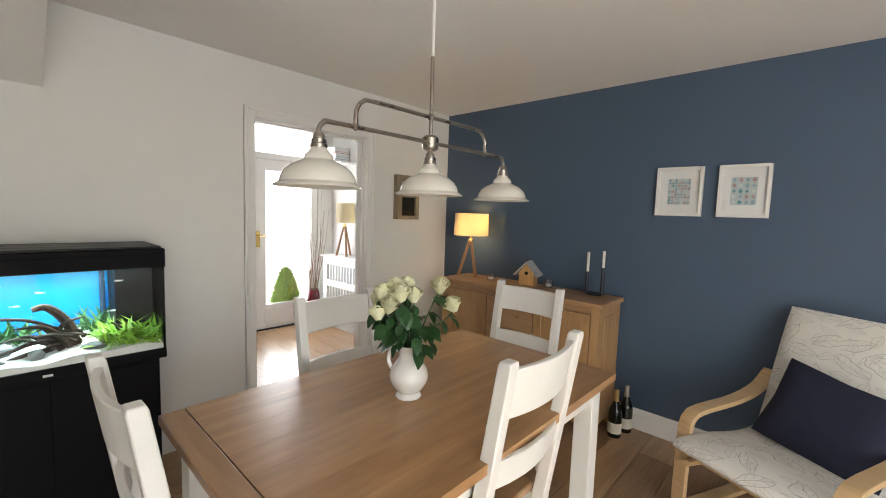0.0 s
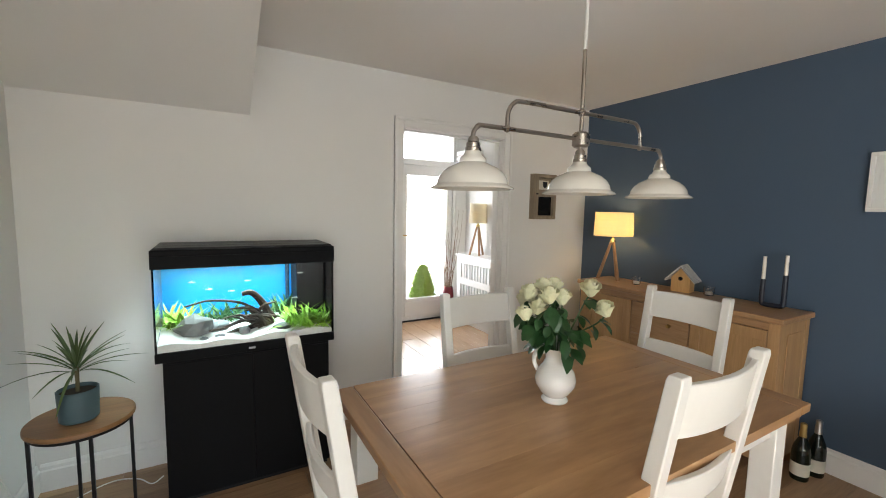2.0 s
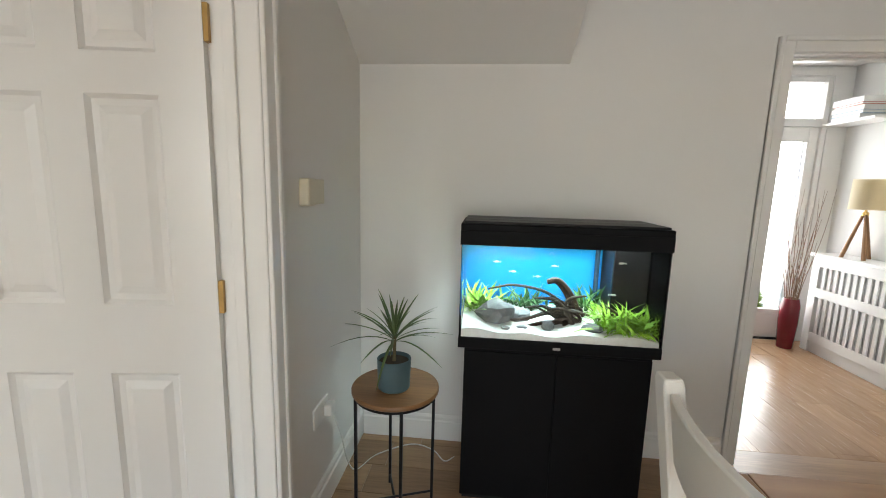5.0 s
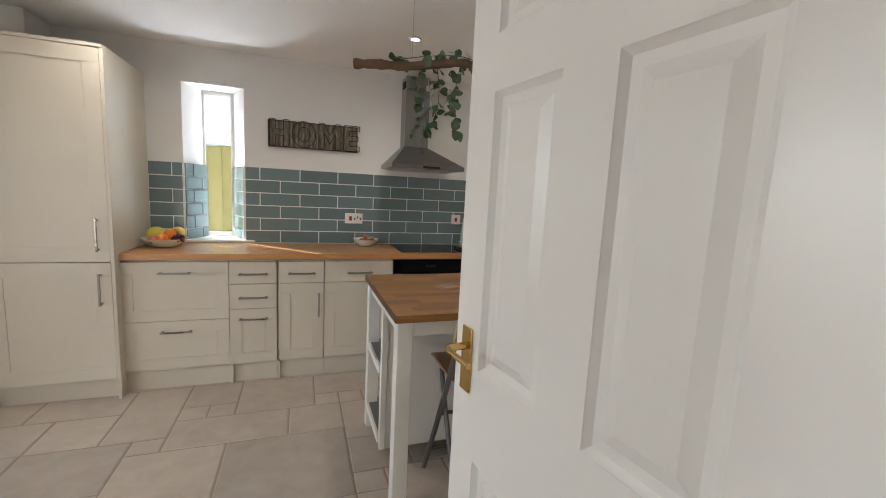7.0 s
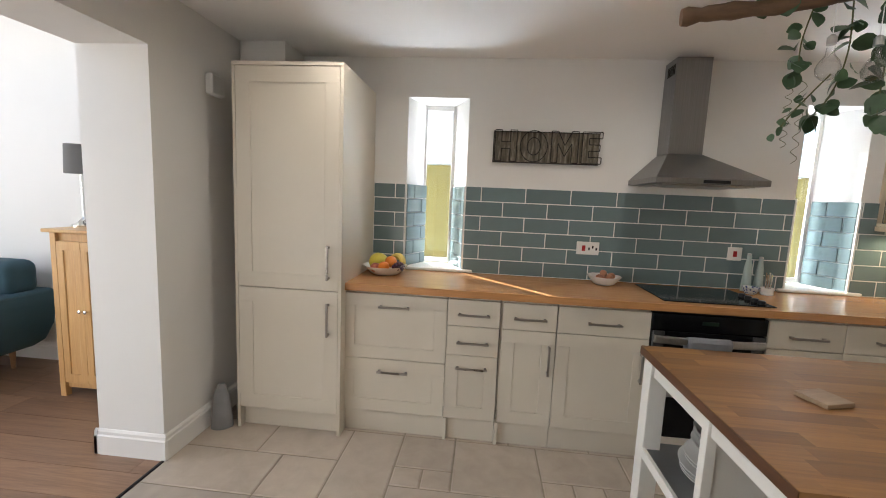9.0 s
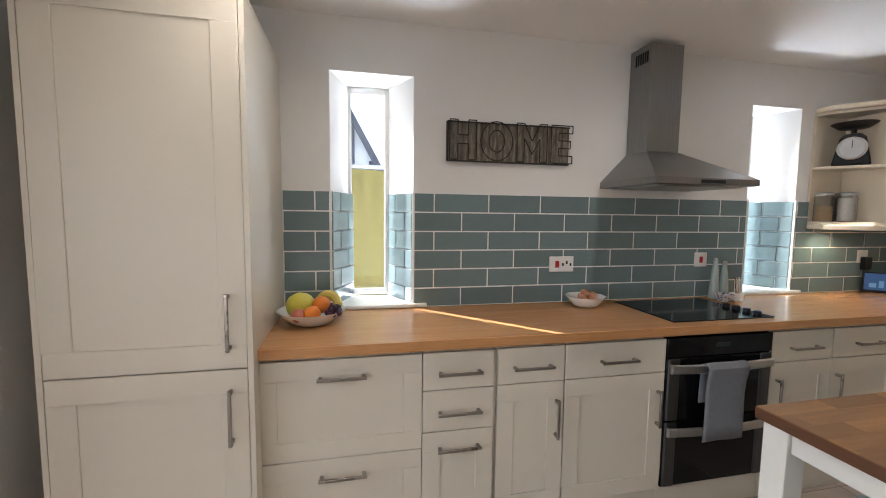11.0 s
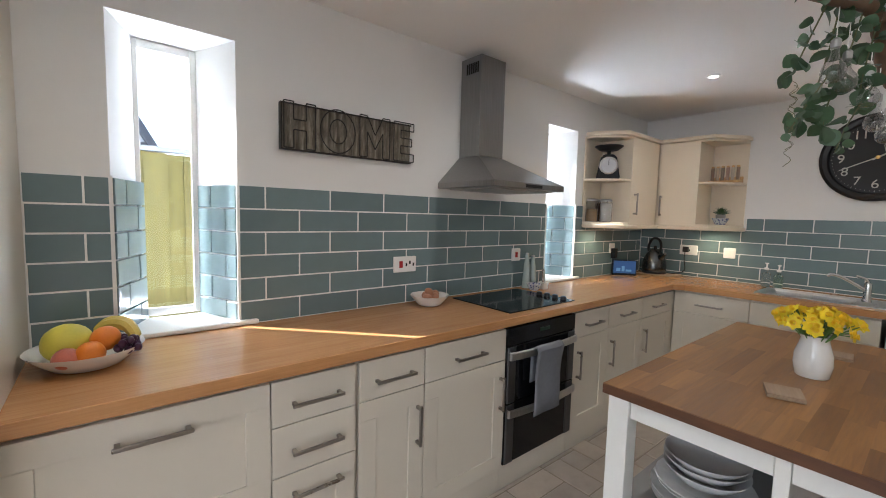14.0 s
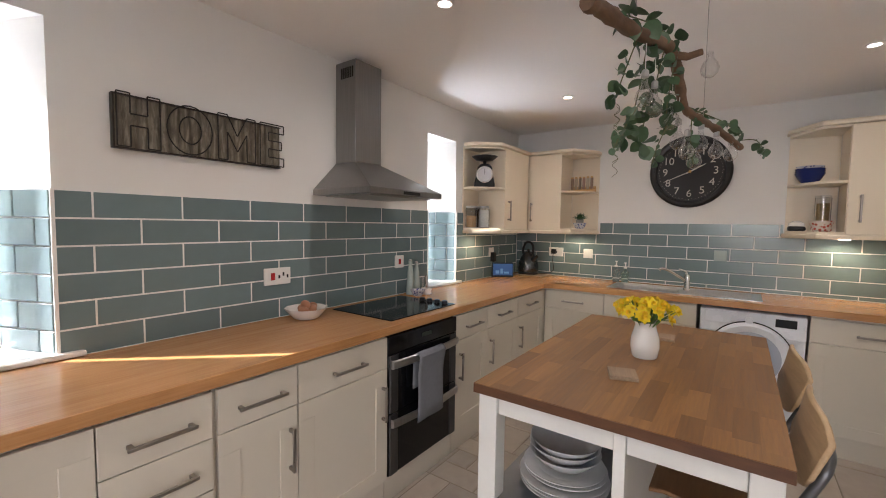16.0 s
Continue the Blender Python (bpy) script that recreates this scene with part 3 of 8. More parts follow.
def base_unit(name, w, fronts, label, m, d=0.56, legs=(True, False), handles=True):
    """A base cabinet: local x across, front face at y = 0, body behind it at +y. fronts: (kind, x0, x1, z0, z1, handle)."""
    ob = thing(name, label, "kitchen cabinet", m, "kitchen base units")
    part("body", box(0.002, 0.0215, 0.14, w - 0.002, d, 0.878), CREAM, ob)
    part("plinth", box(0, 0.026, 0, w, 0.044, 0.138), CREAM, ob)
    for on, x in zip(legs, (0, w - 0.018)):
        if on:
            part("side_panel", box(x, -0.001, 0.0, x + 0.018, d, 0.139), CREAM, ob)
    for kind, x0, x1, z0, z1, hd in fronts:
        f = front(kind, ob, x1 - x0 - 0.003, z1 - z0 - 0.003, kind == "door" or z1 - z0 > 0.25)
        f.location = (x0 + 0.0015, 0.020, z0 + 0.0015)
        fw, fh = x1 - x0, z1 - z0
        if hd == "h":
            handle(f, (fw / 2, -0.020, fh / 2 - 0.008 if fh < 0.2 else fh - 0.073), (1, 0, 0), (0, -1, 0), 0.185)
        elif hd in ("l", "r"):
            handle(f, (0.038 if hd == "l" else fw - 0.038, -0.020, fh - 0.165), (0, 0, 1), (0, -1, 0), 0.175)
    return ob


def at_y(x1):      # along the window wall: local x runs towards -x, the front faces +y
    return pose(x1, FY, 0, 0, 0, 180)


def at_x(y0):      # along the west wall: local x runs towards -y ... +y, the front faces +x
    return pose(FX, y0, 0, 0, 0, 90)


base_unit("drawer_cabinet", 0.626, [("drawer_front", 0, 0.626, 0.472, 0.868, "h"), ("drawer_front", 0, 0.626, 0.14, 0.472, "h")], "cream two-drawer base cabinet with bar handles", at_y(-0.052))
base_unit("drawer_cabinet", 0.304, [("drawer_front", 0, 0.304, 0.711, 0.868, "h"), ("drawer_front", 0, 0.304, 0.535, 0.711, "h"), ("drawer_front", 0, 0.304, 0.14, 0.535, "h")], "narrow cream three-drawer base cabinet", at_y(-0.679))
base_unit("base_cabinet", 0.318, [("drawer_front", 0.012, 0.318, 0.711, 0.868, "h"), ("door", 0.012, 0.318, 0.14, 0.711, "r")], "narrow cream base cabinet with drawer over door", at_y(-0.985))
base_unit("base_cabinet", 0.505, [("drawer_front", 0, 0.505, 0.711, 0.868, "h"), ("door", 0, 0.505, 0.14, 0.711, "r")], "cream base cabinet beside the oven", at_y(-1.306), legs=(False, False))
base_unit("base_cabinet", 0.385, [("drawer_front", 0, 0.385, 0.711, 0.868, "h"), ("door", 0, 0.385, 0.14, 0.711, "l")], "cream base cabinet with drawer over door", at_y(-2.415), legs=(False, False))
base_unit("base_cabinet", 0.47, [("drawer_front", 0, 0.47, 0.711, 0.868, "h"), ("door", 0, 0.47, 0.14, 0.711, "l")], "cream base cabinet with drawer over door", at_y(-2.80), legs=(False, False))
base_unit("base_cabinet", 0.50, [("drawer_front", 0, 0.50, 0.711, 0.868, "h"), ("door", 0, 0.50, 0.14, 0.711, "l")], "cream corner base cabinet", at_y(-3.27), legs=(False, False))
base_unit("base_cabinet", 0.50, [("drawer_front", 0.0, 0.50, 0.711, 0.868, "h"), ("door", 0.0, 0.50, 0.14, 0.711, "r")], "cream base cabinet next to the sink", at_x(-3.712), legs=(False, False))
base_unit("sink_cabinet", 0.645, [("drawer_front", 0, 0.645, 0.711, 0.868, ""), ("door", 0, 0.322, 0.14, 0.711, "r"), ("door", 0.322, 0.645, 0.14, 0.711, "l")], "cream sink cabinet with a blind drawer front", at_x(-3.210), legs=(False, True))
base_unit("base_cabinet", 0.60, [("drawer_front", 0, 0.60, 0.711, 0.868, "h"), ("door", 0, 0.60, 0.14, 0.711, "r")], "cream base cabinet beside the washing machine", at_x(-1.950), legs=(True, False))
base_unit("base_cabinet", 0.515, [("drawer_front", 0, 0.515, 0.711, 0.868, "h"), ("door", 0, 0.515, 0.14, 0.711, "r")], "cream base cabinet near the door", at_x(-1.348), legs=(False, False))

top = thing("worktop", "honey-coloured beech worktop in an L shape", "worktop")
part("long_run", box(XC, YN + 0.001, 0.882, -0.050, -3.700, ZT), BEECH_X, top, "", 0.003)
bm = box(XC, -3.699, 0.882, -4.245, YK - 0.001, ZT)
box(-4.245, -3.699, 0.882, -3.925, -3.17, ZT, bm), box(-4.245, -2.70, 0.882, -3.925, YK - 0.001, ZT, bm), box(-3.925, -3.699, 0.882, -3.797, YK - 0.001, ZT, bm)
bmesh.ops.remove_doubles(bm, verts=bm.verts, dist=1e-5)
part("short_run", bm, BEECH_Y, top)
part("corner_fillet", prism([(-3.80, -3.702), (-3.74, -3.702), (-3.795, -3.64)], 2, 0.883, ZT + 0.0005), BEECH_X, top)

cp = thing("corner_post", "cream filler post in the corner between the base units", "filler panel")
part("post", box(-3.834, FY - 0.0195, 0.14, -3.7715, FY - 0.0012, 0.868), CREAM, cp, "", 0.001)
part("plinth", box(-3.86, FY - 0.072, 0.0, -3.7715, FY - 0.056, 0.138), CREAM, cp)
# tall fridge cabinet
tall = thing("tall_cabinet", "tall cream integrated fridge cabinet with two doors", "kitchen cabinet", pose(0.570, -3.640, 0, 0, 0, 180))
part("side_panel", box(0, 0, 0, 0.018, 0.655, 2.12), CREAM, tall, "", 0.001)
part("side_panel", box(0.622, 0, 0, 0.640, 0.655, 2.12), CREAM, tall, "", 0.001)
part("body", box(0.018, 0.0225, 0.13, 0.622, 0.65, 2.12), CREAM, tall)
part("top", box(0, -0.004, 2.12, 0.640, 0.655, 2.14), CREAM, tall, "", 0.002)
part("plinth", box(0.018, 0.05, 0, 0.622, 0.066, 0.129), CREAM, tall)
for z0, z1, hz in ((0.135, 0.880, 0.642), (0.884, 2.118, 0.226)):
    d = front("door", tall, 0.600, z1 - z0, True, 0.085)
    d.location = (0.020, 0.020, z0)
    handle(d, (0.546, -0.020, hz - 0.06), (0, 0, 1), (0, -1, 0), 0.20)


def oven():
    ob = thing("double_oven", "black glass built-under double oven with steel handles", "oven", pose(-1.8145, FY, 0, 0, 0, 180))
    w = 0.595
    part("body", box(0.004, 0.022, 0.15, w - 0.004, 0.55, 0.876), BLACKM, ob)
    part("control_panel", box(0, -0.004, 0.775, w, 0.022, 0.868), BLACKG, ob, "black glass control panel", 0.003)
    part("display", box(0.26, -0.006, 0.815, 0.345, -0.0035, 0.835), plain("dim_green_display", (0.006, 0.022, 0.010), 0.3), ob, "small dim green clock display")
    part("plinth", box(0, 0.026, 0, w, 0.044, 0.1495), CREAM, ob, "cream plinth")
    for z0, z1 in ((0.475, 0.772), (0.152, 0.471)):
        d = part("oven_door", box(0, -0.004, z0, w, 0.02, z1), BLACKG, ob, "black glass oven door", 0.003)
        for x0, x1 in ((0.0, 0.075), (w - 0.075, w)):
            part("trim", prism([(x0 + 0.004, -0.004), (x1 - 0.004, -0.004), (x1 - 0.012, -0.011), (x0 + 0.012, -0.011)], 2, z0 + 0.003, z1 - 0.003), plain("dark_steel_strip", (0.10, 0.10, 0.10), 0.35, 0.8), d, "dark steel side strip", 0.002)
        zc = z1 - 0.045
        pts = curve([(0.012, -0.012, zc), (0.04, -0.026, zc), (w / 2, -0.044, zc), (w - 0.04, -0.026, zc), (w - 0.012, -0.012, zc)], 5)
        bm, rings = bmesh.new(), []
        for p in pts:
            x, y, z = p
            rings.append([bm.verts.new(q) for q in ((x, y, z - 0.022), (x, y - 0.009, z - 0.017), (x, y - 0.011, z), (x, y - 0.009, z + 0.017), (x, y, z + 0.022))])
        for p, q in zip(rings, rings[1:]):
            for k in range(5):
                bm.faces.new((p[k], p[(k + 1) % 5], q[(k + 1) % 5], q[k]))
        bm.faces.new(rings[0]), bm.faces.new(rings[-1])
        part("handle", bm, STEEL, d, "curved flat steel handle", 0, True)
    return ob


oven()


def towel():
    rng, bm = random.Random(3), bmesh.new()
    nx, rows = 9, [(0.385, -0.056), (0.45, -0.057), (0.52, -0.058), (0.60, -0.058), (0.66, -0.062), (0.70, -0.068), (0.735, -0.072), (0.752, -0.060), (0.755, -0.045), (0.745, -0.032), (0.70, -0.026), (0.62, -0.024), (0.56, -0.022)]
    grid = []
    for j, (z, y) in enumerate(rows):
        grid.append([bm.verts.new((0.165 + 0.225 * i / (nx - 1) + 0.003 * math.sin(j + i), y - 0.0025 * math.sin(i * 1.1 + z * 3), z)) for i in range(nx)])
    for a, b in zip(grid, grid[1:]):
        for i in range(nx - 1):
            bm.faces.new((a[i], a[i + 1], b[i + 1], b[i]))
    ob = part("tea_towel", bm, plain("grey_towel", (0.20, 0.205, 0.23), 0.95, vary=0.12, scale=40, grain=500, relief=0.6), None, "", 0, True)
    s = ob.modifiers.new("thick", "SOLIDIFY")
    s.thickness, s.offset = 0.004, 0
    ob.matrix_basis = pose(-1.8145, FY, 0, 0, 0, 180)
    return tagged(ob, "grey tea towel hanging over the oven handle", "towel")


towel()

# hob
hob = thing("induction_hob", "black glass hob with four control knobs set in the worktop", "hob")
part("glass_plate", box(-2.475, -4.225, ZT, -1.885, -3.765, ZT + 0.006), BLACKG, hob, "", 0.002)
for i in range(4):
    k = lathe([(0, 0), (0.019, 0), (0.018, 0.018), (0.012, 0.022), (0, 0.022)], (-2.425, -3.815 - 0.052 * i * 1.15, ZT + 0.006), 20)
    part("knob", k, BLACKM, hob, "black control knob", 0, True)

def hood():
    ob = thing("extractor_hood", "brushed steel chimney extractor hood on the wall", "extractor hood")
    x0, x1, y0, y1 = -2.40, -1.80, YN + 0.0135, -3.832
    bm = bmesh.new()
    loops = []
    for ax, bx, ay, by, z in ((x0, x1, y0, y1, 1.58), (x0, x1, y0, y1, 1.612), (-2.165, -1.962, y0, -4.118, 1.775)):
        loops.append([bm.verts.new(p) for p in ((ax, ay, z), (bx, ay, z), (bx, by, z), (ax, by, z))])
    for p, q in zip(loops, loops[1:]):
        for i in range(4):
            bm.faces.new((p[i], p[(i + 1) % 4], q[(i + 1) % 4], q[i]))
    bm.faces.new(loops[0]), bm.faces.new(loops[-1])
    part("canopy", bm, HOODST, ob, "", 0.002)
    part("flue", box(-2.165, y0, 1.775, -1.962, -4.118, 2.345), HOODST, ob, "", 0.002)
    part("filter", box(x0 + 0.05, y0 + 0.05, 1.572, x1 - 0.05, y1 - 0.05, 1.581), STEEL, ob, "steel mesh grease filter", 0.002)
    part("button_strip", box(-2.19, y1, 1.587, -2.05, y1 + 0.003, 1.604), BLACKM, ob)
    for i in range(6):
        part("vent_slot", box(-1.963, -4.24 + 0.018 * i, 2.25, -1.9605, -4.228 + 0.018 * i, 2.31), DARK, ob)
    return ob


hood()


# ---- kitchen: wall cabinets ----
def wall_cabinets():
    z0, z1, t = 1.385, 2.095, 0.018
    ob = thing("corner_wall_cabinet", "cream corner wall cabinet with two doors and open end shelves", "wall cabinet")
    part("body", box(XC + 0.013, YN + 0.013, z0, -4.112, -3.702, z1), SHELL, ob)
    part("body", box(-4.11, YN + 0.013, z0, -3.60, -4.041, z1), SHELL, ob)
    for x0, x1 in ((-4.075, -3.60),):
        d = part("door", box(x0, -4.038, z0 + 0.002, x1, -4.020, z1 - 0.002), SHELL, ob, "", 0.0025)
        handle(d, (x1 - 0.06, -4.020, z0 + 0.17), (0, 0, 1), (0, 1, 0), 0.18)
    d = part("door", box(-4.108, -4.013, z0 + 0.002, -4.09, -3.705, z1 - 0.002), SHELL, ob, "", 0.0025)
    handle(d, (-4.09, -3.983, z0 + 0.17), (0, 0, 1), (1, 0, 0), 0.18)
    endS = [(-3.598, YN + 0.013), (-3.345, YN + 0.013), (-3.345, -4.21), (-3.50, -4.023), (-3.598, -4.023)]
    endW = [(XC + 0.013, -3.698), (XC + 0.013, -3.445), (-4.32, -3.445), (-4.09, -3.60), (-4.09, -3.698)]
    for poly in (endS, endW):
        for z in (z0, 1.735, z1 - t):
            part("shelf", prism(poly, 2, z, z + t), SHELL, ob, "", 0.002)
    part("side_panel", box(-3.616, YN + 0.014, z0, -3.599, -4.022, z1), SHELL, ob)
    part("side_panel", box(XC + 0.014, -3.717, z0, -4.089, -3.699, z1), SHELL, ob)
    part("back_panel", box(-3.598, YN + 0.0005, z0, -3.345, YN + 0.012, z1), SHELL, ob)
    part("back_panel", box(XC + 0.0005, -3.698, z0, XC + 0.012, -3.445, z1), SHELL, ob)
    outline = [(XC + 0.013, YN + 0.013), (-3.33, YN + 0.013), (-3.33, -4.185), (-3.49, -3.993), (-4.06, -3.993), (-4.06, -3.59), (-4.31, -3.425), (XC + 0.013, -3.425)]
    part("cornice", prism(outline, 2, z1 + 0.0005, z1 + 0.032), SHELL, ob, "", 0.008)
    part("pelmet", prism([(p[0] - 0.004 if p[0] > -4 else p[0], p[1]) for p in outline], 2, z0 - 0.032, z0 - 0.0005), SHELL, ob, "", 0.006)
    return ob


wall_cabinets()


def wall_cabinet_two():
    z0, z1, t = 1.395, 2.115, 0.018
    ob = thing("wall_cabinet", "cream wall cabinet with an open end shelf", "wall cabinet")
    part("body", box(XC + 0.013, -1.78, z0, -4.112, YK - 0.01, z1), SHELL, ob)
    for a, b in ((-1.777, -1.30), (-1.297, -0.840)):
        d = part("door", box(-4.108, a, z0 + 0.002, -4.09, b, z1 - 0.002), SHELL, ob, "", 0.0025)
        handle(d, (-4.09, a + 0.06, z0 + 0.17), (0, 0, 1), (1, 0, 0), 0.18)
    poly = [(XC + 0.013, -1.782), (-4.09, -1.782), (-4.09, -1.92), (-4.32, -2.065), (XC + 0.013, -2.065)]
    for z in (z0, 1.735, z1 - t):
        part("shelf", prism(poly, 2, z, z + t), SHELL, ob, "", 0.002)
    part("back_panel", box(XC + 0.0005, -2.065, z0, XC + 0.012, -1.782, z1), SHELL, ob)
    big = [(XC + 0.013, YK - 0.008), (-4.06, YK - 0.008), (-4.06, -1.93), (-4.31, -2.085), (XC + 0.013, -2.085)]
    part("cornice", prism(big, 2, z1 + 0.0005, z1 + 0.032), SHELL, ob, "", 0.008)
    part("pelmet", prism(big, 2, z0 - 0.032, z0 - 0.0005), SHELL, ob, "", 0.006)
    return ob


wall_cabinet_two()


def washing_machine():
    ob = thing("washing_machine", "white front-loading washing machine under the worktop", "washing machine", pose(-3.835, -2.545, 0, 0, 0, 90))
    w = 0.585
    WASHW = plain("cool_white_enamel", (0.80, 0.82, 0.86), 0.28, vary=0.02, relief=0.0)
    part("body", box(0, 0.006, 0.02, w, 0.54, 0.862), WASHW, ob, "", 0.012)
    part("front_panel", box(0.0, -0.008, 0.70, w, 0.008, 0.858), WASHW, ob, "", 0.006)
    part("drawer", box(0.03, -0.014, 0.765, 0.19, -0.007, 0.845), WASHW, ob, "", 0.004)
    part("display", box(0.425, -0.012, 0.778, 0.535, -0.0075, 0.832), BLACKM, ob, "dark display window", 0.002)
    k = lathe([(0, 0), (0.024, 0), (0.022, 0.022), (0, 0.024)], (0, 0, 0), 24)
    bmesh.ops.transform(k, matrix=pose(0.285, -0.008, 0.80, 90), verts=k.verts)
    part("dial", k, WASHW, ob, "", 0, True)
    def ring(prof, name, mat, lab=""):
        r = lathe(prof, (0, 0, 0), 44)
        bmesh.ops.transform(r, matrix=pose(w / 2, -0.006, 0.553, 90), verts=r.verts)
        return part(name, r, mat, ob, lab, 0, True)
    ring([(0.155, 0.004), (0.235, 0.004), (0.235, 0.022), (0.215, 0.036), (0.175, 0.030)], "door_ring", WASHW, "white round door rim")
    ring([(0.0, 0.012), (0.10, 0.018), (0.165, 0.030), (0.176, 0.028)], "door_glass", plain("pale_door_cover", (0.42, 0.46, 0.54), 0.18, vary=0.05, relief=0), "pale grey-blue door cover")
    ring([(0.236, 0.004), (0.243, 0.004), (0.243, 0.014), (0.236, 0.014)], "gasket", BLACKM)
    for x in (0.04, w - 0.04):
        part("foot", lathe([(0, 0), (0.02, 0), (0.02, 0.02), (0, 0.02)], (x, 0.05, 0)), BLACKM, ob)
    return ob


washing_machine()


# ---- the island ----
def island():
    ob = thing("kitchen_island", "white painted island table with a stave wood top and open shelves", "kitchen island")
    x0, x1, y0, y1 = -2.84, -1.50, -3.03, -2.213
    zt = 0.873
    for px in (x1 - 0.075, x0 + 0.01):
        for py in (y0 + 0.015, y1 - 0.080):
            part("leg", box(px, py, 0, px + 0.065, py + 0.065, zt), CHAIRW, ob, "", 0.003)
    for px in (x1 - 0.045, x0 + 0.02):
        part("post", box(px, -2.592, 0.10, px + 0.030, -2.560, zt), CHAIRW, ob, "", 0.002)
        part("apron", box(px, y0 + 0.081, zt - 0.062, px + 0.022, -2.593, zt), CHAIRW, ob, "", 0.002)
        part("apron", box(px, -2.559, zt - 0.062, px + 0.022, y1 - 0.081, zt), CHAIRW, ob, "", 0.002)
        part("rail", box(px, y0 + 0.081, 0.10, px + 0.022, -2.593, 0.14), CHAIRW, ob, "", 0.002)
    part("apron", box(x0 + 0.076, y0 + 0.022, zt - 0.062, x1 - 0.076, y0 + 0.044, zt), CHAIRW, ob, "", 0.002)
    part("apron", box(x0 + 0.076, y1 - 0.04, zt - 0.062, x1 - 0.076, y1 - 0.018, zt), CHAIRW, ob, "", 0.002)
    part("back_panel", box(x0 + 0.05, -2.582, 0.10, x1 - 0.046, -2.566, zt), CHAIRW, ob)
    zinc = plain("grey_shelf", (0.23, 0.235, 0.24), 0.35, 0.6, vary=0.1)
    for z in (0.135, 0.505):
        part("shelf", box(x0 + 0.03, y0 + 0.03, z, x1 - 0.022, -2.593, z + 0.018), zinc, ob, "grey metal shelf")
        part("shelf_edge", box(x1 - 0.021, y0 + 0.081, z - 0.012, x1 - 0.008, -2.593, z + 0.024), CHAIRW, ob)
    part("divider", box(-2.18, y0 + 0.03, 0.154, -2.16, -2.583, zt), CHAIRW, ob)
    # top: staves laid side by side and end to end
    rng, n = random.Random(8), 14
    w = (y1 - y0) / n
    for i in range(n):
        x = x0 - rng.random() * 0.3
        while x < x1:
            ln = rng.choice((0.22, 0.28, 0.34, 0.42))
            a, b = max(x, x0), min(x + ln, x1)
            x += ln
            if b - a > 0.004:
                part("stave", box(a, y0 + i * w, zt + 0.0005, b, y0 + (i + 1) * w, 0.905), STAVE, ob)
    # thin strips, darker than the staves, along both ends of the top
    for a in (x0 - 0.0035, x1 + 0.0005):
        part("end_strip", box(a, y0 + 0.0005, zt + 0.001, a + 0.003, y1 - 0.0005, 0.9035), ENDSTRIP, ob, "dark brown strip along the end of the top")
    return ob


island()


# ---- dining room: table and chairs ----
def dining_table():
    ob = thing("dining_table", "oak-topped dining table with white painted legs", "dining table")
    x0, x1, y0, y1, z = -1.365, -0.472, 0.488, 1.982, 0.77
    for a, b in ((y0, y0 + 0.075), (y1 - 0.075, y1)):
        part("breadboard_end", box(x0, a, z - 0.032, x1, b - 0.0012 if b < 1 else b, z), TABLE_X, ob, "", 0.004)
    n, w = 7, (x1 - x0) / 7
    for i in range(n):
        part("plank", box(x0 + i * w + 0.0001, y0 + 0.0762, z - 0.032, x0 + (i + 1) * w - 0.0001, y1 - 0.0762, z), TABLE_Y, ob, "", 0.0004)
    part("under_board", box(x0 + 0.03, y0 + 0.03, z - 0.040, x1 - 0.03, y1 - 0.03, z - 0.0325), OAK_Y, ob)
    for px in (x0 + 0.045, x1 - 0.125):
        for py in (y0 + 0.05, y1 - 0.13):
            part("leg", box(px, py, 0, px + 0.08, py + 0.08, z - 0.0405), CHAIRW, ob, "", 0.004)
    for a in (x0 + 0.062, x1 - 0.084):
        part("apron", box(a, y0 + 0.131, z - 0.13, a + 0.022, y1 - 0.131, z - 0.0405), CHAIRW, ob, "", 0.002)
    for a in (y0 + 0.067, y1 - 0.089):
        part("apron", box(x0 + 0.126, a, z - 0.13, x1 - 0.126, a + 0.022, z - 0.0405), CHAIRW, ob, "", 0.002)
    return ob


dining_table()


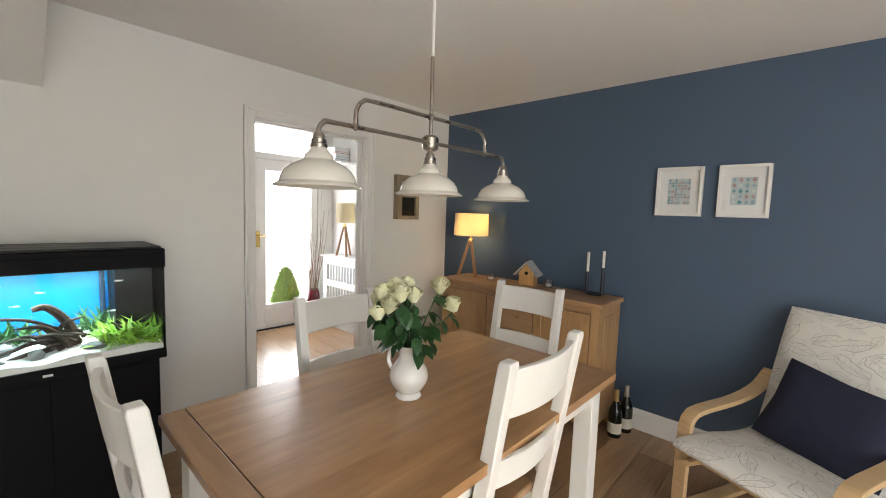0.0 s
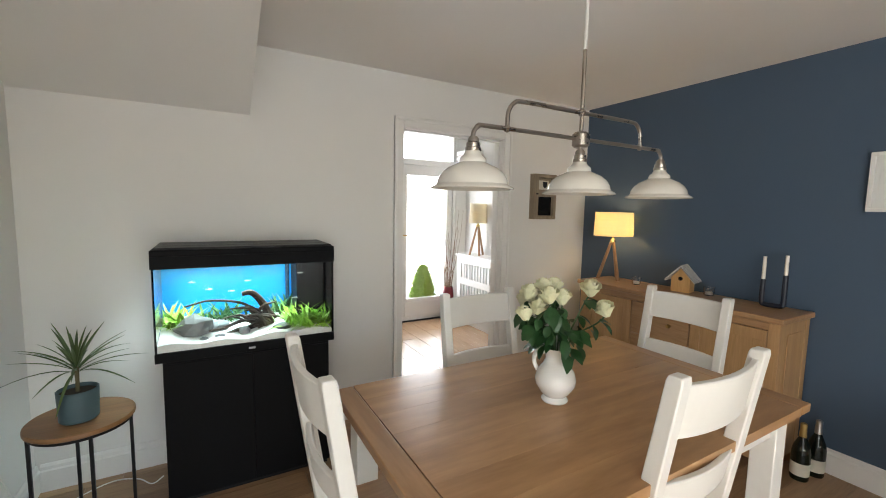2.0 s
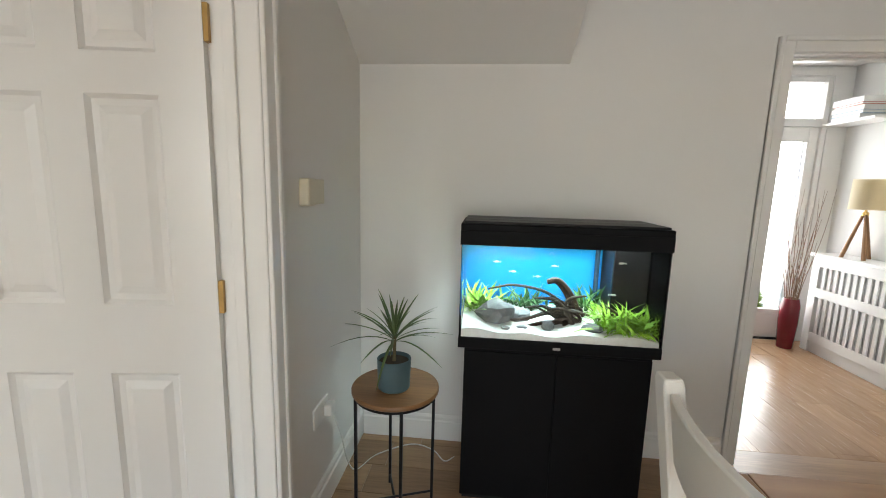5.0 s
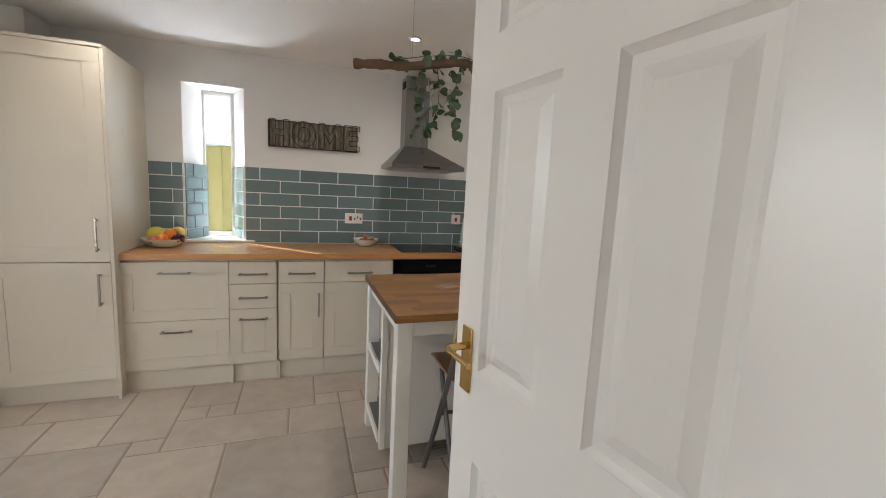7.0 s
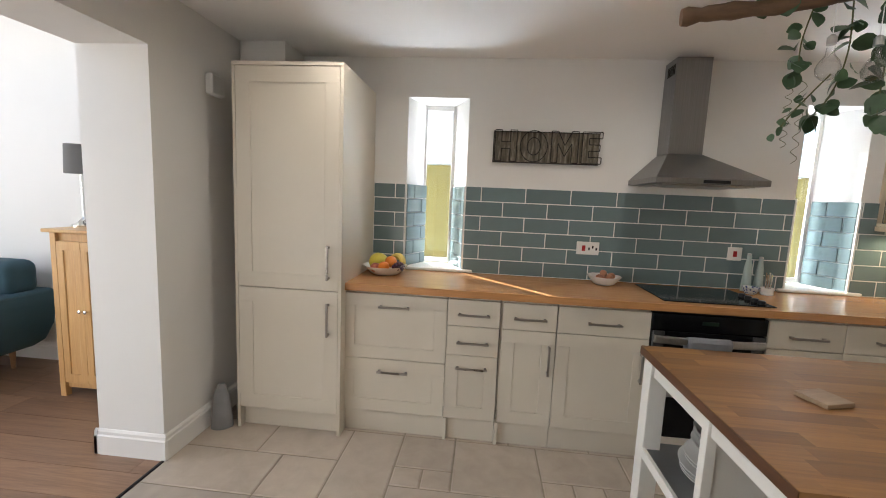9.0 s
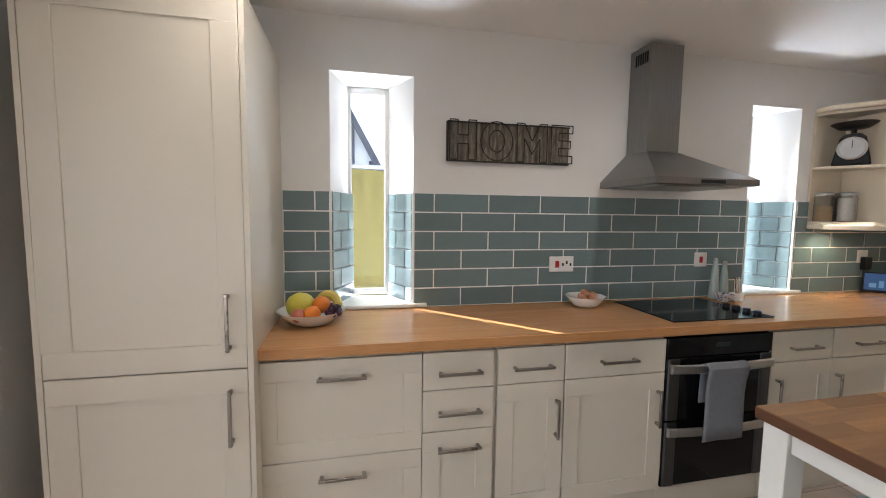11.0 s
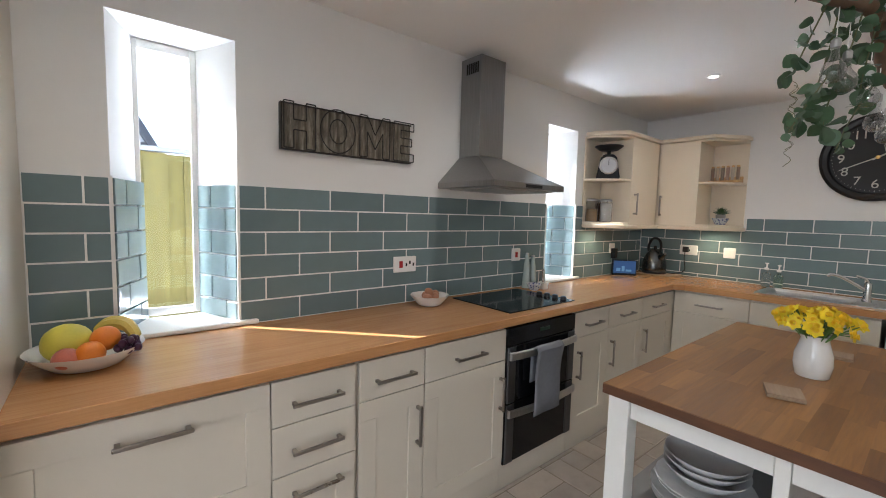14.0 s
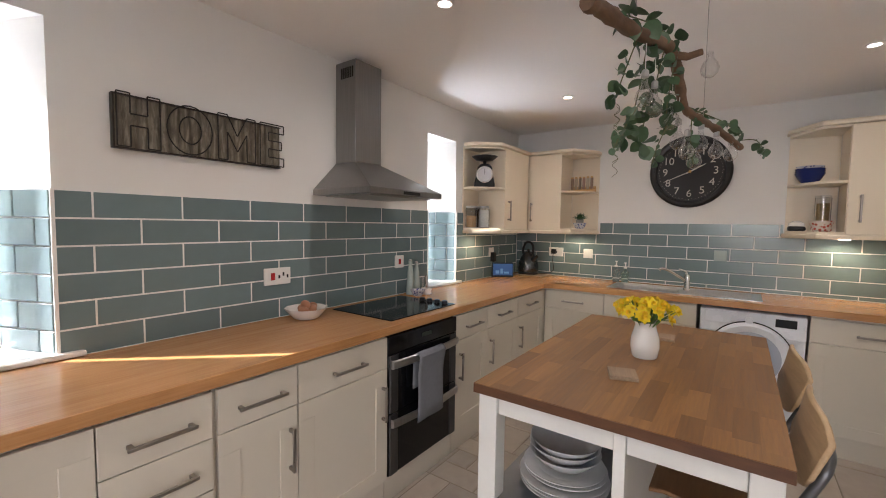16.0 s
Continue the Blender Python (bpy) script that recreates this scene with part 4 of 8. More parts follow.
def dining_chair():
    """Origin on the floor under the seat; the back stands at -y."""
    ob = thing("dining_chair", "white painted ladder-back dining chair with worn edges and a wooden seat", "dining chair", None, "chairs round the dining table")
    def lean(z):
        return -0.20 - max(0.0, z - 0.44) * 0.155
    for s in (-1, 1):
        bm, rings = bmesh.new(), []
        for z, h in ((0.0, 0.023), (0.44, 0.024), (0.75, 0.023), (1.035, 0.021), (1.05, 0.017)):
            y = lean(z) + (0.03 if z == 0 else 0)
            rings.append([bm.verts.new((s * 0.203 + dx * 0.021, y + dy * h, z)) for dx, dy in ((-1, -1), (1, -1), (1, 1), (-1, 1))])
        for p, q in zip(rings, rings[1:]):
            for i in range(4):
                bm.faces.new((p[i], p[(i + 1) % 4], q[(i + 1) % 4], q[i]))
        bm.faces.new(rings[0]), bm.faces.new(rings[-1])
        part("back_post", bm, CHAIRW, ob, "", 0.004)
        part("leg", box(s * 0.20 - 0.021, 0.165, 0, s * 0.20 + 0.021, 0.207, 0.43), CHAIRW, ob, "", 0.003)
        part("side_rail", box(s * 0.203 - 0.012, -0.185, 0.36, s * 0.203 + 0.012, 0.165, 0.425), CHAIRW, ob, "", 0.002)
        part("stretcher", box(s * 0.203 - 0.010, -0.18, 0.16, s * 0.203 + 0.010, 0.165, 0.19), CHAIRW, ob, "", 0.002)
    part("front_rail", box(-0.179, 0.175, 0.36, 0.179, 0.197, 0.425), CHAIRW, ob, "", 0.002)
    part("stretcher", box(-0.193, -0.01, 0.165, 0.193, 0.012, 0.185), CHAIRW, ob, "", 0.002)
    for z0, z1 in ((0.875, 1.022), (0.655, 0.745)):
        bm, rings = bmesh.new(), []
        for i in range(11):
            u = -1 + 2 * i / 10
            dip = 0.030 * (1 - u * u)
            rings.append([bm.verts.new((u * 0.184, lean(z) - dip + d, z)) for z, d in ((z0, 0.010), (z0, -0.010), (z1, -0.010), (z1, 0.010))])
        for p, q in zip(rings, rings[1:]):
            for i in range(4):
                bm.faces.new((p[i], p[(i + 1) % 4], q[(i + 1) % 4], q[i]))
        bm.faces.new(rings[0]), bm.faces.new(rings[-1])
        part("back_rail", bm, CHAIRW, ob, "", 0.004)
    bm = prism([(-0.205, -0.17), (0.205, -0.17), (0.225, 0.215), (-0.225, 0.215)], 2, 0.431, 0.462)
    part("seat", bm, OAK_Y, ob, "brown wooden seat", 0.008)
    return ob


chair = dining_chair()
chair.matrix_basis = pose(-1.075, 0.625, 0, 0, 0, 2) @ Matrix.Scale(0.982, 4)
copy_thing(chair, pose(-1.325, 1.300, 0, 0, 0, -90))
copy_thing(chair, pose(-1.125, 2.035, 0, 0, 0, 181))
copy_thing(chair, pose(-0.735, 1.265, 0, 0, 0, 91) @ Matrix.Scale(1.03, 4))


def pendant():
    ob = thing("pendant_lamp", "three-shade cream enamel pendant lamp on a satin nickel bar", "pendant lamp")
    x, yc = -1.0, 1.315
    ends = (0.838, yc, 1.806)
    cream = plain("cream_enamel", (0.66, 0.635, 0.575), 0.24, vary=0.03, scale=6, relief=0.0, coat=0.4)
    inner = plain("shade_inside", (0.80, 0.78, 0.72), 0.4, relief=0)
    part("ceiling_rose", lathe([(0, 0), (0.06, 0), (0.06, -0.012), (0.045, -0.03), (0, -0.03)], (x, yc, ZD), 28), PLASTIC, ob, "white ceiling rose", 0, True)
    part("flex_tube", tube([(x, yc, 2.03), (x, yc, ZD - 0.02)], 0.0065), PLASTIC, ob, "white upper tube", 0, True)
    part("rod", tube([(x, yc, 1.72), (x, yc, 2.03)], 0.0075, 12), NICKEL, ob, "", 0, True)
    part("hub", lathe([(0, -0.028), (0.022, -0.028), (0.032, -0.02), (0.032, 0.02), (0.022, 0.028), (0, 0.028)], (x, yc, 1.708), 24), NICKEL, ob, "", 0, True)
    part("ball", lathe([(0, -0.016), (0.011, -0.011), (0.016, 0), (0.011, 0.011), (0, 0.016)], (x, yc, 1.806), 16), NICKEL, ob, "", 0, True)
    arch = curve([(x, yc - 0.345, 1.712), (x, yc - 0.342, 1.765), (x, yc - 0.318, 1.797), (x, yc - 0.27, 1.806), (x, yc, 1.806), (x, yc + 0.27, 1.806), (x, yc + 0.318, 1.797), (x, yc + 0.342, 1.765), (x, yc + 0.345, 1.712)], 6)
    part("arch_bar", tube(arch, 0.0075, 10), NICKEL, ob, "", 0, True)
    for y in (yc - 0.345, yc + 0.345):
        part("ball", lathe([(0, -0.013), (0.009, -0.009), (0.013, 0), (0.009, 0.009), (0, 0.013)], (x, y, 1.711), 14), NICKEL, ob, "", 0, True)
    bar = curve([(x, ends[0], 1.655), (x, ends[0], 1.685), (x, ends[0] + 0.02, 1.707), (x, ends[0] + 0.06, 1.711), (x, yc, 1.711), (x, ends[2] - 0.06, 1.711), (x, ends[2] - 0.02, 1.707), (x, ends[2], 1.685), (x, ends[2], 1.655)], 6)
    part("bar", tube(bar, 0.0075, 10), NICKEL, ob, "", 0, True)
    part("drop_rod", tube([(x, yc, 1.655), (x, yc, 1.69)], 0.0075, 10), NICKEL, ob, "", 0, True)
    out = [(0.021, 0.128), (0.024, 0.116), (0.031, 0.104), (0.040, 0.097), (0.0425, 0.090), (0.0425, 0.082), (0.056, 0.075), (0.080, 0.064), (0.099, 0.048), (0.110, 0.030), (0.1135, 0.014), (0.122, 0.008), (0.131, 0.003), (0.133, 0.0)]
    ins = [(r - 0.0025, h - 0.002) for r, h in out[::-1]]
    for y in ends:
        s = part("shade", lathe(out + ins, (x, y, 1.510), 44), cream, ob, "cream enamel barn shade", 0, True)
        part("lamp_holder", lathe([(0, 0.168), (0.012, 0.168), (0.018, 0.160), (0.018, 0.150), (0.023, 0.147), (0.023, 0.135), (0.026, 0.132), (0.026, 0.122), (0, 0.122)], (x, y, 1.505), 20), NICKEL, s, "ribbed nickel lamp holder", 0, True)
        part("bulb", lathe([(0, 0), (0.02, 0.006), (0.03, 0.03), (0.024, 0.06), (0.013, 0.085), (0, 0.085)], (x, y, 1.530), 16), PLASTIC, s, "white bulb", 0, True)
    return ob


pendant()


# ---- dining room: sideboard and what stands on it ----
def sideboard():
    ob = thing("sideboard", "honey oak sideboard with panel doors and drawers", "sideboard")
    x0, x1, y0, y1 = -2.205, -0.855, 2.725, 3.092
    part("top", box(x0 - 0.02, y0 - 0.025, 0.868, x1 + 0.02, y1 + 0.003, 0.90), OAK_X, ob, "", 0.006)
    part("body", box(x0 + 0.002, y0 + 0.02, 0.07, x1 - 0.002, y1, 0.867), OAK_Z, ob)
    for px in (x0, x1 - 0.055):
        for py in (y0, y1 - 0.055):
            part("corner_post", box(px, py, 0, px + 0.055, py + 0.055, 0.867), OAK_Z, ob, "", 0.003)
    part("rail", box(x0 + 0.056, y0 + 0.004, 0.825, x1 - 0.056, y0 + 0.02, 0.867), OAK_X, ob)
    part("rail", box(x0 + 0.056, y0 + 0.004, 0.07, x1 - 0.056, y0 + 0.02, 0.12), OAK_X, ob)
    part("end_panel", box(x1 - 0.001, y0 + 0.09, 0.15, x1 + 0.004, y1 - 0.09, 0.80), OAK_Z, ob, "", 0.003)
    w = (x1 - x0 - 0.11) / 3
    def knob(parent, x, z):
        k = lathe([(0, 0), (0.007, 0), (0.007, 0.012), (0.014, 0.02), (0.012, 0.028), (0, 0.03)], (0, 0, 0), 16)
        bmesh.ops.transform(k, matrix=pose(x, y0 - 0.006, z, 90), verts=k.verts)
        part("knob", k, OLDBRASS, parent, "small brass knob", 0, True)
    for i in range(3):
        a = x0 + 0.055 + i * w
        if i == 1:
            for z0, z1 in ((0.125, 0.355), (0.36, 0.59), (0.595, 0.82)):
                d = part("drawer", box(a + 0.004, y0 - 0.006, z0, a + w - 0.004, y0 + 0.016, z1), OAK_X, ob, "", 0.004)
                knob(d, a + w * 0.3, (z0 + z1) / 2), knob(d, a + w * 0.7, (z0 + z1) / 2)
        else:
            bm, r = bmesh.new(), 0.06
            for q in ((a + 0.004, 0.125, a + w - 0.004, 0.125 + r), (a + 0.004, 0.82 - r, a + w - 0.004, 0.82), (a + 0.004, 0.125 + r, a + 0.004 + r, 0.82 - r), (a + w - 0.004 - r, 0.125 + r, a + w - 0.004, 0.82 - r)):
                box(q[0], y0 - 0.006, q[1], q[2], y0 + 0.016, q[3], bm)
            bmesh.ops.remove_doubles(bm, verts=bm.verts, dist=1e-5)
            d = part("door", bm, OAK_Z, ob, "", 0.003)
            part("panel", box(a + r, y0 + 0.002, 0.18, a + w - r, y0 + 0.012, 0.765), OAK_Z, d)
            knob(d, a + (w - 0.03 if i == 0 else 0.03), 0.5)
    return ob


sideboard()


def tripod_lamp(name, label, m, h=0.52, lit=True, r=0.15, sh=0.19):
    ob = thing(name, label, "table lamp", m)
    leg = wood("tripod_wood" if lit else "hall_tripod_wood", (0.24, 0.115, 0.045), (0.38, 0.20, 0.085), 2, 0.4)
    for k in range(3):
        a = radians(100 + 120 * k)
        part("leg", tube([(0.10 * math.cos(a), 0.10 * math.sin(a), 0.0), (0.012 * math.cos(a), 0.012 * math.sin(a), h * 0.58)], [0.015, 0.011], 8), leg, ob, "", 0, True)
    part("cap", lathe([(0, 0), (0.022, 0), (0.022, 0.02), (0.008, 0.035), (0.008, 0.07), (0, 0.07)], (0, 0, h * 0.57), 16), BRASS, ob, "", 0, True)
    z0 = h - sh + 0.02
    linen, n, l, b = nodes_of(name + "_linen")
    b.inputs["Base Color"].default_value, b.inputs["Roughness"].default_value = (0.75, 0.70, 0.60, 1), 0.9
    f = noise_tex(n, l, coords(n, l, (1, 1, 3)), 240, 2)
    bump(n, l, b, f, 0.3, 0.0006)
    tr, mx = n.new("ShaderNodeBsdfTranslucent"), n.new("ShaderNodeMixShader")
    tr.inputs[0].default_value = (0.86, 0.78, 0.58, 1)
    mx.inputs[0].default_value = 0.62
    l.new(b.outputs[0], mx.inputs[1]), l.new(tr.outputs[0], mx.inputs[2]), l.new(mx.outputs[0], n["Material Output"].inputs[0])
    part("shade", lathe([(r * 1.0, 0), (r * 0.96, sh), (r * 0.96 - 0.002, sh), (r - 0.002, 0)], (0, 0, z0), 40), linen, ob, "cream linen drum shade", 0, True)
    if lit:
        part("bulb", lathe([(0, 0), (0.022, 0.01), (0.03, 0.035), (0.022, 0.06), (0, 0.07)], (0, 0, z0 + 0.05), 16), glow("warm_bulb", (1.0, 0.64, 0.30), 17.0), ob, "glowing warm bulb", 0, True)
    return ob


tripod_lamp("table_lamp", "lit tripod table lamp with a cream drum shade on the sideboard", pose(-2.105, 2.955, 0.90), 0.525)


def birdhouse():
    ob = thing("birdhouse", "small wooden decorative house with a checked roof on the sideboard", "ornament", pose(-1.535, 2.985, 0.9005, 0, 0, 12))
    part("body", prism([(-0.06, 0), (0.06, 0), (0.06, 0.10), (0, 0.17), (-0.06, 0.10)], 1, -0.05, 0.05), PINE, ob, "", 0.003)
    chk, n, l, b = nodes_of("grey_check_roof")
    c = n.new("ShaderNodeTexChecker")
    c.inputs["Scale"].default_value, c.inputs[1].default_value, c.inputs[2].default_value = 90, (0.7, 0.7, 0.68, 1), (0.16, 0.17, 0.19, 1)
    l.new(coords(n, l), c.inputs[0]), l.new(c.outputs[0], b.inputs["Base Color"])
    for s in (-1, 1):
        part("roof", prism([(0, 0.175), (s * 0.092, 0.072), (s * 0.100, 0.079), (0, 0.190)], 1, -0.07, 0.07), chk, ob, "grey and white checked roof", 0.001)
    k = lathe([(0, 0), (0.014, 0), (0.014, 0.003), (0, 0.003)], (0, 0, 0), 16)
    bmesh.ops.transform(k, matrix=pose(0, -0.0502, 0.095, 90), verts=k.verts)
    part("hole", k, DARK, ob)
    return ob


birdhouse()


def candle_holder():
    ob = thing("candle_holder", "dark blue U-shaped candle holder with cream candles on the sideboard", "candle holder", pose(-1.005, 2.985, 0.9005, 0, 0, 8))
    navy = plain("navy_metal", (0.010, 0.014, 0.030), 0.4, vary=0.2)
    part("holder", tube(curve([(-0.052, 0, 0.165), (-0.052, 0, 0.04), (-0.042, 0, 0.016), (0, 0, 0.0135), (0.042, 0, 0.016), (0.052, 0, 0.04), (0.052, 0, 0.20)], 6), 0.0135, 12), navy, ob, "", 0, True)
    wax = plain("cream_wax", (0.78, 0.74, 0.66), 0.5, vary=0.04)
    for x, z0, z1 in ((-0.052, 0.165, 0.30), (0.052, 0.20, 0.315)):
        part("candle", lathe([(0, 0), (0.010, 0), (0.0095, z1 - z0), (0, z1 - z0)], (x, 0, z0), 14), wax, ob, "cream taper candle", 0, True)
        part("wick", tube([(x, 0, z1), (x, 0, z1 + 0.01)], 0.001, 5), BLACKM, ob)
    return ob


candle_holder()
for x, y in ((-1.855, 2.93), (-1.375, 3.02)):
    t = thing("tealight_glass", "small clear glass tealight holder on the sideboard", "candle", pose(x, y, 0.9005), "tealights on the sideboard")
    part("glass", lathe([(0, 0), (0.03, 0), (0.034, 0.055), (0.031, 0.055), (0.028, 0.006), (0, 0.006)], (0, 0, 0), 24), GLASS, t, "", 0, True)
    part("candle", lathe([(0, 0), (0.022, 0), (0.022, 0.018), (0, 0.018)], (0, 0, 0.0065), 18), PLASTIC, t, "white tealight", 0, True)


def bottle(name, label, m, glass, foil, tag):
    ob = thing(name, label, "bottle", m, "bottles on the floor")
    part("body", lathe([(0, 0), (0.040, 0), (0.043, 0.01), (0.043, 0.155), (0.036, 0.19), (0.018, 0.235), (0.0145, 0.27), (0, 0.27)], (0, 0, 0), 28), glass, ob, "", 0, True)
    part("foil", lathe([(0.0150, 0), (0.0185, -0.03), (0.0150, 0.04), (0.0155, 0.062), (0.010, 0.068), (0, 0.068)], (0, 0, 0.25), 20), foil, ob, "metal foil round the neck", 0, True)
    part("label", lathe([(0.0434, 0.03), (0.0434, 0.10)], (0, 0, 0), 28), tag, ob, "pale paper label", 0, True)
    return ob


DG = plain("dark_bottle_glass", (0.006, 0.010, 0.006), 0.06, relief=0)
PAPER = plain("pale_paper", (0.66, 0.62, 0.52), 0.7, vary=0.06)
bottle("wine_bottle", "dark sparkling wine bottle with a gold neck on the floor", pose(-0.772, 2.90, 0), DG, plain("gold_foil", (0.55, 0.40, 0.16), 0.35, 1.0), PAPER)
bottle("wine_bottle", "dark sparkling wine bottle with a silver neck on the floor", pose(-0.745, 3.02, 0), DG, plain("silver_foil", (0.62, 0.62, 0.62), 0.3, 1.0), PAPER)


# ---- flowers ----
def leaf_mesh(w, ln, fold=0.25, tip=0.35, seg=5):
    """A pointed leaf along +x, folded along its rib and bending down."""
    bm, rows = bmesh.new(), []
    for i in range(seg + 1):
        t = i / seg
        half = w * math.sin(math.pi * min(1.0, t * 0.92 + 0.06)) ** 0.8
        z = -tip * ln * t * t
        rows.append([bm.verts.new((t * ln, s * half, z + abs(s) * half * fold)) for s in (-1, 0, 1)])
    for a, b in zip(rows, rows[1:]):
        for k in (0, 1):
            bm.faces.new((a[k], a[k + 1], b[k + 1], b[k]))
    return bm


def leaves_on(spots, w, ln, rng, tip=0.35, vary=0.3):
    """One bmesh of leaves; spots are (place, heading, pitch)."""
    bm = bmesh.new()
    for p, yaw, pitch in spots:
        k = rng.uniform(1 - vary, 1 + vary)
        tmp = leaf_mesh(w * k, ln * k, 0.25, tip, 4)
        bmesh.ops.transform(tmp, matrix=Matrix.Translation(p) @ pose(0, 0, 0, rng.uniform(-25, 25), pitch, yaw), verts=tmp.verts)
        me = bpy.data.meshes.new("tmp")
        tmp.to_mesh(me)
        tmp.free()
        bm.from_mesh(me)
        bpy.data.meshes.remove(me)
    return bm


def rose_bloom(at, r, rng, tilt=(0, 0)):
    bm = bmesh.new()
    layers = ((0.26, 1.62, 3, 0.05), (0.46, 1.56, 4, 0.12), (0.66, 1.45, 5, 0.26), (0.84, 1.22, 6, 0.62))
    for k, (rad, top, n, flare) in enumerate(layers):
        for i in range(n):
            a0 = 2 * math.pi * (i + 0.37 * k) / n
            span = 2 * math.pi / n * 0.72
            rows = []
            for v in range(4):
                t = v / 3
                rr = r * rad * (0.35 + 0.65 * math.sin(t * 1.35)) + r * flare * 0.22 * t * t
                row = []
                for u in range(5):
                    s = -1 + u / 2
                    edge = 1 - 0.22 * s * s * t
                    a = a0 + s * span * (0.55 + 0.45 * t)
                    row.append(bm.verts.new((rr * math.cos(a), rr * math.sin(a), r * top * t * edge - r * flare * 0.15 * (t ** 3))))
                rows.append(row)
            for p, q in zip(rows, rows[1:]):
                for u in range(4):
                    bm.faces.new((p[u], p[u + 1], q[u + 1], q[u]))
    bmesh.ops.transform(bm, matrix=Matrix.Translation(at) @ pose(0, 0, 0, tilt[0], tilt[1], rng.uniform(0, 360)), verts=bm.verts)
    return bm


def rose_vase():
    rng = random.Random(21)
    ob = thing("flower_vase", "white ceramic jug vase with cream roses on the dining table", "vase", pose(-0.925, 1.165, 0.7705))
    out = [(r * 0.86, h * 0.87) for r, h in [(0.052, 0), (0.055, 0.006), (0.048, 0.016), (0.044, 0.022), (0.062, 0.04), (0.080, 0.07), (0.083, 0.095), (0.074, 0.125), (0.052, 0.155), (0.043, 0.175), (0.046, 0.20), (0.058, 0.225)]]
    part("body", lathe([(0, 0.0)] + out + [(r - 0.004, h) for r, h in out[::-1][:8]] + [(0, 0.05)], (0, 0, 0), 40), CERAM, ob, "", 0, True)
    a = radians(215)
    hd = curve([(0.040, 0, 0.172), (0.070, 0, 0.165), (0.078, 0, 0.13), (0.064, 0, 0.10)], 6)
    part("handle", tube([(p.x * math.cos(a), p.x * math.sin(a), p.z) for p in hd], 0.008, 10), CERAM, ob, "", 0, True)
    petal = plain("cream_rose_petal", (0.76, 0.75, 0.50), 0.6, vary=0.16, scale=30, relief=0.05, spread=0.08)
    stem = plain("rose_stem", (0.035, 0.085, 0.025), 0.5, vary=0.2)
    heads = [(-0.115, -0.10, 0.345), (-0.065, -0.125, 0.385), (-0.03, -0.06, 0.40), (-0.09, -0.02, 0.37), (-0.01, -0.12, 0.345), (0.03, -0.08, 0.385), (-0.06, 0.03, 0.40), (-0.045, -0.145, 0.315), (0.02, 0.0, 0.37), (0.085, 0.10, 0.405), (0.155, 0.125, 0.345), (-0.13, -0.06, 0.36)]
    spots = []
    for x, y, z in heads:
        x, y = x * 0.8, y * 0.8
        n = math.hypot(x, y)
        path = curve([(x * 0.12, y * 0.12, 0.16), (x * 0.35, y * 0.35, 0.24), (x * 0.8, y * 0.8, z - 0.05), (x, y, z - 0.012)], 5)
        part("stem", tube(path, 0.0028, 6), stem, ob, "", 0, True)
        part("bloom", rose_bloom((x, y, z - 0.02), rng.uniform(0.034, 0.040), rng, (-y * 170, x * 170)), petal, ob, "cream rose bloom", 0, True, fix=False)
        for k in range(7):
            p = path[rng.randrange(5, len(path) - 3)]
            yaw = math.degrees(math.atan2(p.y, p.x)) + rng.uniform(-85, 85)
            spots.append((p, yaw, rng.uniform(-5, 50)))
    for k in range(26):
        yaw = rng.uniform(0, 360)
        rr = rng.uniform(0.03, 0.075)
        spots.append((Vector((rr * math.cos(radians(yaw)), rr * math.sin(radians(yaw)), rng.uniform(0.195, 0.29))), yaw, rng.uniform(-5, 60)))
    part("foliage", leaves_on(spots, 0.020, 0.058, rng), LEAFD, ob, "dark green rose leaves", 0, True, fix=False)["kind"] = "stuff"
    return ob


rose_vase()


# ---- pictures and wall things ----
def picture(x0, x1, z0, z1, cell, seed):
    ob = thing("framed_picture", "white framed print with a wide mount and blue-green pattern", "picture", None, "pictures on the blue wall")
    y = YB - 0.001
    for q in ((x0, z0, x1, z0 + 0.018), (x0, z1 - 0.018, x1, z1), (x0, z0 + 0.018, x0 + 0.018, z1 - 0.018), (x1 - 0.018, z0 + 0.018, x1, z1 - 0.018)):
        part("frame_bar", box(q[0], y - 0.030, q[1], q[2], y, q[3]), GLOSS, ob, "", 0.002)
    part("mount", box(x0 + 0.018, y - 0.012, z0 + 0.018, x1 - 0.018, y - 0.008, z1 - 0.018), PAPERW, ob, "white card mount")
    cx, cz, w, h = (x0 + x1) / 2, (z0 + z1) / 2, 0.062, 0.080
    part("print", box(cx - w, y - 0.0135, cz - h, cx + w, y - 0.0125, cz + h), PRINTA, ob, "patterned print")
    rng = random.Random(seed)
    cols = PRINTS
    n, m = cell
    for i in range(n):
        for j in range(m):
            px, pz = cx - w + (i + 0.5) * 2 * w / n, cz - h + (j + 0.5) * 2 * h / m
            r = w / n * (0.85 if (i + j) % 2 else 0.62)
            if n < 6:
                pts = [(px, pz - r * 1.15), (px + r * 0.9, pz), (px, pz + r * 1.15), (px - r * 0.9, pz)]
            else:
                pts = [(px + r * math.cos(a), pz + r * math.sin(a)) for a in [k * math.pi / 3 for k in range(6)]]
            part("motif", prism(pts, 1, y - 0.0150, y - 0.0136), rng.choice(cols), ob)
    part("glazing", box(x0 + 0.018, y - 0.019, z0 + 0.018, x1 - 0.018, y - 0.017, z1 - 0.018), GLASS, ob).visible_shadow = False
    return ob


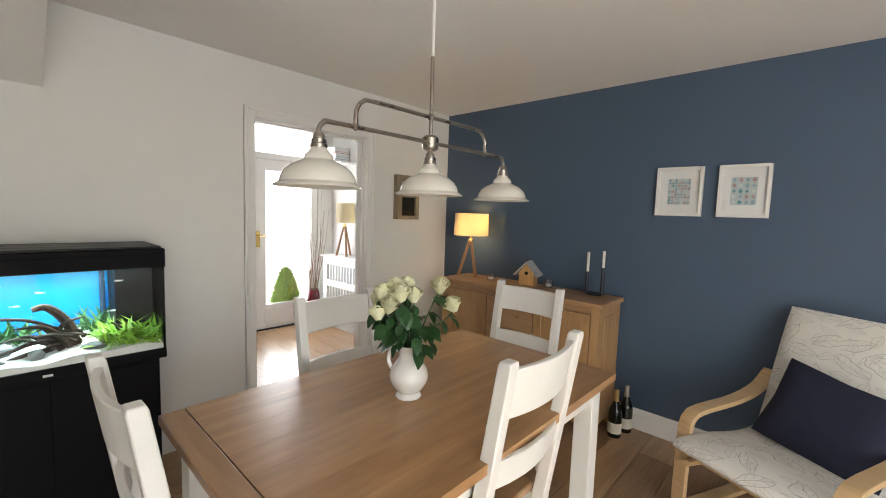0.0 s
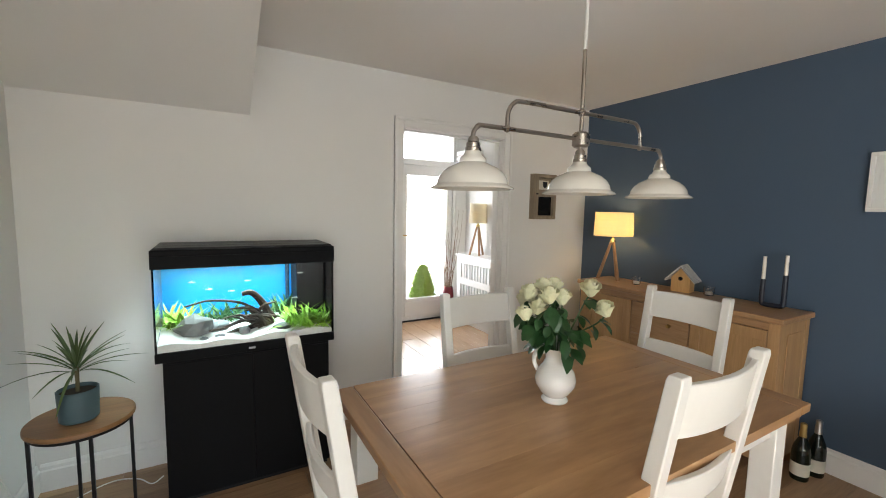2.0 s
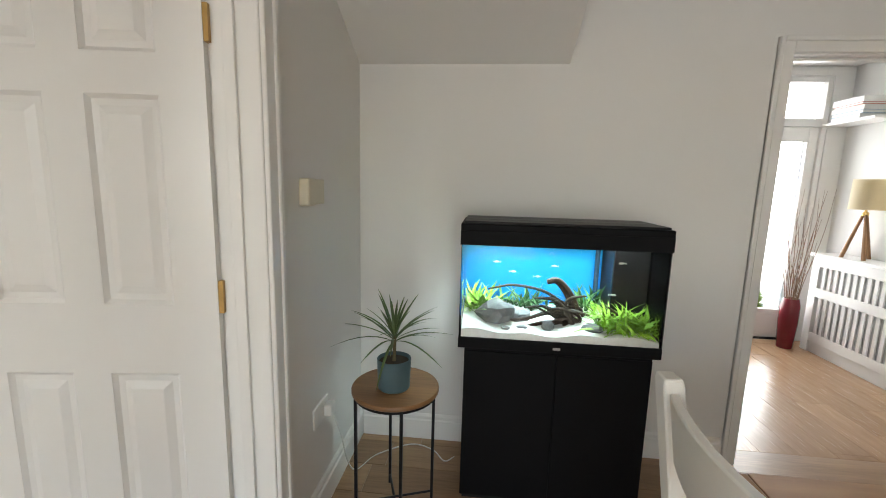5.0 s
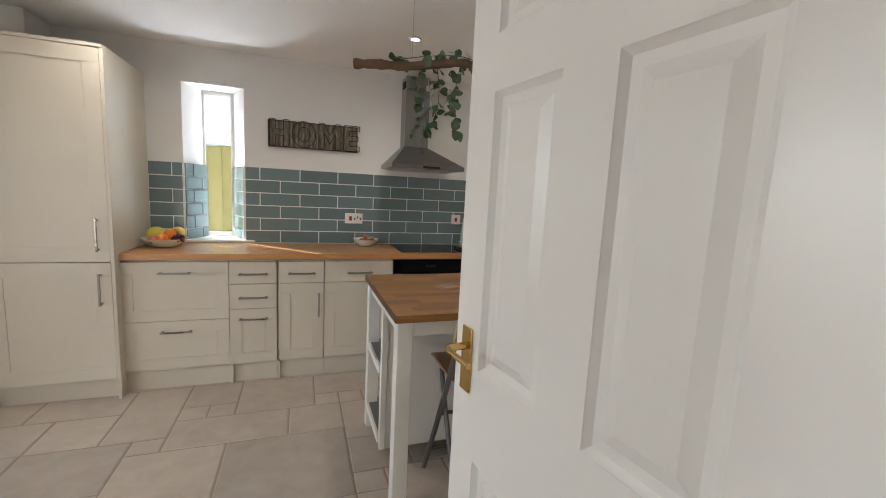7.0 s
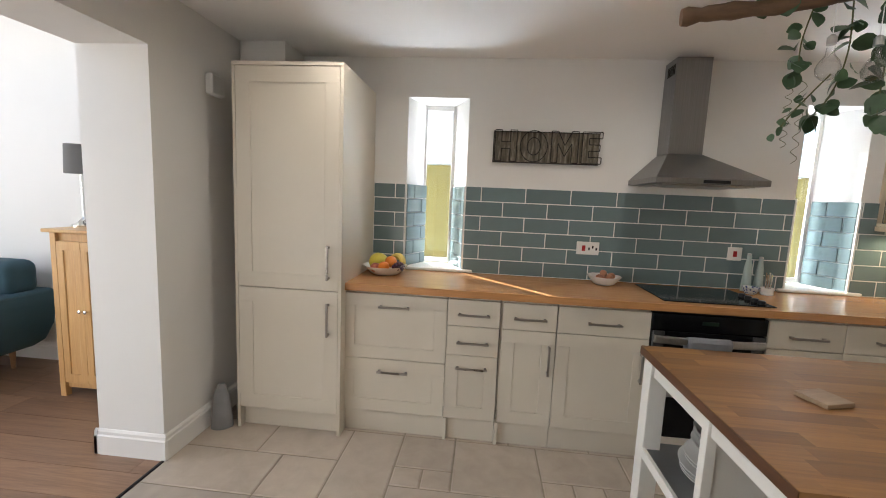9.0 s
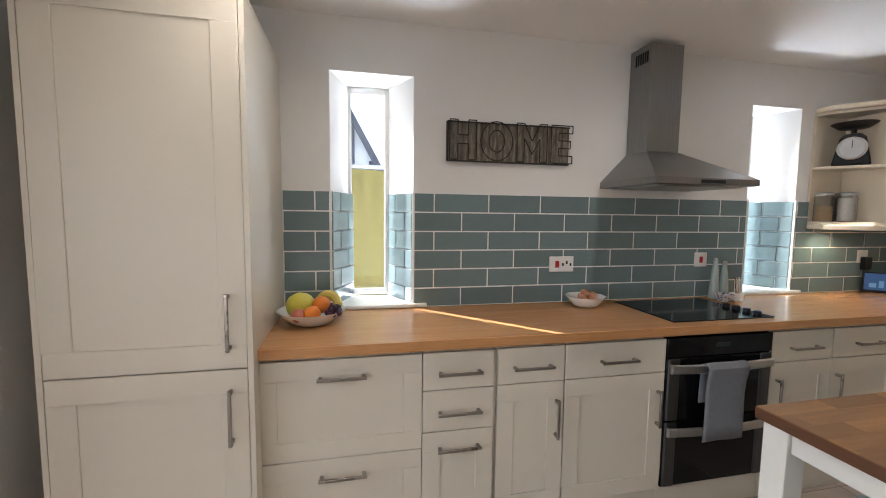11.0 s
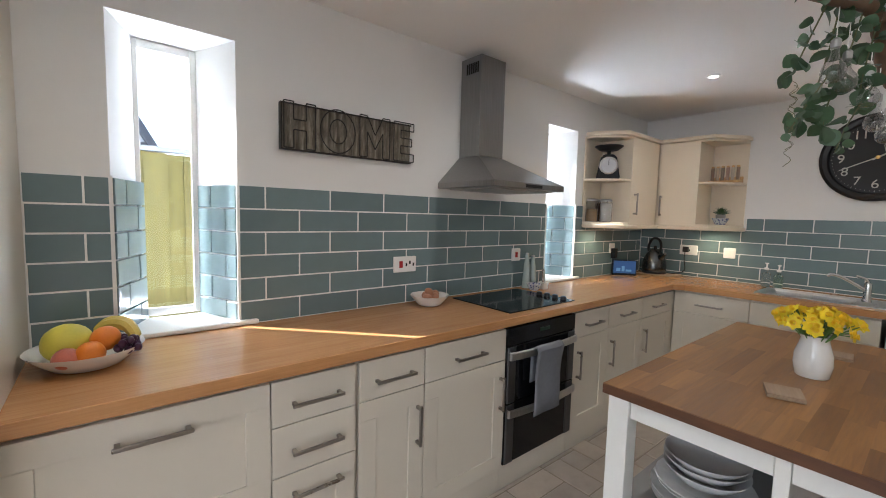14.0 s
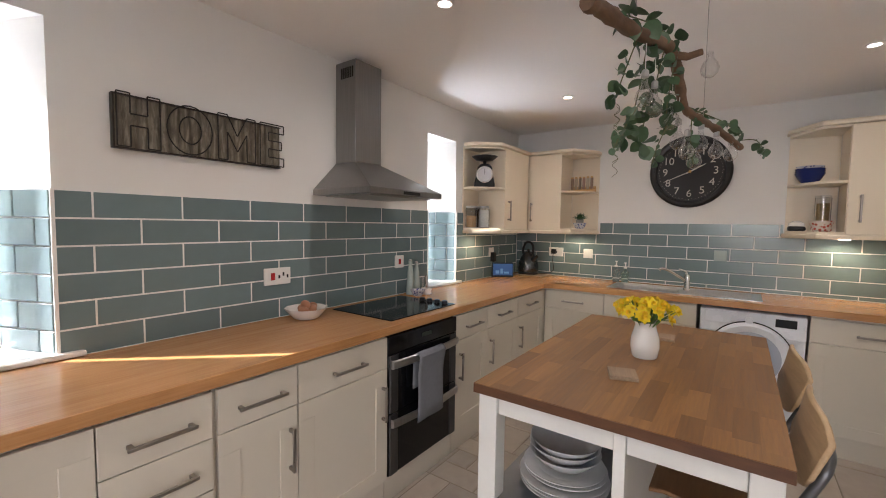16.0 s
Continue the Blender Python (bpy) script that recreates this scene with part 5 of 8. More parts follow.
PAPERW = plain("white_mount_card", (0.80, 0.79, 0.76), 0.8, vary=0.02)
PRINTA = plain("print_paper", (0.50, 0.56, 0.56), 0.7, vary=0.15, scale=40)
PRINTS = [plain("print_ink_" + n, c, 0.7, vary=0.12, scale=60, relief=0) for n, c in (("teal", (0.10, 0.30, 0.32)), ("sky", (0.28, 0.42, 0.50)), ("pale", (0.62, 0.66, 0.62)), ("rose", (0.45, 0.30, 0.28)))]
picture(-0.681, -0.422, 1.472, 1.777, (7, 9), 2)
picture(-0.343, -0.093, 1.472, 1.777, (4, 5), 5)


def key_cabinet():
    ob = thing("wall_cabinet_small", "weathered wooden wall box with two small framed openings", "wall ornament")
    x, y0, y1, z0, z1 = XW + 0.001, 2.45, 2.700, 1.375, 1.750
    old = wood("weathered_wood", (0.17, 0.125, 0.080), (0.38, 0.31, 0.22), 2, 0.7, relief=0.4)
    part("back_board", box(x, y0, z0, x + 0.012, y1, z1), old, ob)
    for a, b, c, d in ((y0, z0, y1, z0 + 0.03), (y0, z1 - 0.03, y1, z1), (y0, z0 + 0.03, y0 + 0.05, z1 - 0.03), (y1 - 0.035, z0 + 0.03, y1, z1 - 0.03), (y0 + 0.05, 1.565, y1 - 0.035, 1.60)):
        part("frame_bar", box(x + 0.0125, a, b, x + 0.055, c, d), old, ob, "", 0.003)
    part("plaque", box(x + 0.013, y0 + 0.075, 1.625, x + 0.022, y1 - 0.06, 1.70), PAPER, ob, "pale plaque with a dark mark", 0.002)
    part("mark", prism([(y0 + 0.12, 1.69), (y0 + 0.17, 1.69), (y0 + 0.165, 1.65), (y0 + 0.145, 1.635), (y0 + 0.125, 1.65)], 0, x + 0.0222, x + 0.024), BLACKM, ob)
    part("pane", box(x + 0.03, y0 + 0.052, z0 + 0.032, x + 0.033, y1 - 0.037, 1.563), BLACKG, ob, "dark glass pane")
    part("latch", lathe([(0, 0), (0.01, 0), (0.01, 0.01), (0, 0.01)], (x + 0.06, y0 + 0.03, 1.58), 12), BLACKM, ob)
    return ob


key_cabinet()

sw = thing("thermostat", "yellowed plastic room thermostat on the wall", "thermostat")
part("case", box(-2.005, YS, 1.30, -1.912, YS + 0.030, 1.392), IVORY, sw, "", 0.005)
part("lid", box(-1.910, YS, 1.298, -1.845, YS + 0.038, 1.394), IVORY, sw, "", 0.006)
so = thing("wall_socket", "white double wall socket with a plug", "socket")
part("plate", box(-2.06, YS, 0.405, -1.915, YS + 0.009, 0.491), PLASTIC, so, "", 0.003)
part("plug", box(-2.052, YS + 0.0092, 0.418, -2.004, YS + 0.045, 0.468), PLASTIC, so, "white plug", 0.006)
cord = thing("power_cord", "white cable from the plug along the skirting", "cable")
part("cable", tube(curve([(-2.03, YS + 0.04, 0.425), (-2.05, YS + 0.07, 0.30), (-2.12, YS + 0.07, 0.14), (-2.22, YS + 0.08, 0.02), (-2.36, YS + 0.14, 0.005), (-2.47, -0.38, 0.005), (-2.44, -0.26, 0.005), (-2.36, -0.19, 0.005), (-2.38, -0.14, 0.02)], 7), 0.0032, 7), PLASTIC, cord, "", 0, True)


# ---- aquarium, side table, armchair ----
def aquarium():
    ob = thing("aquarium", "lit black aquarium with sand, driftwood and green plants", "aquarium")
    x0, x1, y0, y1 = -2.475, -2.115, -0.128, 0.690
    zb, zt = 0.712, 1.238
    part("bottom_frame", box(x0, y0, zb, x1, y1, zb + 0.045), BLACK, ob, "", 0.003)
    part("lid", box(x0 - 0.002, y0 - 0.002, 1.205, x1 + 0.002, y1 + 0.002, zt - 0.004), BLACK, ob, "", 0.004)
    for q in ((x1 - 0.004, y0 - 0.002, x1 + 0.002, y1 + 0.002), (x0 - 0.002, y0 - 0.002, x0 + 0.004, y1 + 0.002), (x0 + 0.0042, y0 - 0.002, x1 - 0.0042, y0 + 0.004), (x0 + 0.0042, y1 - 0.004, x1 - 0.0042, y1 + 0.002)):
        part("lid_skirt", box(q[0], q[1], 1.148, q[2], q[3], 1.2055), BLACK, ob)
    for i in range(3):
        a = x0 + 0.01 + i * (x1 - x0 - 0.02) / 3
        part("lid_flap", box(a + 0.002, y0 + 0.01, zt - 0.0038, a + (x1 - x0 - 0.02) / 3 - 0.002, y1 - 0.01, zt + 0.006), BLACKM, ob, "", 0.003)
    gz0, gz1 = zb + 0.045, 1.150
    tg = clear("thin_tank_glass", (1, 1, 1), 0.0, 1.18)
    part("front_glass", box(x1 - 0.010, y0 + 0.004, gz0, x1 - 0.004, y1 - 0.004, gz1), tg, ob).visible_shadow = False
    part("side_glass", box(x0 + 0.006, y0 + 0.004, gz0, x1 - 0.011, y0 + 0.010, gz1), tg, ob).visible_shadow = False
    part("side_panel", box(x0 + 0.006, y1 - 0.010, gz0, x1 - 0.011, y1 - 0.004, gz1), BLACKG, ob, "dark side panel")
    for y in (y0 + 0.002, y1 - 0.004):
        part("corner_seal", box(x1 - 0.014, y, gz0, x1 - 0.003, y + 0.002, gz1), BLACKM, ob)
    bk, n, l, b = nodes_of("blue_backdrop_sheet")
    v = coords(n, l)
    s = n.new("ShaderNodeSeparateXYZ")
    l.new(v, s.inputs[0])
    r = n.new("ShaderNodeMapRange")
    r.inputs["From Min"].default_value, r.inputs["From Max"].default_value = 0.75, 1.15
    l.new(s.outputs[2], r.inputs[0])
    col = ramp(n, l, r.outputs[0], [(0.0, (0.0, 0.20, 0.80)), (0.6, (0.0, 0.27, 0.80)), (1.0, (0.0, 0.42, 0.74))])
    col = mix(n, l, 0.12, col, ramp(n, l, noise_tex(n, l, v, 5, 3), [(0.3, (0, 0.14, 0.5)), (0.7, (0.03, 0.42, 0.75))]))
    l.new(col, b.inputs["Base Color"])
    b.inputs["Roughness"].default_value = 0.6
    part("backdrop", box(x0 + 0.001, y0 + 0.004, gz0, x0 + 0.005, y1 - 0.004, gz1), bk, ob, "bright blue background sheet")
    part("filter_box", box(x0 + 0.012, y1 - 0.165, gz0 + 0.02, x0 + 0.19, y1 - 0.014, gz1), BLACKM, ob, "black internal filter", 0.004)
    part("heater", tube([(x0 + 0.03, y1 - 0.19, 0.86), (x0 + 0.03, y1 - 0.19, 1.14)], 0.011, 10), plain("smoky_tube", (0.03, 0.06, 0.10), 0.2), ob, "", 0, True)
    # sand
    rng = random.Random(6)
    bm, nx, ny = bmesh.new(), 8, 22
    xa, xb, ya, yb = x0 + 0.008, x1 - 0.0115, y0 + 0.0115, y1 - 0.0115
    def sand(u, v):
        return gz0 + 0.030 + 0.045 * (1 - u) + 0.012 * math.sin(v * 9 + 1) * (1 - u * 0.6) + 0.006 * math.sin(v * 23)
    grid = [[bm.verts.new((xa + (xb - xa) * i / nx, ya + (yb - ya) * j / ny, sand(i / nx, j / ny))) for j in range(ny + 1)] for i in range(nx + 1)]
    for i in range(nx):
        for j in range(ny):
            bm.faces.new((grid[i][j], grid[i + 1][j], grid[i + 1][j + 1], grid[i][j + 1]))
    low = [[bm.verts.new((v.co.x, v.co.y, gz0 + 0.001)) for v in row] for row in (grid[-1],)][0]
    for j in range(ny):
        bm.faces.new((grid[-1][j], low[j], low[j + 1], grid[-1][j + 1]))
    part("sand_bed", bm, plain("white_sand", (0.66, 0.67, 0.62), 0.9, vary=0.1, scale=60, grain=500, relief=0.5), ob, "white sand", 0, True, fix=False)
    def rock(y, x, z, sx, sy, sz, seed, mat):
        bm2 = bmesh.new()
        bmesh.ops.create_icosphere(bm2, subdivisions=2, radius=1)
        for v2 in bm2.verts:
            v2.co *= 1 + 0.28 * noise.noise(v2.co * 1.3 + Vector((seed, 0, 0)))
            v2.co = Vector((v2.co.x * sx, v2.co.y * sy, v2.co.z * sz)) + Vector((x, y, z))
        part("stone", bm2, mat, ob, "grey stone", 0, False)
    grey = plain("grey_slate", (0.16, 0.165, 0.16), 0.7, vary=0.35, scale=25, relief=0.5)
    rock(0.03, -2.24, 0.835, 0.055, 0.085, 0.062, 1, grey)
    rock(0.13, -2.28, 0.81, 0.05, 0.055, 0.045, 2, grey)
    rock(0.25, -2.20, 0.800, 0.022, 0.028, 0.026, 3, grey)
    rock(0.43, -2.19, 0.800, 0.03, 0.05, 0.024, 4, grey)
    rock(0.14, -2.18, 0.792, 0.014, 0.026, 0.010, 5, grey)
    rock(0.07, -2.17, 0.79, 0.012, 0.02, 0.010, 6, grey)
    drift = wood("wet_driftwood", (0.016, 0.010, 0.006), (0.065, 0.038, 0.018), 2, 0.6, stretch=4, size=20, relief=0.7)
    X = -2.27
    def limb(pts, rs):
        c = curve(pts, 5)
        part("driftwood_limb", tube(c, [rs[0] + (rs[1] - rs[0]) * k / (len(c) - 1) for k in range(len(c))], 8), drift, ob, "dark driftwood", 0, True)
    limb([(X, 0.36, 0.78), (X, 0.37, 0.86), (X, 0.34, 0.93), (X + 0.01, 0.29, 0.985), (X + 0.01, 0.245, 0.980)], (0.026, 0.013))
    limb([(X, 0.35, 0.85), (X + 0.02, 0.30, 0.90), (X + 0.03, 0.22, 0.945), (X + 0.04, 0.10, 0.965), (X + 0.05, 0.03, 0.955), (X + 0.05, -0.01, 0.945)], (0.009, 0.004))
    limb([(X, 0.34, 0.80), (X + 0.03, 0.26, 0.845), (X + 0.05, 0.17, 0.825), (X + 0.06, 0.09, 0.815)], (0.013, 0.005))
    limb([(X, 0.34, 0.79), (X + 0.04, 0.24, 0.805), (X + 0.07, 0.14, 0.785)], (0.014, 0.006))
    limb([(X, 0.38, 0.79), (X + 0.04, 0.45, 0.80), (X + 0.05, 0.53, 0.80), (X + 0.05, 0.56, 0.84), (X + 0.04, 0.50, 0.89)], (0.014, 0.004))
    limb([(X + 0.02, 0.37, 0.80), (X + 0.06, 0.42, 0.775)], (0.02, 0.008))
    limb([(X + 0.02, 0.34, 0.80), (X + 0.07, 0.31, 0.775)], (0.02, 0.008))
    for _ in range(15):
        a = Vector((X + rng.uniform(-0.01, 0.04), rng.uniform(0.27, 0.42), rng.uniform(0.79, 0.86)))
        d = Vector((rng.uniform(0.0, 0.05), rng.choice((-1, -1, 1)) * rng.uniform(0.07, 0.15), rng.uniform(-0.02, 0.09)))
        q = Vector((rng.uniform(-0.01, 0.01), rng.uniform(-0.02, 0.02), rng.uniform(0.0, 0.035)))
        limb([a, a + d * 0.35 + q, a + d * 0.7 + q * 0.6, a + d], (rng.uniform(0.008, 0.014), 0.003))
    green = plain("bright_water_plant", (0.25, 0.46, 0.03), 0.5, vary=0.35, scale=30)
    dull = plain("dark_water_plant", (0.07, 0.19, 0.05), 0.5, vary=0.35, scale=30)
    def blades(n, cy, sy, cx, sx, h, w, mat, name, droop):
        spots = []
        for _ in range(n):
            yaw = rng.uniform(0, 360)
            spots.append((Vector((cx + rng.gauss(0, sx), min(y1 - 0.03, cy + rng.gauss(0, sy)), rng.uniform(0.785, 0.81))), yaw, -rng.uniform(35, 85)))
        lb = leaves_on(spots, w, h, rng, droop)
        for v in lb.verts:
            v.co.y = max(y0 + 0.014, min(y1 - 0.014, v.co.y))
            v.co.x = max(x0 + 0.008, min(x1 - 0.014, v.co.x))
        o = part(name, lb, mat, ob, "green water plants", 0, True, fix=False)
        o["kind"] = "stuff"
    blades(420, 0.58, 0.055, -2.26, 0.05, 0.095, 0.0038, green, "water_plant", 0.9)
    blades(110, 0.58, 0.06, -2.19, 0.03, 0.06, 0.007, green, "water_plant", 1.2)
    blades(130, -0.05, 0.03, -2.36, 0.03, 0.12, 0.0065, green, "water_plant", 0.5)
    blades(90, 0.17, 0.05, -2.42, 0.02, 0.11, 0.006, dull, "water_plant", 0.4)
    blades(90, 0.45, 0.04, -2.41, 0.02, 0.13, 0.006, dull, "water_plant", 0.4)
    pale = plain("pale_fish", (0.62, 0.62, 0.55), 0.35, vary=0.2, scale=60)
    for y, x, z, s in ((0.02, -2.25, 1.06, 1), (0.10, -2.3, 1.01, -1), (0.27, -2.26, 1.05, 1), (0.20, -2.24, 1.005, -1), (0.52, -2.17, 1.09, 1), (0.50, -2.18, 0.955, -1)):
        fb = bmesh.new()
        bmesh.ops.create_uvsphere(fb, u_segments=10, v_segments=6, radius=1)
        for v in fb.verts:
            v.co = Vector((x + v.co.x * 0.004, y + v.co.y * 0.013, z + v.co.z * 0.0045))
        a = [fb.verts.new(q) for q in ((x, y + s * 0.011, z), (x, y + s * 0.019, z + 0.005), (x, y + s * 0.019, z - 0.005))]
        fb.faces.new(a)
        part("fish", fb, pale, ob, "tiny pale fish", 0, True)
    part("light_tube", tube([(-2.20, y0 + 0.06, 1.185), (-2.20, y1 - 0.06, 1.185)], 0.010, 8), glow("tank_tube", (0.85, 0.97, 1.0), 1.8), ob, "bright aquarium light tube", 0, True)
    part("badge", box(x1 - 0.001, 0.262, zb + 0.014, x1 + 0.001, 0.292, zb + 0.024), STEEL, ob)
    return ob


aquarium()
tl = new("aquarium_lamp", bpy.data.lights.new("aquarium_lamp", "AREA"))
tl.data.shape, tl.data.size, tl.data.size_y, tl.data.energy, tl.data.color = "RECTANGLE", 0.74, 0.14, 1.35, (0.74, 0.97, 1.0)
tl.data.spread = radians(105)
tl.matrix_world = pose(-2.33, 0.28, 1.168, 0, 0, 90)

st = thing("aquarium_cabinet", "matt black cabinet under the aquarium", "cabinet")
part("body", box(-2.465, -0.100, 0.02, -2.128, 0.662, 0.7115), BLACK, st, "", 0.003)
part("base", box(-2.455, -0.090, 0.0, -2.140, 0.652, 0.0195), BLACKM, st)
part("door", box(-2.1275, -0.098, 0.03, -2.120, 0.2812, 0.700), BLACK, st, "", 0.002)
part("door", box(-2.1275, 0.2824, 0.03, -2.120, 0.660, 0.700), BLACK, st, "", 0.002)


def side_table():
    ob = thing("side_table", "round wooden side table on a thin black metal frame", "side table", pose(-2.03, -0.372, 0))
    part("top", lathe([(0, 0.548), (0.174, 0.548), (0.178, 0.552), (0.178, 0.564), (0.175, 0.568), (0, 0.568)], (0, 0, 0), 48), wood("brown_table_top", (0.16, 0.075, 0.026), (0.30, 0.155, 0.062), 1, 0.4), ob, "", 0, True)
    for k in range(4):
        a = radians(20 + 90 * k)
        c, s = 0.162 * math.cos(a), 0.162 * math.sin(a)
        part("leg", box(c - 0.006, s - 0.006, 0, c + 0.006, s + 0.006, 0.5475), BLACKM, ob, "", 0.001)
    for k in (0, 1):
        a = radians(20 + 90 * k)
        c, s = 0.156 * math.cos(a), 0.156 * math.sin(a)
        part("cross_bar", tube([(c, s, 0.045 + 0.012 * k), (-c, -s, 0.045 + 0.012 * k)], 0.006, 4), BLACKM, ob)
    part("ring", lathe([(0.158, 0.534), (0.168, 0.534), (0.168, 0.5475), (0.158, 0.5475)], (0, 0, 0), 40), BLACKM, ob)
    return ob


side_table()


def spiky_plant():
    rng = random.Random(12)
    ob = thing("potted_plant", "spiky dragon plant in a blue-green pot on the side table", "plant", pose(-2.01, -0.375, 0.5685))
    glaze = plain("blue_green_pot", (0.072, 0.120, 0.135), 0.42, vary=0.1, scale=12, relief=0.08)
    part("pot", lathe([(0, 0), (0.058, 0), (0.064, 0.006), (0.068, 0.125), (0.064, 0.127), (0.060, 0.11), (0, 0.11)], (0, 0, 0), 36), glaze, ob, "", 0, True)
    part("soil", lathe([(0, 0.114), (0.0605, 0.112)], (0, 0, 0), 24), plain("potting_soil", (0.05, 0.035, 0.022), 0.95, vary=0.4, relief=0.8), ob)
    part("trunk", tube([(0, 0, 0.11), (0.004, 0.002, 0.16), (0, 0, 0.215)], [0.008, 0.007, 0.009], 8), plain("palm_stem", (0.16, 0.13, 0.06), 0.7, vary=0.3, relief=0.4), ob, "", 0, True)
    leafm = plain("spiky_leaf", (0.105, 0.165, 0.050), 0.42, vary=0.35, scale=14, spread=0.25)
    for i in range(34):
        yaw = i * 137.5 + rng.uniform(-12, 12)
        k = i / 33
        bm = leaf_mesh(0.0056, rng.uniform(0.18, 0.26) * (1 - 0.25 * k), 0.5, rng.uniform(0.25, 0.75) * (1 - k) + 0.05, 7)
        bmesh.ops.transform(bm, matrix=pose(0, 0, 0.19 + 0.03 * k, 0, -(18 + 62 * k), yaw), verts=bm.verts)
        part("leaf", bm, leafm, ob, "", 0, True, fix=False)
    return ob


spiky_plant()


def armchair():
    """A bent birch lounge chair; local front is -y, origin on the floor in the middle."""
    ob = thing("armchair", "bent birch armchair with a leaf-patterned cream cushion", "armchair", pose(0.127, 2.54, 0, 0, 0, -25))
    w = 0.30
    for s in (-1, 1):
        prof = curve([(0.33, 0.655), (0.22, 0.575), (0.05, 0.535), (-0.20, 0.520), (-0.275, 0.495), (-0.300, 0.43), (-0.305, 0.25), (-0.305, 0.09), (-0.29, 0.035), (-0.20, 0.025), (0.25, 0.025), (0.36, 0.025)], 6)
        bm, rings = bmesh.new(), []
        for i, p in enumerate(prof):
            d = (prof[min(i + 1, len(prof) - 1)] - prof[max(i - 1, 0)]).normalized()
            nx, nz = -d.y, d.x
            rings.append([bm.verts.new((s * w + sx * 0.032, p.x + k * nx * 0.0125, p.y + k * nz * 0.0125)) for sx, k in ((-1, -1), (1, -1), (1, 1), (-1, 1))])
        for p, q in zip(rings, rings[1:]):
            for k in range(4):
                bm.faces.new((p[k], p[(k + 1) % 4], q[(k + 1) % 4], q[k]))
        bm.faces.new(rings[0]), bm.faces.new(rings[-1])
        part("arm_frame", bm, BIRCH, ob, "", 0.003)
        back = curve([(-0.35, 0.335), (0.0, 0.305), (0.19, 0.33), (0.29, 0.50), (0.375, 0.78), (0.44, 1.0)], 6)
        part("seat_rail", tube([(s * (w - 0.055), p.x, p.y - 0.03) for p in back], 0.019, 6, flat=0.7), BIRCH, ob, "", 0, True)
    for y, z in ((-0.26, 0.32), (0.33, 0.30), (0.30, 0.035)):
        part("cross_rail", box(-w + 0.033, y - 0.011, z - 0.03, w - 0.033, y + 0.011, z + 0.03), BIRCH, ob, "", 0.003)
    fab, n, l, b = nodes_of("leaf_print_fabric")
    v = coords(n, l)

    def calc(op, a, c=0.0, d=None):
        m = n.new("ShaderNodeMath")
        m.operation = op
        for k, q in enumerate((a, c) if d is None else (a, c, d)):
            if isinstance(q, (int, float)):
                m.inputs[k].default_value = q
            else:
                l.new(q, m.inputs[k])
        return m.outputs[0]

    xyz = n.new("ShaderNodeSeparateXYZ")
    l.new(v, xyz.inputs[0])
    flat = n.new("ShaderNodeCombineXYZ")      # across the cloth, and along it from seat to back
    l.new(xyz.outputs[0], flat.inputs[0])
    l.new(calc("ADD", xyz.outputs[1], xyz.outputs[2]), flat.inputs[1])
    bend = n.new("ShaderNodeVectorMath")
    bend.operation = "MULTIPLY_ADD"
    l.new(noise_tex(n, l, flat.outputs[0], 7.0, 2), bend.inputs[0])
    bend.inputs[1].default_value = (0.06, 0.06, 0)
    l.new(flat.outputs[0], bend.inputs[2])

    def leaves(scale, length, shift):
        """Outlined leaves with a rib, one to a cell, each turned its own way."""
        mv = n.new("ShaderNodeVectorMath")
        mv.operation = "ADD"
        l.new(bend.outputs[0], mv.inputs[0])
        mv.inputs[1].default_value = (shift, shift * 1.7, 0)
        vo = n.new("ShaderNodeTexVoronoi")
        vo.voronoi_dimensions = "2D"
        vo.inputs["Scale"].default_value, vo.inputs["Randomness"].default_value = scale, 0.75
        l.new(mv.outputs[0], vo.inputs["Vector"])
        off = n.new("ShaderNodeVectorMath")
        off.operation = "SUBTRACT"
        l.new(mv.outputs[0], off.inputs[0]), l.new(vo.outputs["Position"], off.inputs[1])
        o = n.new("ShaderNodeSeparateXYZ")
        l.new(off.outputs[0], o.inputs[0])
        c = n.new("ShaderNodeSeparateColor")
        l.new(vo.outputs["Color"], c.inputs[0])
        a = calc("MULTIPLY", c.outputs[0], 6.28)
        ca, sa = calc("COSINE", a), calc("SINE", a)
        p = calc("SUBTRACT", calc("MULTIPLY", o.outputs[0], ca), calc("MULTIPLY", o.outputs[1], sa))
        q = calc("ABSOLUTE", calc("ADD", calc("MULTIPLY", o.outputs[0], sa), calc("MULTIPLY", o.outputs[1], ca)))
        u = calc("DIVIDE", p, length)
        half = calc("MULTIPLY", calc("SUBTRACT", 1.0, calc("MULTIPLY", u, u)), length * 0.42)
        edge = calc("ABSOLUTE", calc("SUBTRACT", q, half))
        inside = calc("LESS_THAN", calc("ABSOLUTE", u), 1.12)
        vein = calc("ABSOLUTE", calc("SUBTRACT", calc("FRACT", calc("MULTIPLY", calc("SUBTRACT", p, q), 1 / (length * 0.42))), 0.5))
        vein = calc("MULTIPLY", calc("LESS_THAN", vein, 0.06), calc("LESS_THAN", q, half))
        line = calc("MAXIMUM", calc("LESS_THAN", edge, 0.0015), calc("LESS_THAN", q, 0.0012))
        return calc("MULTIPLY", calc("MAXIMUM", line, calc("MULTIPLY", vein, 0.45)), inside)

    ink = calc("MAXIMUM", leaves(6.6, 0.082, 0.0), calc("MULTIPLY", leaves(10.0, 0.046, 3.3), 0.6))
    cloth = ramp(n, l, noise_tex(n, l, v, 9, 3), [(0.3, (0.69, 0.67, 0.62)), (0.7, (0.76, 0.74, 0.69))])
    base = mix(n, l, calc("MULTIPLY", ink, 0.75), cloth, (0.30, 0.29, 0.27))
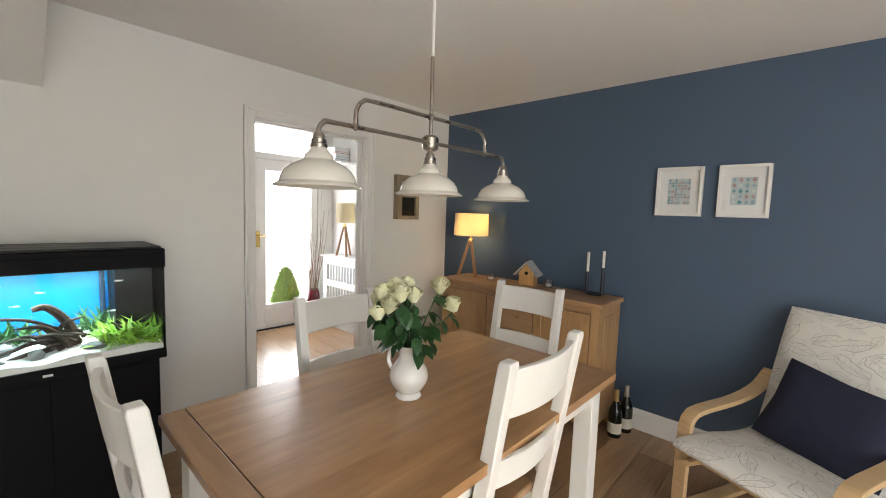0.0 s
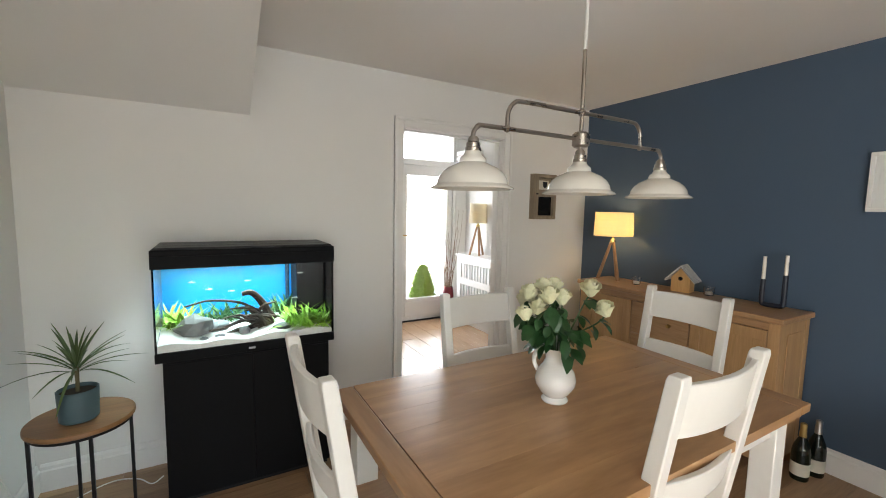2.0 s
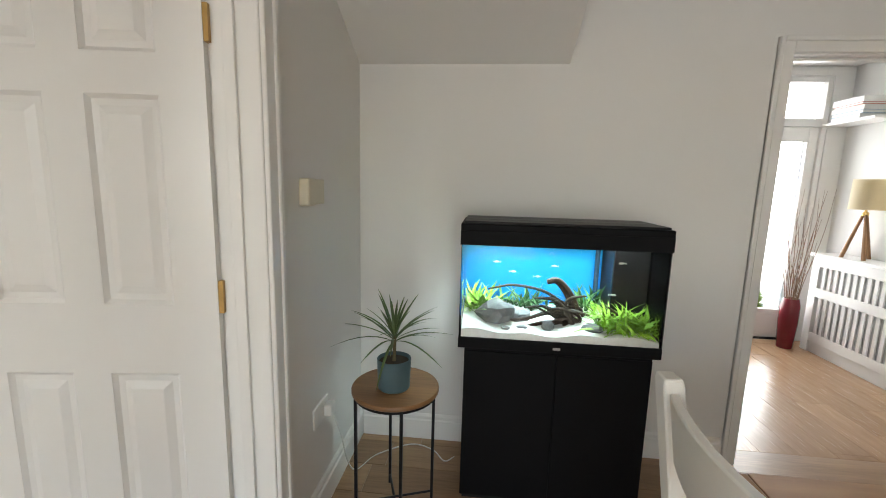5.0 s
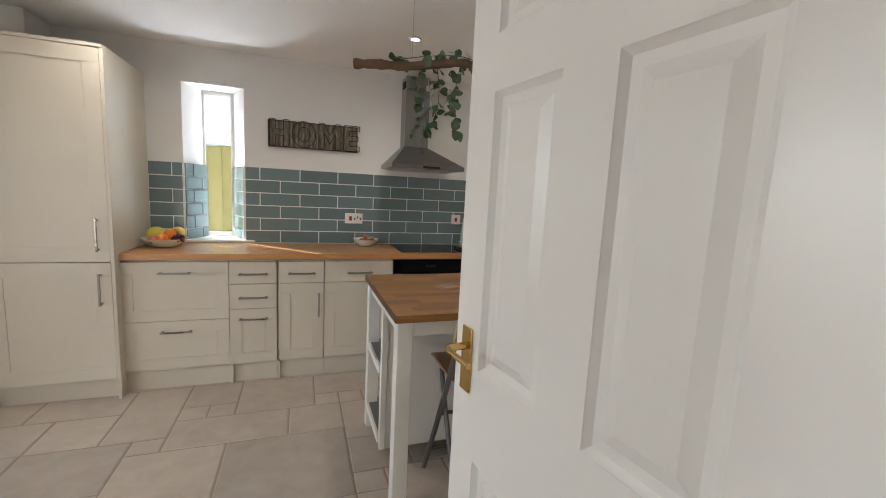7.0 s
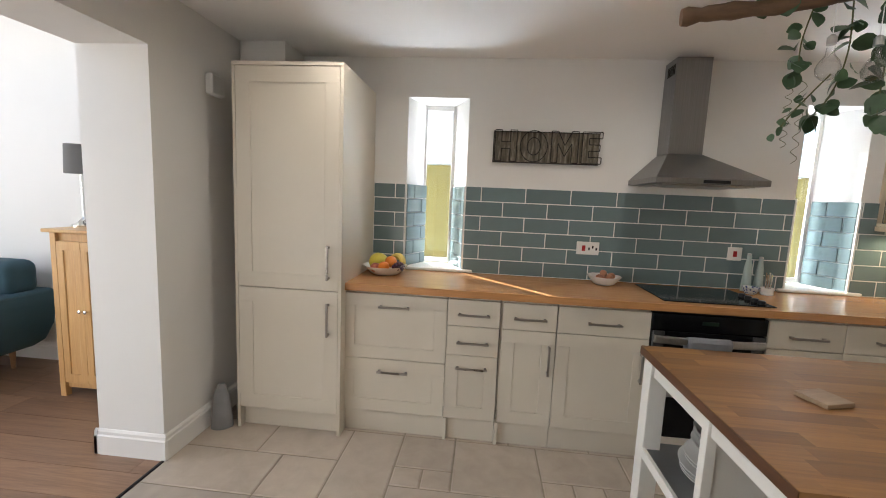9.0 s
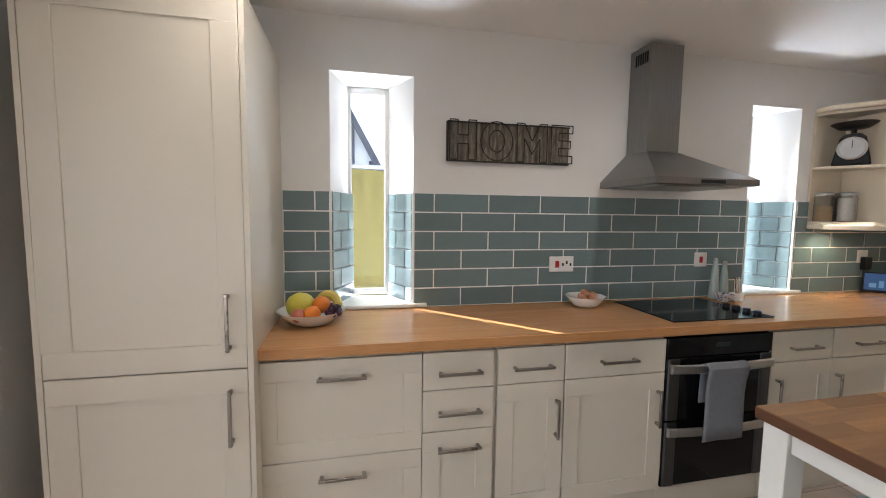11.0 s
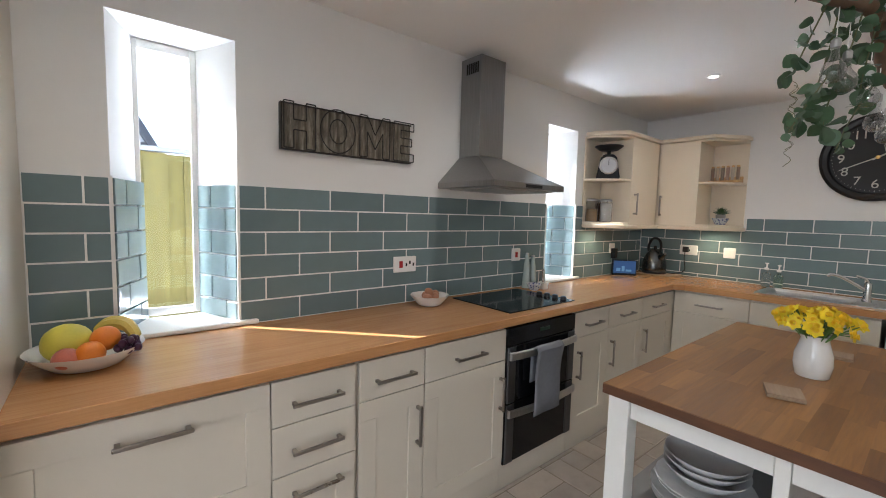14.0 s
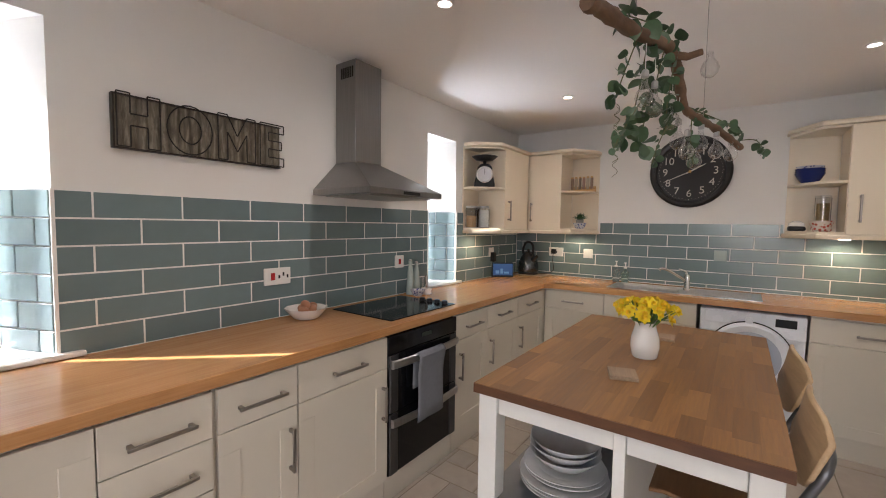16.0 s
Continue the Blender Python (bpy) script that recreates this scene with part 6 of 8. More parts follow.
    l.new(base, b.inputs["Base Color"])
    b.inputs["Roughness"].default_value = 0.95
    bump(n, l, b, noise_tex(n, l, v, 420, 2), 0.4, 0.0006)
    def pad(path, half, thick, name, label):
        c = curve(path, 6)
        bm, rows = bmesh.new(), []
        N = len(c)
        for i, p in enumerate(c):
            d = (c[min(i + 1, N - 1)] - c[max(i - 1, 0)]).normalized()
            nx, nz = -d.y, d.x
            e = min(1.0, 2.5 * min(i, N - 1 - i) / N + 0.25)
            ring = []
            for k in range(20):
                a = 2 * math.pi * k / 20
                ca, sa = math.cos(a), math.sin(a)
                x = half * math.copysign(abs(ca) ** 0.28, ca)
                h = thick * e * math.copysign(abs(sa) ** 0.6, sa) * (0.75 + 0.25 * (1 - (x / half) ** 2))
                ring.append(bm.verts.new((x, p.x + nx * h, p.y + nz * h)))
            rows.append(ring)
        for p, q in zip(rows, rows[1:]):
            for k in range(20):
                bm.faces.new((p[k], p[(k + 1) % 20], q[(k + 1) % 20], q[k]))
        bm.faces.new(rows[0]), bm.faces.new(rows[-1])
        return part(name, bm, fab, ob, label, 0, True)
    pad([(-0.405, 0.385), (-0.375, 0.405), (-0.20, 0.395), (0.02, 0.365), (0.17, 0.370), (0.215, 0.41)], 0.282, 0.046, "seat_cushion", "cream cushion with grey leaf print")
    pad([(0.20, 0.40), (0.26, 0.55), (0.335, 0.80), (0.385, 0.95), (0.40, 1.01)], 0.272, 0.046, "back_cushion", "cream cushion with grey leaf print")
    return ob


armchair()


def throw_cushion():
    bm, n = bmesh.new(), 14
    for side in (1, -1):
        grid = []
        for i in range(n + 1):
            row = []
            for j in range(n + 1):
                u, v = -1 + 2 * i / n, -1 + 2 * j / n
                puff = ((1 - u ** 4) * (1 - v ** 4)) ** 0.6
                pinch = 1 - 0.06 * (1 - abs(u)) - 0.06 * (1 - abs(v))
                row.append(bm.verts.new((0.235 * u * pinch, side * 0.072 * puff, 0.20 * v * pinch)))
            grid.append(row)
        for i in range(n):
            for j in range(n):
                bm.faces.new((grid[i][j], grid[i + 1][j], grid[i + 1][j + 1], grid[i][j + 1]))
    bmesh.ops.remove_doubles(bm, verts=bm.verts, dist=1e-4)
    ob = part("cushion", bm, plain("navy_cotton", (0.010, 0.013, 0.035), 0.95, vary=0.15, scale=20, grain=500, relief=0.4), None, "", 0, True)
    ob.matrix_basis = pose(0.127, 2.54, 0, 0, 0, -25) @ pose(0.055, 0.12, 0.575, -24, 9, 0)
    return tagged(ob, "navy blue cushion on the armchair", "cushion")


throw_cushion()


# ---- the hall ----
setting("wall_hall_north", slab(1, 3.12, 3.24, -4.70, XW - T, 0, 2.6), WALL, "white hall wall", "wall")
setting("wall_hall_south", slab(1, 0.40, 0.50, -4.70, XW - T, 0, 2.6), WALL, "white hall wall", "wall")
setting("wall_hall_west", slab(0, -4.69, -4.57, 0.50, 3.12, 0, 2.6, [(1.98, 2.96, 0, 2.42)]), WALL, "white hall wall with the front door", "wall")
setting("ceiling_hall", box(-4.57, 0.50, 2.50, XW - T, 3.12, 2.6), CEIL, "white hall ceiling", "ceiling")
setting("doorstep", box(-6.2, 1.2, -0.16, -4.70, 3.6, 0.0), plain("pale_step", (0.62, 0.60, 0.56), 0.85, vary=0.1), "pale stone doorstep", "step")
setting("backdrop", box(-9.05, -3.5, -0.2, -9.0, 7.5, 5.5), glow("bright_daylight_outside", (1.0, 1.0, 1.0), 0.5), "bright hazy daylight outside", "backdrop")


def front_door():
    ob = tagged(new("door_2"), "white glazed front door with a transom above", "door", "", "structure")
    x0, x1 = -4.66, -4.60
    for a, b, c, d in ((1.98, 0, 2.03, 2.42), (2.92, 0, 2.96, 2.42), (2.03, 2.37, 2.92, 2.42), (2.03, 1.99, 2.92, 2.06)):
        part("frame_bar", box(x0 - 0.01, a, b, x1 + 0.02, c, d), GLOSS, ob, "", 0.003)
    bm = bmesh.new()
    for a, b, c, d in ((2.032, 0.01, 2.265, 1.988), (2.84, 0.01, 2.918, 1.988), (2.265, 0.01, 2.84, 0.29), (2.265, 1.86, 2.84, 1.988)):
        box(x0, a, b, x1, c, d, bm)
    bmesh.ops.remove_doubles(bm, verts=bm.verts, dist=1e-5)
    part("leaf", bm, GLOSS, ob, "", 0.004)
    part("pane", box(x0 + 0.025, 2.265, 0.29, x0 + 0.031, 2.84, 1.86), GLASS, ob).visible_shadow = False
    part("pane", box(x0 + 0.025, 2.03, 2.06, x0 + 0.031, 2.92, 2.37), GLASS, ob).visible_shadow = False
    part("kick_panel", box(x1, 2.24, 0.06, x1 + 0.008, 2.81, 0.25), GLOSS, ob, "", 0.004)
    pl = part("lock_plate", box(x1, 2.145, 0.98, x1 + 0.006, 2.195, 1.16), BRASS, ob, "brass lever plate", 0.002)
    part("lever", tube(curve([(x1 + 0.004, 2.17, 1.11), (x1 + 0.05, 2.17, 1.11), (x1 + 0.055, 2.19, 1.11), (x1 + 0.05, 2.26, 1.105)], 5), 0.008, 8), BRASS, pl, "", 0, True)
    part("threshold", box(x0 - 0.01, 2.03, 0, x1 + 0.03, 2.92, 0.009), BLACKM, ob)
    return ob


front_door()
top_mat = plain("golden_conifer", (0.28, 0.40, 0.045), 0.6, vary=0.4, scale=40)
tp = thing("topiary", "small golden-green conifer in a pot outside the glass door", "plant", pose(-5.0, 2.70, 0.0))
part("pot", lathe([(0, 0), (0.11, 0), (0.15, 0.17), (0.145, 0.19), (0.13, 0.17), (0, 0.16)], (0, 0, 0), 24), plain("grey_planter", (0.20, 0.21, 0.21), 0.7), tp, "", 0, True)
_r = random.Random(2)
_spots = []
for _i in range(2600):
    _z = _r.random() ** 1.2
    _rad = 0.16 * (1 - _z) ** 0.55 * (0.82 + 0.3 * _r.random())
    _a = _r.uniform(0, 360)
    _spots.append((Vector((_rad * math.cos(radians(_a)), _rad * math.sin(radians(_a)), 0.17 + 0.46 * _z)), _a, -_r.uniform(20, 75)))
part("crown", leaves_on(_spots, 0.009, 0.050, _r, 0.1), top_mat, tp, "golden-green crown", 0, True, fix=False)["kind"] = "stuff"

rc = thing("radiator_cover", "white slatted radiator cover in the hall", "radiator cover")
part("top", box(-4.42, 2.865, 0.855, -3.28, 3.118, 0.88), GLOSS, rc, "", 0.004)
part("plinth", box(-4.39, 2.905, 0.0, -3.31, 2.925, 0.10), GLOSS, rc, "", 0.003)
for a, b in ((-4.39, -4.31), (-3.39, -3.31)):
    part("side_panel", box(a, 2.89, 0.0, b, 3.11, 0.855), GLOSS, rc, "", 0.003)
for z0, z1 in ((0.10, 0.18), (0.50, 0.58), (0.77, 0.855)):
    part("rail", box(-4.31, 2.89, z0, -3.39, 2.905, z1), GLOSS, rc, "", 0.002)
# Grey sheet whose colour imitates the shade in the slots between the slats.
part("back", box(-4.31, 2.95, 0.1, -3.39, 2.96, 0.854), plain("slot_shade_grey", (0.50, 0.50, 0.48), 0.8), rc)
for i in range(15):
    x = -4.27 + i * 0.06
    part("slat", box(x, 2.893, 0.58, x + 0.03, 2.903, 0.77), GLOSS, rc)
    part("slat", box(x, 2.893, 0.18, x + 0.03, 2.903, 0.50), GLOSS, rc)
tripod_lamp("tripod_table_lamp", "unlit tripod lamp with a pale shade on the radiator cover", pose(-4.10, 3.0, 0.88), 0.62, False, 0.11, 0.24)

tv = thing("floor_vase", "tall dark red floor vase with dry twigs", "vase", pose(-4.37, 2.745, 0))
part("body", lathe([(0, 0), (0.055, 0), (0.06, 0.01), (0.075, 0.25), (0.072, 0.40), (0.06, 0.46), (0.054, 0.46), (0.06, 0.40), (0, 0.05)], (0, 0, 0), 28), plain("dark_red_glaze", (0.17, 0.012, 0.022), 0.2, vary=0.15), tv, "", 0, True)
_tw = plain("dry_twig", (0.22, 0.13, 0.075), 0.8, vary=0.3)
for i in range(26):
    a, s = _r.uniform(0, 360), _r.uniform(0.05, 0.20)
    h = _r.uniform(0.95, 1.45)
    dx, dy = s * math.cos(radians(a)), s * math.sin(radians(a))
    pts = curve([(dx * 0.1, dy * 0.1, 0.2), (dx * 0.35 + _r.uniform(-.02, .02), dy * 0.35, 0.6), (dx * 0.7 + _r.uniform(-.03, .03), dy * 0.7 + _r.uniform(-.03, .03), 0.95 * h / 1.3), (dx, min(dy, 0.15), h)], 4)
    part("twig", tube(pts, [0.0035 - 0.0025 * k / (len(pts) - 1) for k in range(len(pts))], 5), _tw, tv)
sh = thing("wall_shelf", "small white wall shelf in the hall", "shelf")
part("board", box(-4.55, 2.90, 1.985, -4.05, 3.119, 2.005), GLOSS, sh, "", 0.002)
for i, (c, h) in enumerate((((0.55, 0.57, 0.60), 0.035), ((0.30, 0.40, 0.50), 0.028), ((0.62, 0.60, 0.56), 0.04), ((0.50, 0.16, 0.12), 0.018), ((0.66, 0.66, 0.64), 0.05))):
    z = 2.0055 + sum((0.035, 0.028, 0.04, 0.018, 0.05)[:i]) + 0.0005 * i
    bk = thing("book", "flat-lying book in a pile on the hall shelf", "book", pose(-4.33 + 0.01 * (i % 2), 3.005, z, 0, 0, 3 * (i % 3) - 3), "books on the hall shelf")
    cov = plain("book_cover_%s" % "abcde"[i], c, 0.5, vary=0.08)
    part("cover", box(-0.15, -0.10, 0, 0.15, 0.10, 0.003), cov, bk), part("cover", box(-0.15, -0.10, h - 0.003, 0.15, 0.10, h), cov, bk)
    part("pages", box(-0.147, -0.097, 0.0032, 0.147, 0.097, h - 0.0032), PAPERW, bk)
    part("spine", box(-0.15, 0.0975, 0.0032, 0.15, 0.10, h - 0.0032), cov, bk)


# ---- kitchen windows and what lies outside ----
def niche_window(name, x0, x1, bar):
    ob = tagged(new(name), "narrow white window at the back of a splayed niche", "window", "", "structure")
    a, b = x0 + 0.105, x1 - 0.085
    y0, y1 = YN - 0.268, YN - 0.250
    for q in ((a, 0.95, a + 0.026, 2.12), (b - bar, 0.95, b, 2.12), (a + 0.026, 0.95, b - bar, 0.985), (a + 0.026, 2.085, b - bar, 2.12)):
        part("window_frame", box(q[0], y0, q[1], q[2], y1, q[3]), PLASTIC, ob, "", 0.003)
    part("pane", box(a + 0.026, y0 + 0.006, 0.985, b - bar, y0 + 0.010, 2.085), GLASS, ob).visible_shadow = False
    return ob


niche_window("window_1", *N1, 0.018)
niche_window("window_2", *N2, 0.010)
for x0, x1 in (N1, N2):
    poly = [(x0 + 0.10, YN - 0.24), (x0, YN), (x0 - 0.07, YN + 0.012), (x0 - 0.075, YN + 0.034), (x1 + 0.05, YN + 0.034), (x1 + 0.045, YN + 0.012), (x1, YN), (x1 - 0.10, YN - 0.24)]
    sill = thing("window_sill", "white window sill with a rounded wooden nosing", "window sill")
    part("board", prism(poly, 2, ZT + 0.001, ZT + 0.022), GLOSS, sill, "", 0.006)


def fence():
    ob = thing("fence", "yellow-green timber board fence outside the kitchen windows", "fence")
    x, i, rng = -6.2, 0, random.Random(9)
    while x < 2.4:
        o = 0.012 if i % 2 else 0.0
        part("board", box(x, -5.47 - o, -0.16, x + 0.118, -5.452 - o, 1.76 + rng.uniform(-0.006, 0.006)), FENCE, ob)
        x += 0.104
        i += 1
    for z in (0.3, 1.2):
        part("rail", box(-6.2, -5.56, z, 2.4, -5.485, z + 0.07), FENCE, ob)
    part("capping", box(-6.2, -5.51, 1.767, 2.4, -5.44, 1.795), plain("grey_capping", (0.24, 0.26, 0.28), 0.7), ob, "grey fence capping")
    return ob


fence()


# Unseen posts, added to keep the sun off most of each niche reveal.
def garden_post(x):
    ob = thing("garden_post", "unseen slim post added to block part of the sun", "post", pose(x, -5.60, -0.16), "timber posts behind the fence")
    part("shaft", box(-0.0225, -0.0225, 0, 0.0225, 0.0225, 3.44), FENCE, ob, "", 0.003)
    part("cap", prism([(-0.026, 3.4405), (0.026, 3.4405), (0.0, 3.47)], 1, -0.026, 0.026), FENCE, ob)


garden_post(0.490)
garden_post(-2.030)


def neighbour():
    """A gable end with a steep verge, seen through the first window."""
    ob = thing("neighbour_house", "pale neighbouring house with a steep dark slate roof", "house", pose(-0.86, -9.4, 0))
    wallm = plain("pale_render", (0.72, 0.74, 0.76), 0.9, vary=0.06, relief=0.2)
    part("wall", prism([(0.0, -0.16), (2.6, -0.16), (2.6, 2.2), (1.3, 4.6), (0.0, 2.2)], 1, -5.0, 0.0), wallm, ob)
    slate = plain("dark_slates", (0.08, 0.085, 0.10), 0.7, vary=0.2)
    part("roof", prism([(-0.09, 2.1), (0.02, 2.1), (1.3, 4.48), (1.3, 4.64)], 1, -5.2, 0.16), slate, ob)
    part("roof", prism([(2.74, 2.1), (2.58, 2.1), (1.302, 4.48), (1.302, 4.64)], 1, -5.2, 0.16), slate, ob)
    part("downpipe", box(0.10, 0.001, -0.16, 0.18, 0.08, 2.3), slate, ob)
    part("downpipe", box(0.42, 0.001, -0.16, 0.47, 0.05, 2.9), slate, ob)
    return ob


neighbour()


# ---- ceiling spots and under-cabinet lights ----
for sx in (-0.19, -1.84, -3.41):
    for sy in (-3.42, -1.82):
        sp = thing("ceiling_spot", "small recessed ceiling downlight, switched on", "ceiling light", pose(sx, sy, ZK), "ceiling downlights")
        part("rim", lathe([(0.030, -0.001), (0.044, -0.001), (0.044, -0.005), (0.030, -0.008)], (0, 0, 0), 28), PLASTIC, sp, "", 0, True)
        part("lens", lathe([(0, -0.003), (0.030, -0.003)], (0, 0, 0), 20), glow("spot_lens", (1.0, 0.93, 0.86), 3.0), sp, "glowing lens")
        L = new("spot_lamp", bpy.data.lights.new("spot_lamp", "SPOT"))
        L.data.energy, L.data.color, L.data.spot_size, L.data.spot_blend, L.data.shadow_soft_size = SPOT_W, (1.0, 0.91, 0.79), radians(165), 1.0, 0.03
        L.location = (sx, sy, ZK - 0.02)
for lx, ly in ((-3.45, -4.16), (-4.28, -3.62), (-4.28, -1.75), (-4.28, -1.2)):
    uc = thing("cabinet_light", "small light under a wall cabinet", "light", pose(lx, ly, 1.3625), "lights under the wall cabinets")
    part("disc", lathe([(0, 0), (0.03, 0), (0.03, -0.006), (0, -0.006)], (0, 0, 0), 20), glow("under_cabinet_lens", (1.0, 0.90, 0.70), 4.0), uc)
    L = new("cabinet_lamp", bpy.data.lights.new("cabinet_lamp", "SPOT"))
    L.data.energy, L.data.color, L.data.spot_size, L.data.spot_blend, L.data.shadow_soft_size = 1.5, (1.0, 0.85, 0.55), radians(172), 0.7, 0.03
    L.location = (lx, ly, 1.35)


# ---- on the window wall ----
def home_sign():
    ob = thing("wall_sign", "dark weathered corrugated metal sign with wire letters reading HOME", "sign")
    x0, x1, z0, z1, y = -1.592, -0.893, 1.702, 1.909, YN + 0.001
    zinc, n, l, b = nodes_of("weathered_zinc")
    v = coords(n, l, (9, 9, 1.6))
    f = noise_tex(n, l, v, 6, 5, 0.65, 0.5)
    l.new(ramp(n, l, f, [(0.3, (0.085, 0.070, 0.050)), (0.5, (0.165, 0.142, 0.105)), (0.68, (0.33, 0.295, 0.235))]), b.inputs["Base Color"])
    b.inputs["Roughness"].default_value, b.inputs["Metallic"].default_value = 0.6, 0.35
    bump(n, l, b, f, 0.5, 0.002)
    bm, N = bmesh.new(), 144
    w = x1 - x0
    top = [bm.verts.new((x0 + w * i / N, y + 0.018 + 0.0038 * math.sin(2 * math.pi * 18 * i / N), z1)) for i in range(N + 1)]
    low = [bm.verts.new((v2.co.x, v2.co.y, z0)) for v2 in top]
    for i in range(N):
        bm.faces.new((top[i], top[i + 1], low[i + 1], low[i]))
    part("corrugated_sheet", bm, zinc, ob, "", 0, True)
    part("backing", box(x0, y, z0, x1, y + 0.012, z1), BLACKM, ob)
    rim = plain("dark_rim", (0.03, 0.025, 0.02), 0.7, 0.3)
    for q in ((x0, z0, x1, z0 + 0.005), (x0, z1 - 0.005, x1, z1), (x1 - 0.006, z0 + 0.005, x1, z1 - 0.005)):
        part("rim_bar", box(q[0], y + 0.0122, q[1], q[2], y + 0.030, q[3]), rim, ob)
    wire = plain("black_wire", (0.012, 0.010, 0.008), 0.6, 0.2)
    h = z1 - z0
    def poly(pts, left, width):
        """Letter outline: u runs to the reader's right, from 0 to 1."""
        p = [Vector((left - u * width, y + 0.034, z0 + 0.008 + v2 * (h - 0.002))) for u, v2 in pts]
        path = []
        for a, c in zip(p, p[1:] + p[:1]):
            path += [a.lerp(c, 0.02), a.lerp(c, 0.5), a.lerp(c, 0.98)]
        part("wire_letter", tube(path + path[:1], 0.0029, 6), wire, ob, "black wire letter", 0, True)
    H = [(0, 0), (0.3, 0), (0.3, 0.4), (0.7, 0.4), (0.7, 0), (1, 0), (1, 1), (0.7, 1), (0.7, 0.62), (0.3, 0.62), (0.3, 1), (0, 1)]
    M = [(0, 0), (0.24, 0), (0.24, 0.62), (0.5, 0.2), (0.76, 0.62), (0.76, 0), (1, 0), (1, 1), (0.76, 1), (0.5, 0.55), (0.24, 1), (0, 1)]
    E = [(0, 0), (1, 0), (1, 0.2), (0.35, 0.2), (0.35, 0.4), (0.9, 0.4), (0.9, 0.6), (0.35, 0.6), (0.35, 0.8), (1, 0.8), (1, 1), (0, 1)]
    O = [(0.5 + 0.5 * math.cos(t * math.pi / 12), 0.5 + 0.5 * math.sin(t * math.pi / 12)) for t in range(24)]
    o = [(0.5 + 0.24 * math.cos(t * math.pi / 12), 0.5 + 0.28 * math.sin(t * math.pi / 12)) for t in range(24)]
    poly(H, x1 - 0.012, 0.145), poly(O, x1 - 0.18, 0.18), poly(o, x1 - 0.18, 0.18), poly(M, x1 - 0.385, 0.175), poly(E, x1 - 0.585, 0.128)
    return ob


home_sign()


def wall_plate(name, label, m, w, h, cat="socket", red=0, holes=0):
    """A plate in its own axes: face towards -y."""
    ob = thing(name, label, cat, m)
    part("plate", box(-w / 2, -0.009, -h / 2, w / 2, 0, h / 2), SAGE if name == "wall_plate" else PLASTIC, ob, "", 0.003)
    redm = plain("red_rocker", (0.42, 0.012, 0.016), 0.3)
    for i in range(red):
        part("rocker", box(-w / 2 + 0.035 if w > 0.1 else -0.012, -0.0125, -0.019, -w / 2 + 0.058 if w > 0.1 else 0.012, -0.0092, 0.019), redm, ob, "red rocker switch", 0.002)
    for i in range(holes):
        x = w * (0.02 + 0.16 * (i % 3))
        part("pin_hole", box(x, -0.0098, -0.012 + 0.012 * (i % 2), x + 0.010, -0.0091, 0.006 + 0.012 * (i % 2)), BLACKM, ob)
    return ob


S = 180
SAGE = plain("pale_sage_plastic", (0.30, 0.36, 0.34), 0.35, vary=0.04)
wall_plate("cooker_socket", "white cooker switch with a red rocker and socket on the tiles", pose(-1.575, YN + 0.0115, 1.145, 0, 0, S), 0.150, 0.088, "socket", 1, 3)
wall_plate("wall_switch", "white switch with a red rocker on the tiles", pose(-2.52, YN + 0.0115, 1.16, 0, 0, S), 0.088, 0.088, "switch", 1)
wall_plate("wall_socket", "white socket with a black plug on the tiles", pose(-3.846, YN + 0.0115, 1.165, 0, 0, S), 0.088, 0.088, "socket")
wall_plate("wall_socket", "white double socket with a black plug on the tiles", pose(XC + 0.0115, -3.845, 1.165, 0, 0, 90), 0.148, 0.088, "socket", 0, 1)
wall_plate("wall_switch", "white blank switch plate on the tiles", pose(XC + 0.0115, -3.525, 1.163, 0, 0, 90), 0.088, 0.088, "switch")
wall_plate("wall_plate", "pale green blank plate on the tiles", pose(XC + 0.0115, -2.46, 1.20, 0, 0, 90), 0.088, 0.088, "switch")
pg = thing("plug_adapter", "black plug adapter in the corner socket", "plug")
part("case", box(-3.872, YN + 0.021, 1.075, -3.82, YN + 0.062, 1.165), BLACKM, pg, "", 0.006)
pk = thing("kettle_plug", "black kettle plug with its cable", "plug")
part("case", box(XC + 0.021, -3.885, 1.145, XC + 0.055, -3.838, 1.195), BLACKM, pk, "", 0.006)
part("cable", tube(curve([(XC + 0.05, -3.862, 1.15), (XC + 0.075, -3.855, 1.08), (XC + 0.07, -3.85, 0.98), (XC + 0.10, -3.92, 0.945), (XC + 0.13, -4.0, 0.945)], 6), 0.004, 7), BLACKM, pk, "", 0, True)


# ---- on the worktop ----
def ball(mat, r, at, squash=1.0, seed=0, lumps=0.04):
    bm = bmesh.new()
    bmesh.ops.create_icosphere(bm, subdivisions=3, radius=r)
    for v in bm.verts:
        v.co *= 1 + lumps * noise.noise(v.co * (1.4 / r) + Vector((seed * 3.1, 0, 0)))
        v.co.z *= squash
        v.co += Vector(at)
    return bm


def bowl(parent, r, h, mat, wall=0.004, wavy=0.0, foot=0.5):
    out = [(0, 0.0), (r * foot, 0), (r * (foot + 0.12), h * 0.12), (r * 0.8, h * 0.5), (r * 0.94, h * 0.82), (r, h)]
    ins = [(r - wall, h - 0.001), (r * 0.92 - wall, h * 0.82), (r * 0.78 - wall, h * 0.5), (r * foot, h * 0.16), (0, h * 0.14)]
    bm = lathe(out + ins, (0, 0, 0), 48)
    if wavy:
        for v in bm.verts:
            k = (v.co.z / h) ** 3
            a = math.atan2(v.co.y, v.co.x)
            v.co.x *= 1 + wavy * k * math.sin(10 * a)
            v.co.y *= 1 + wavy * k * math.sin(10 * a)
    return part("bowl", bm, mat, parent, "", 0, True)


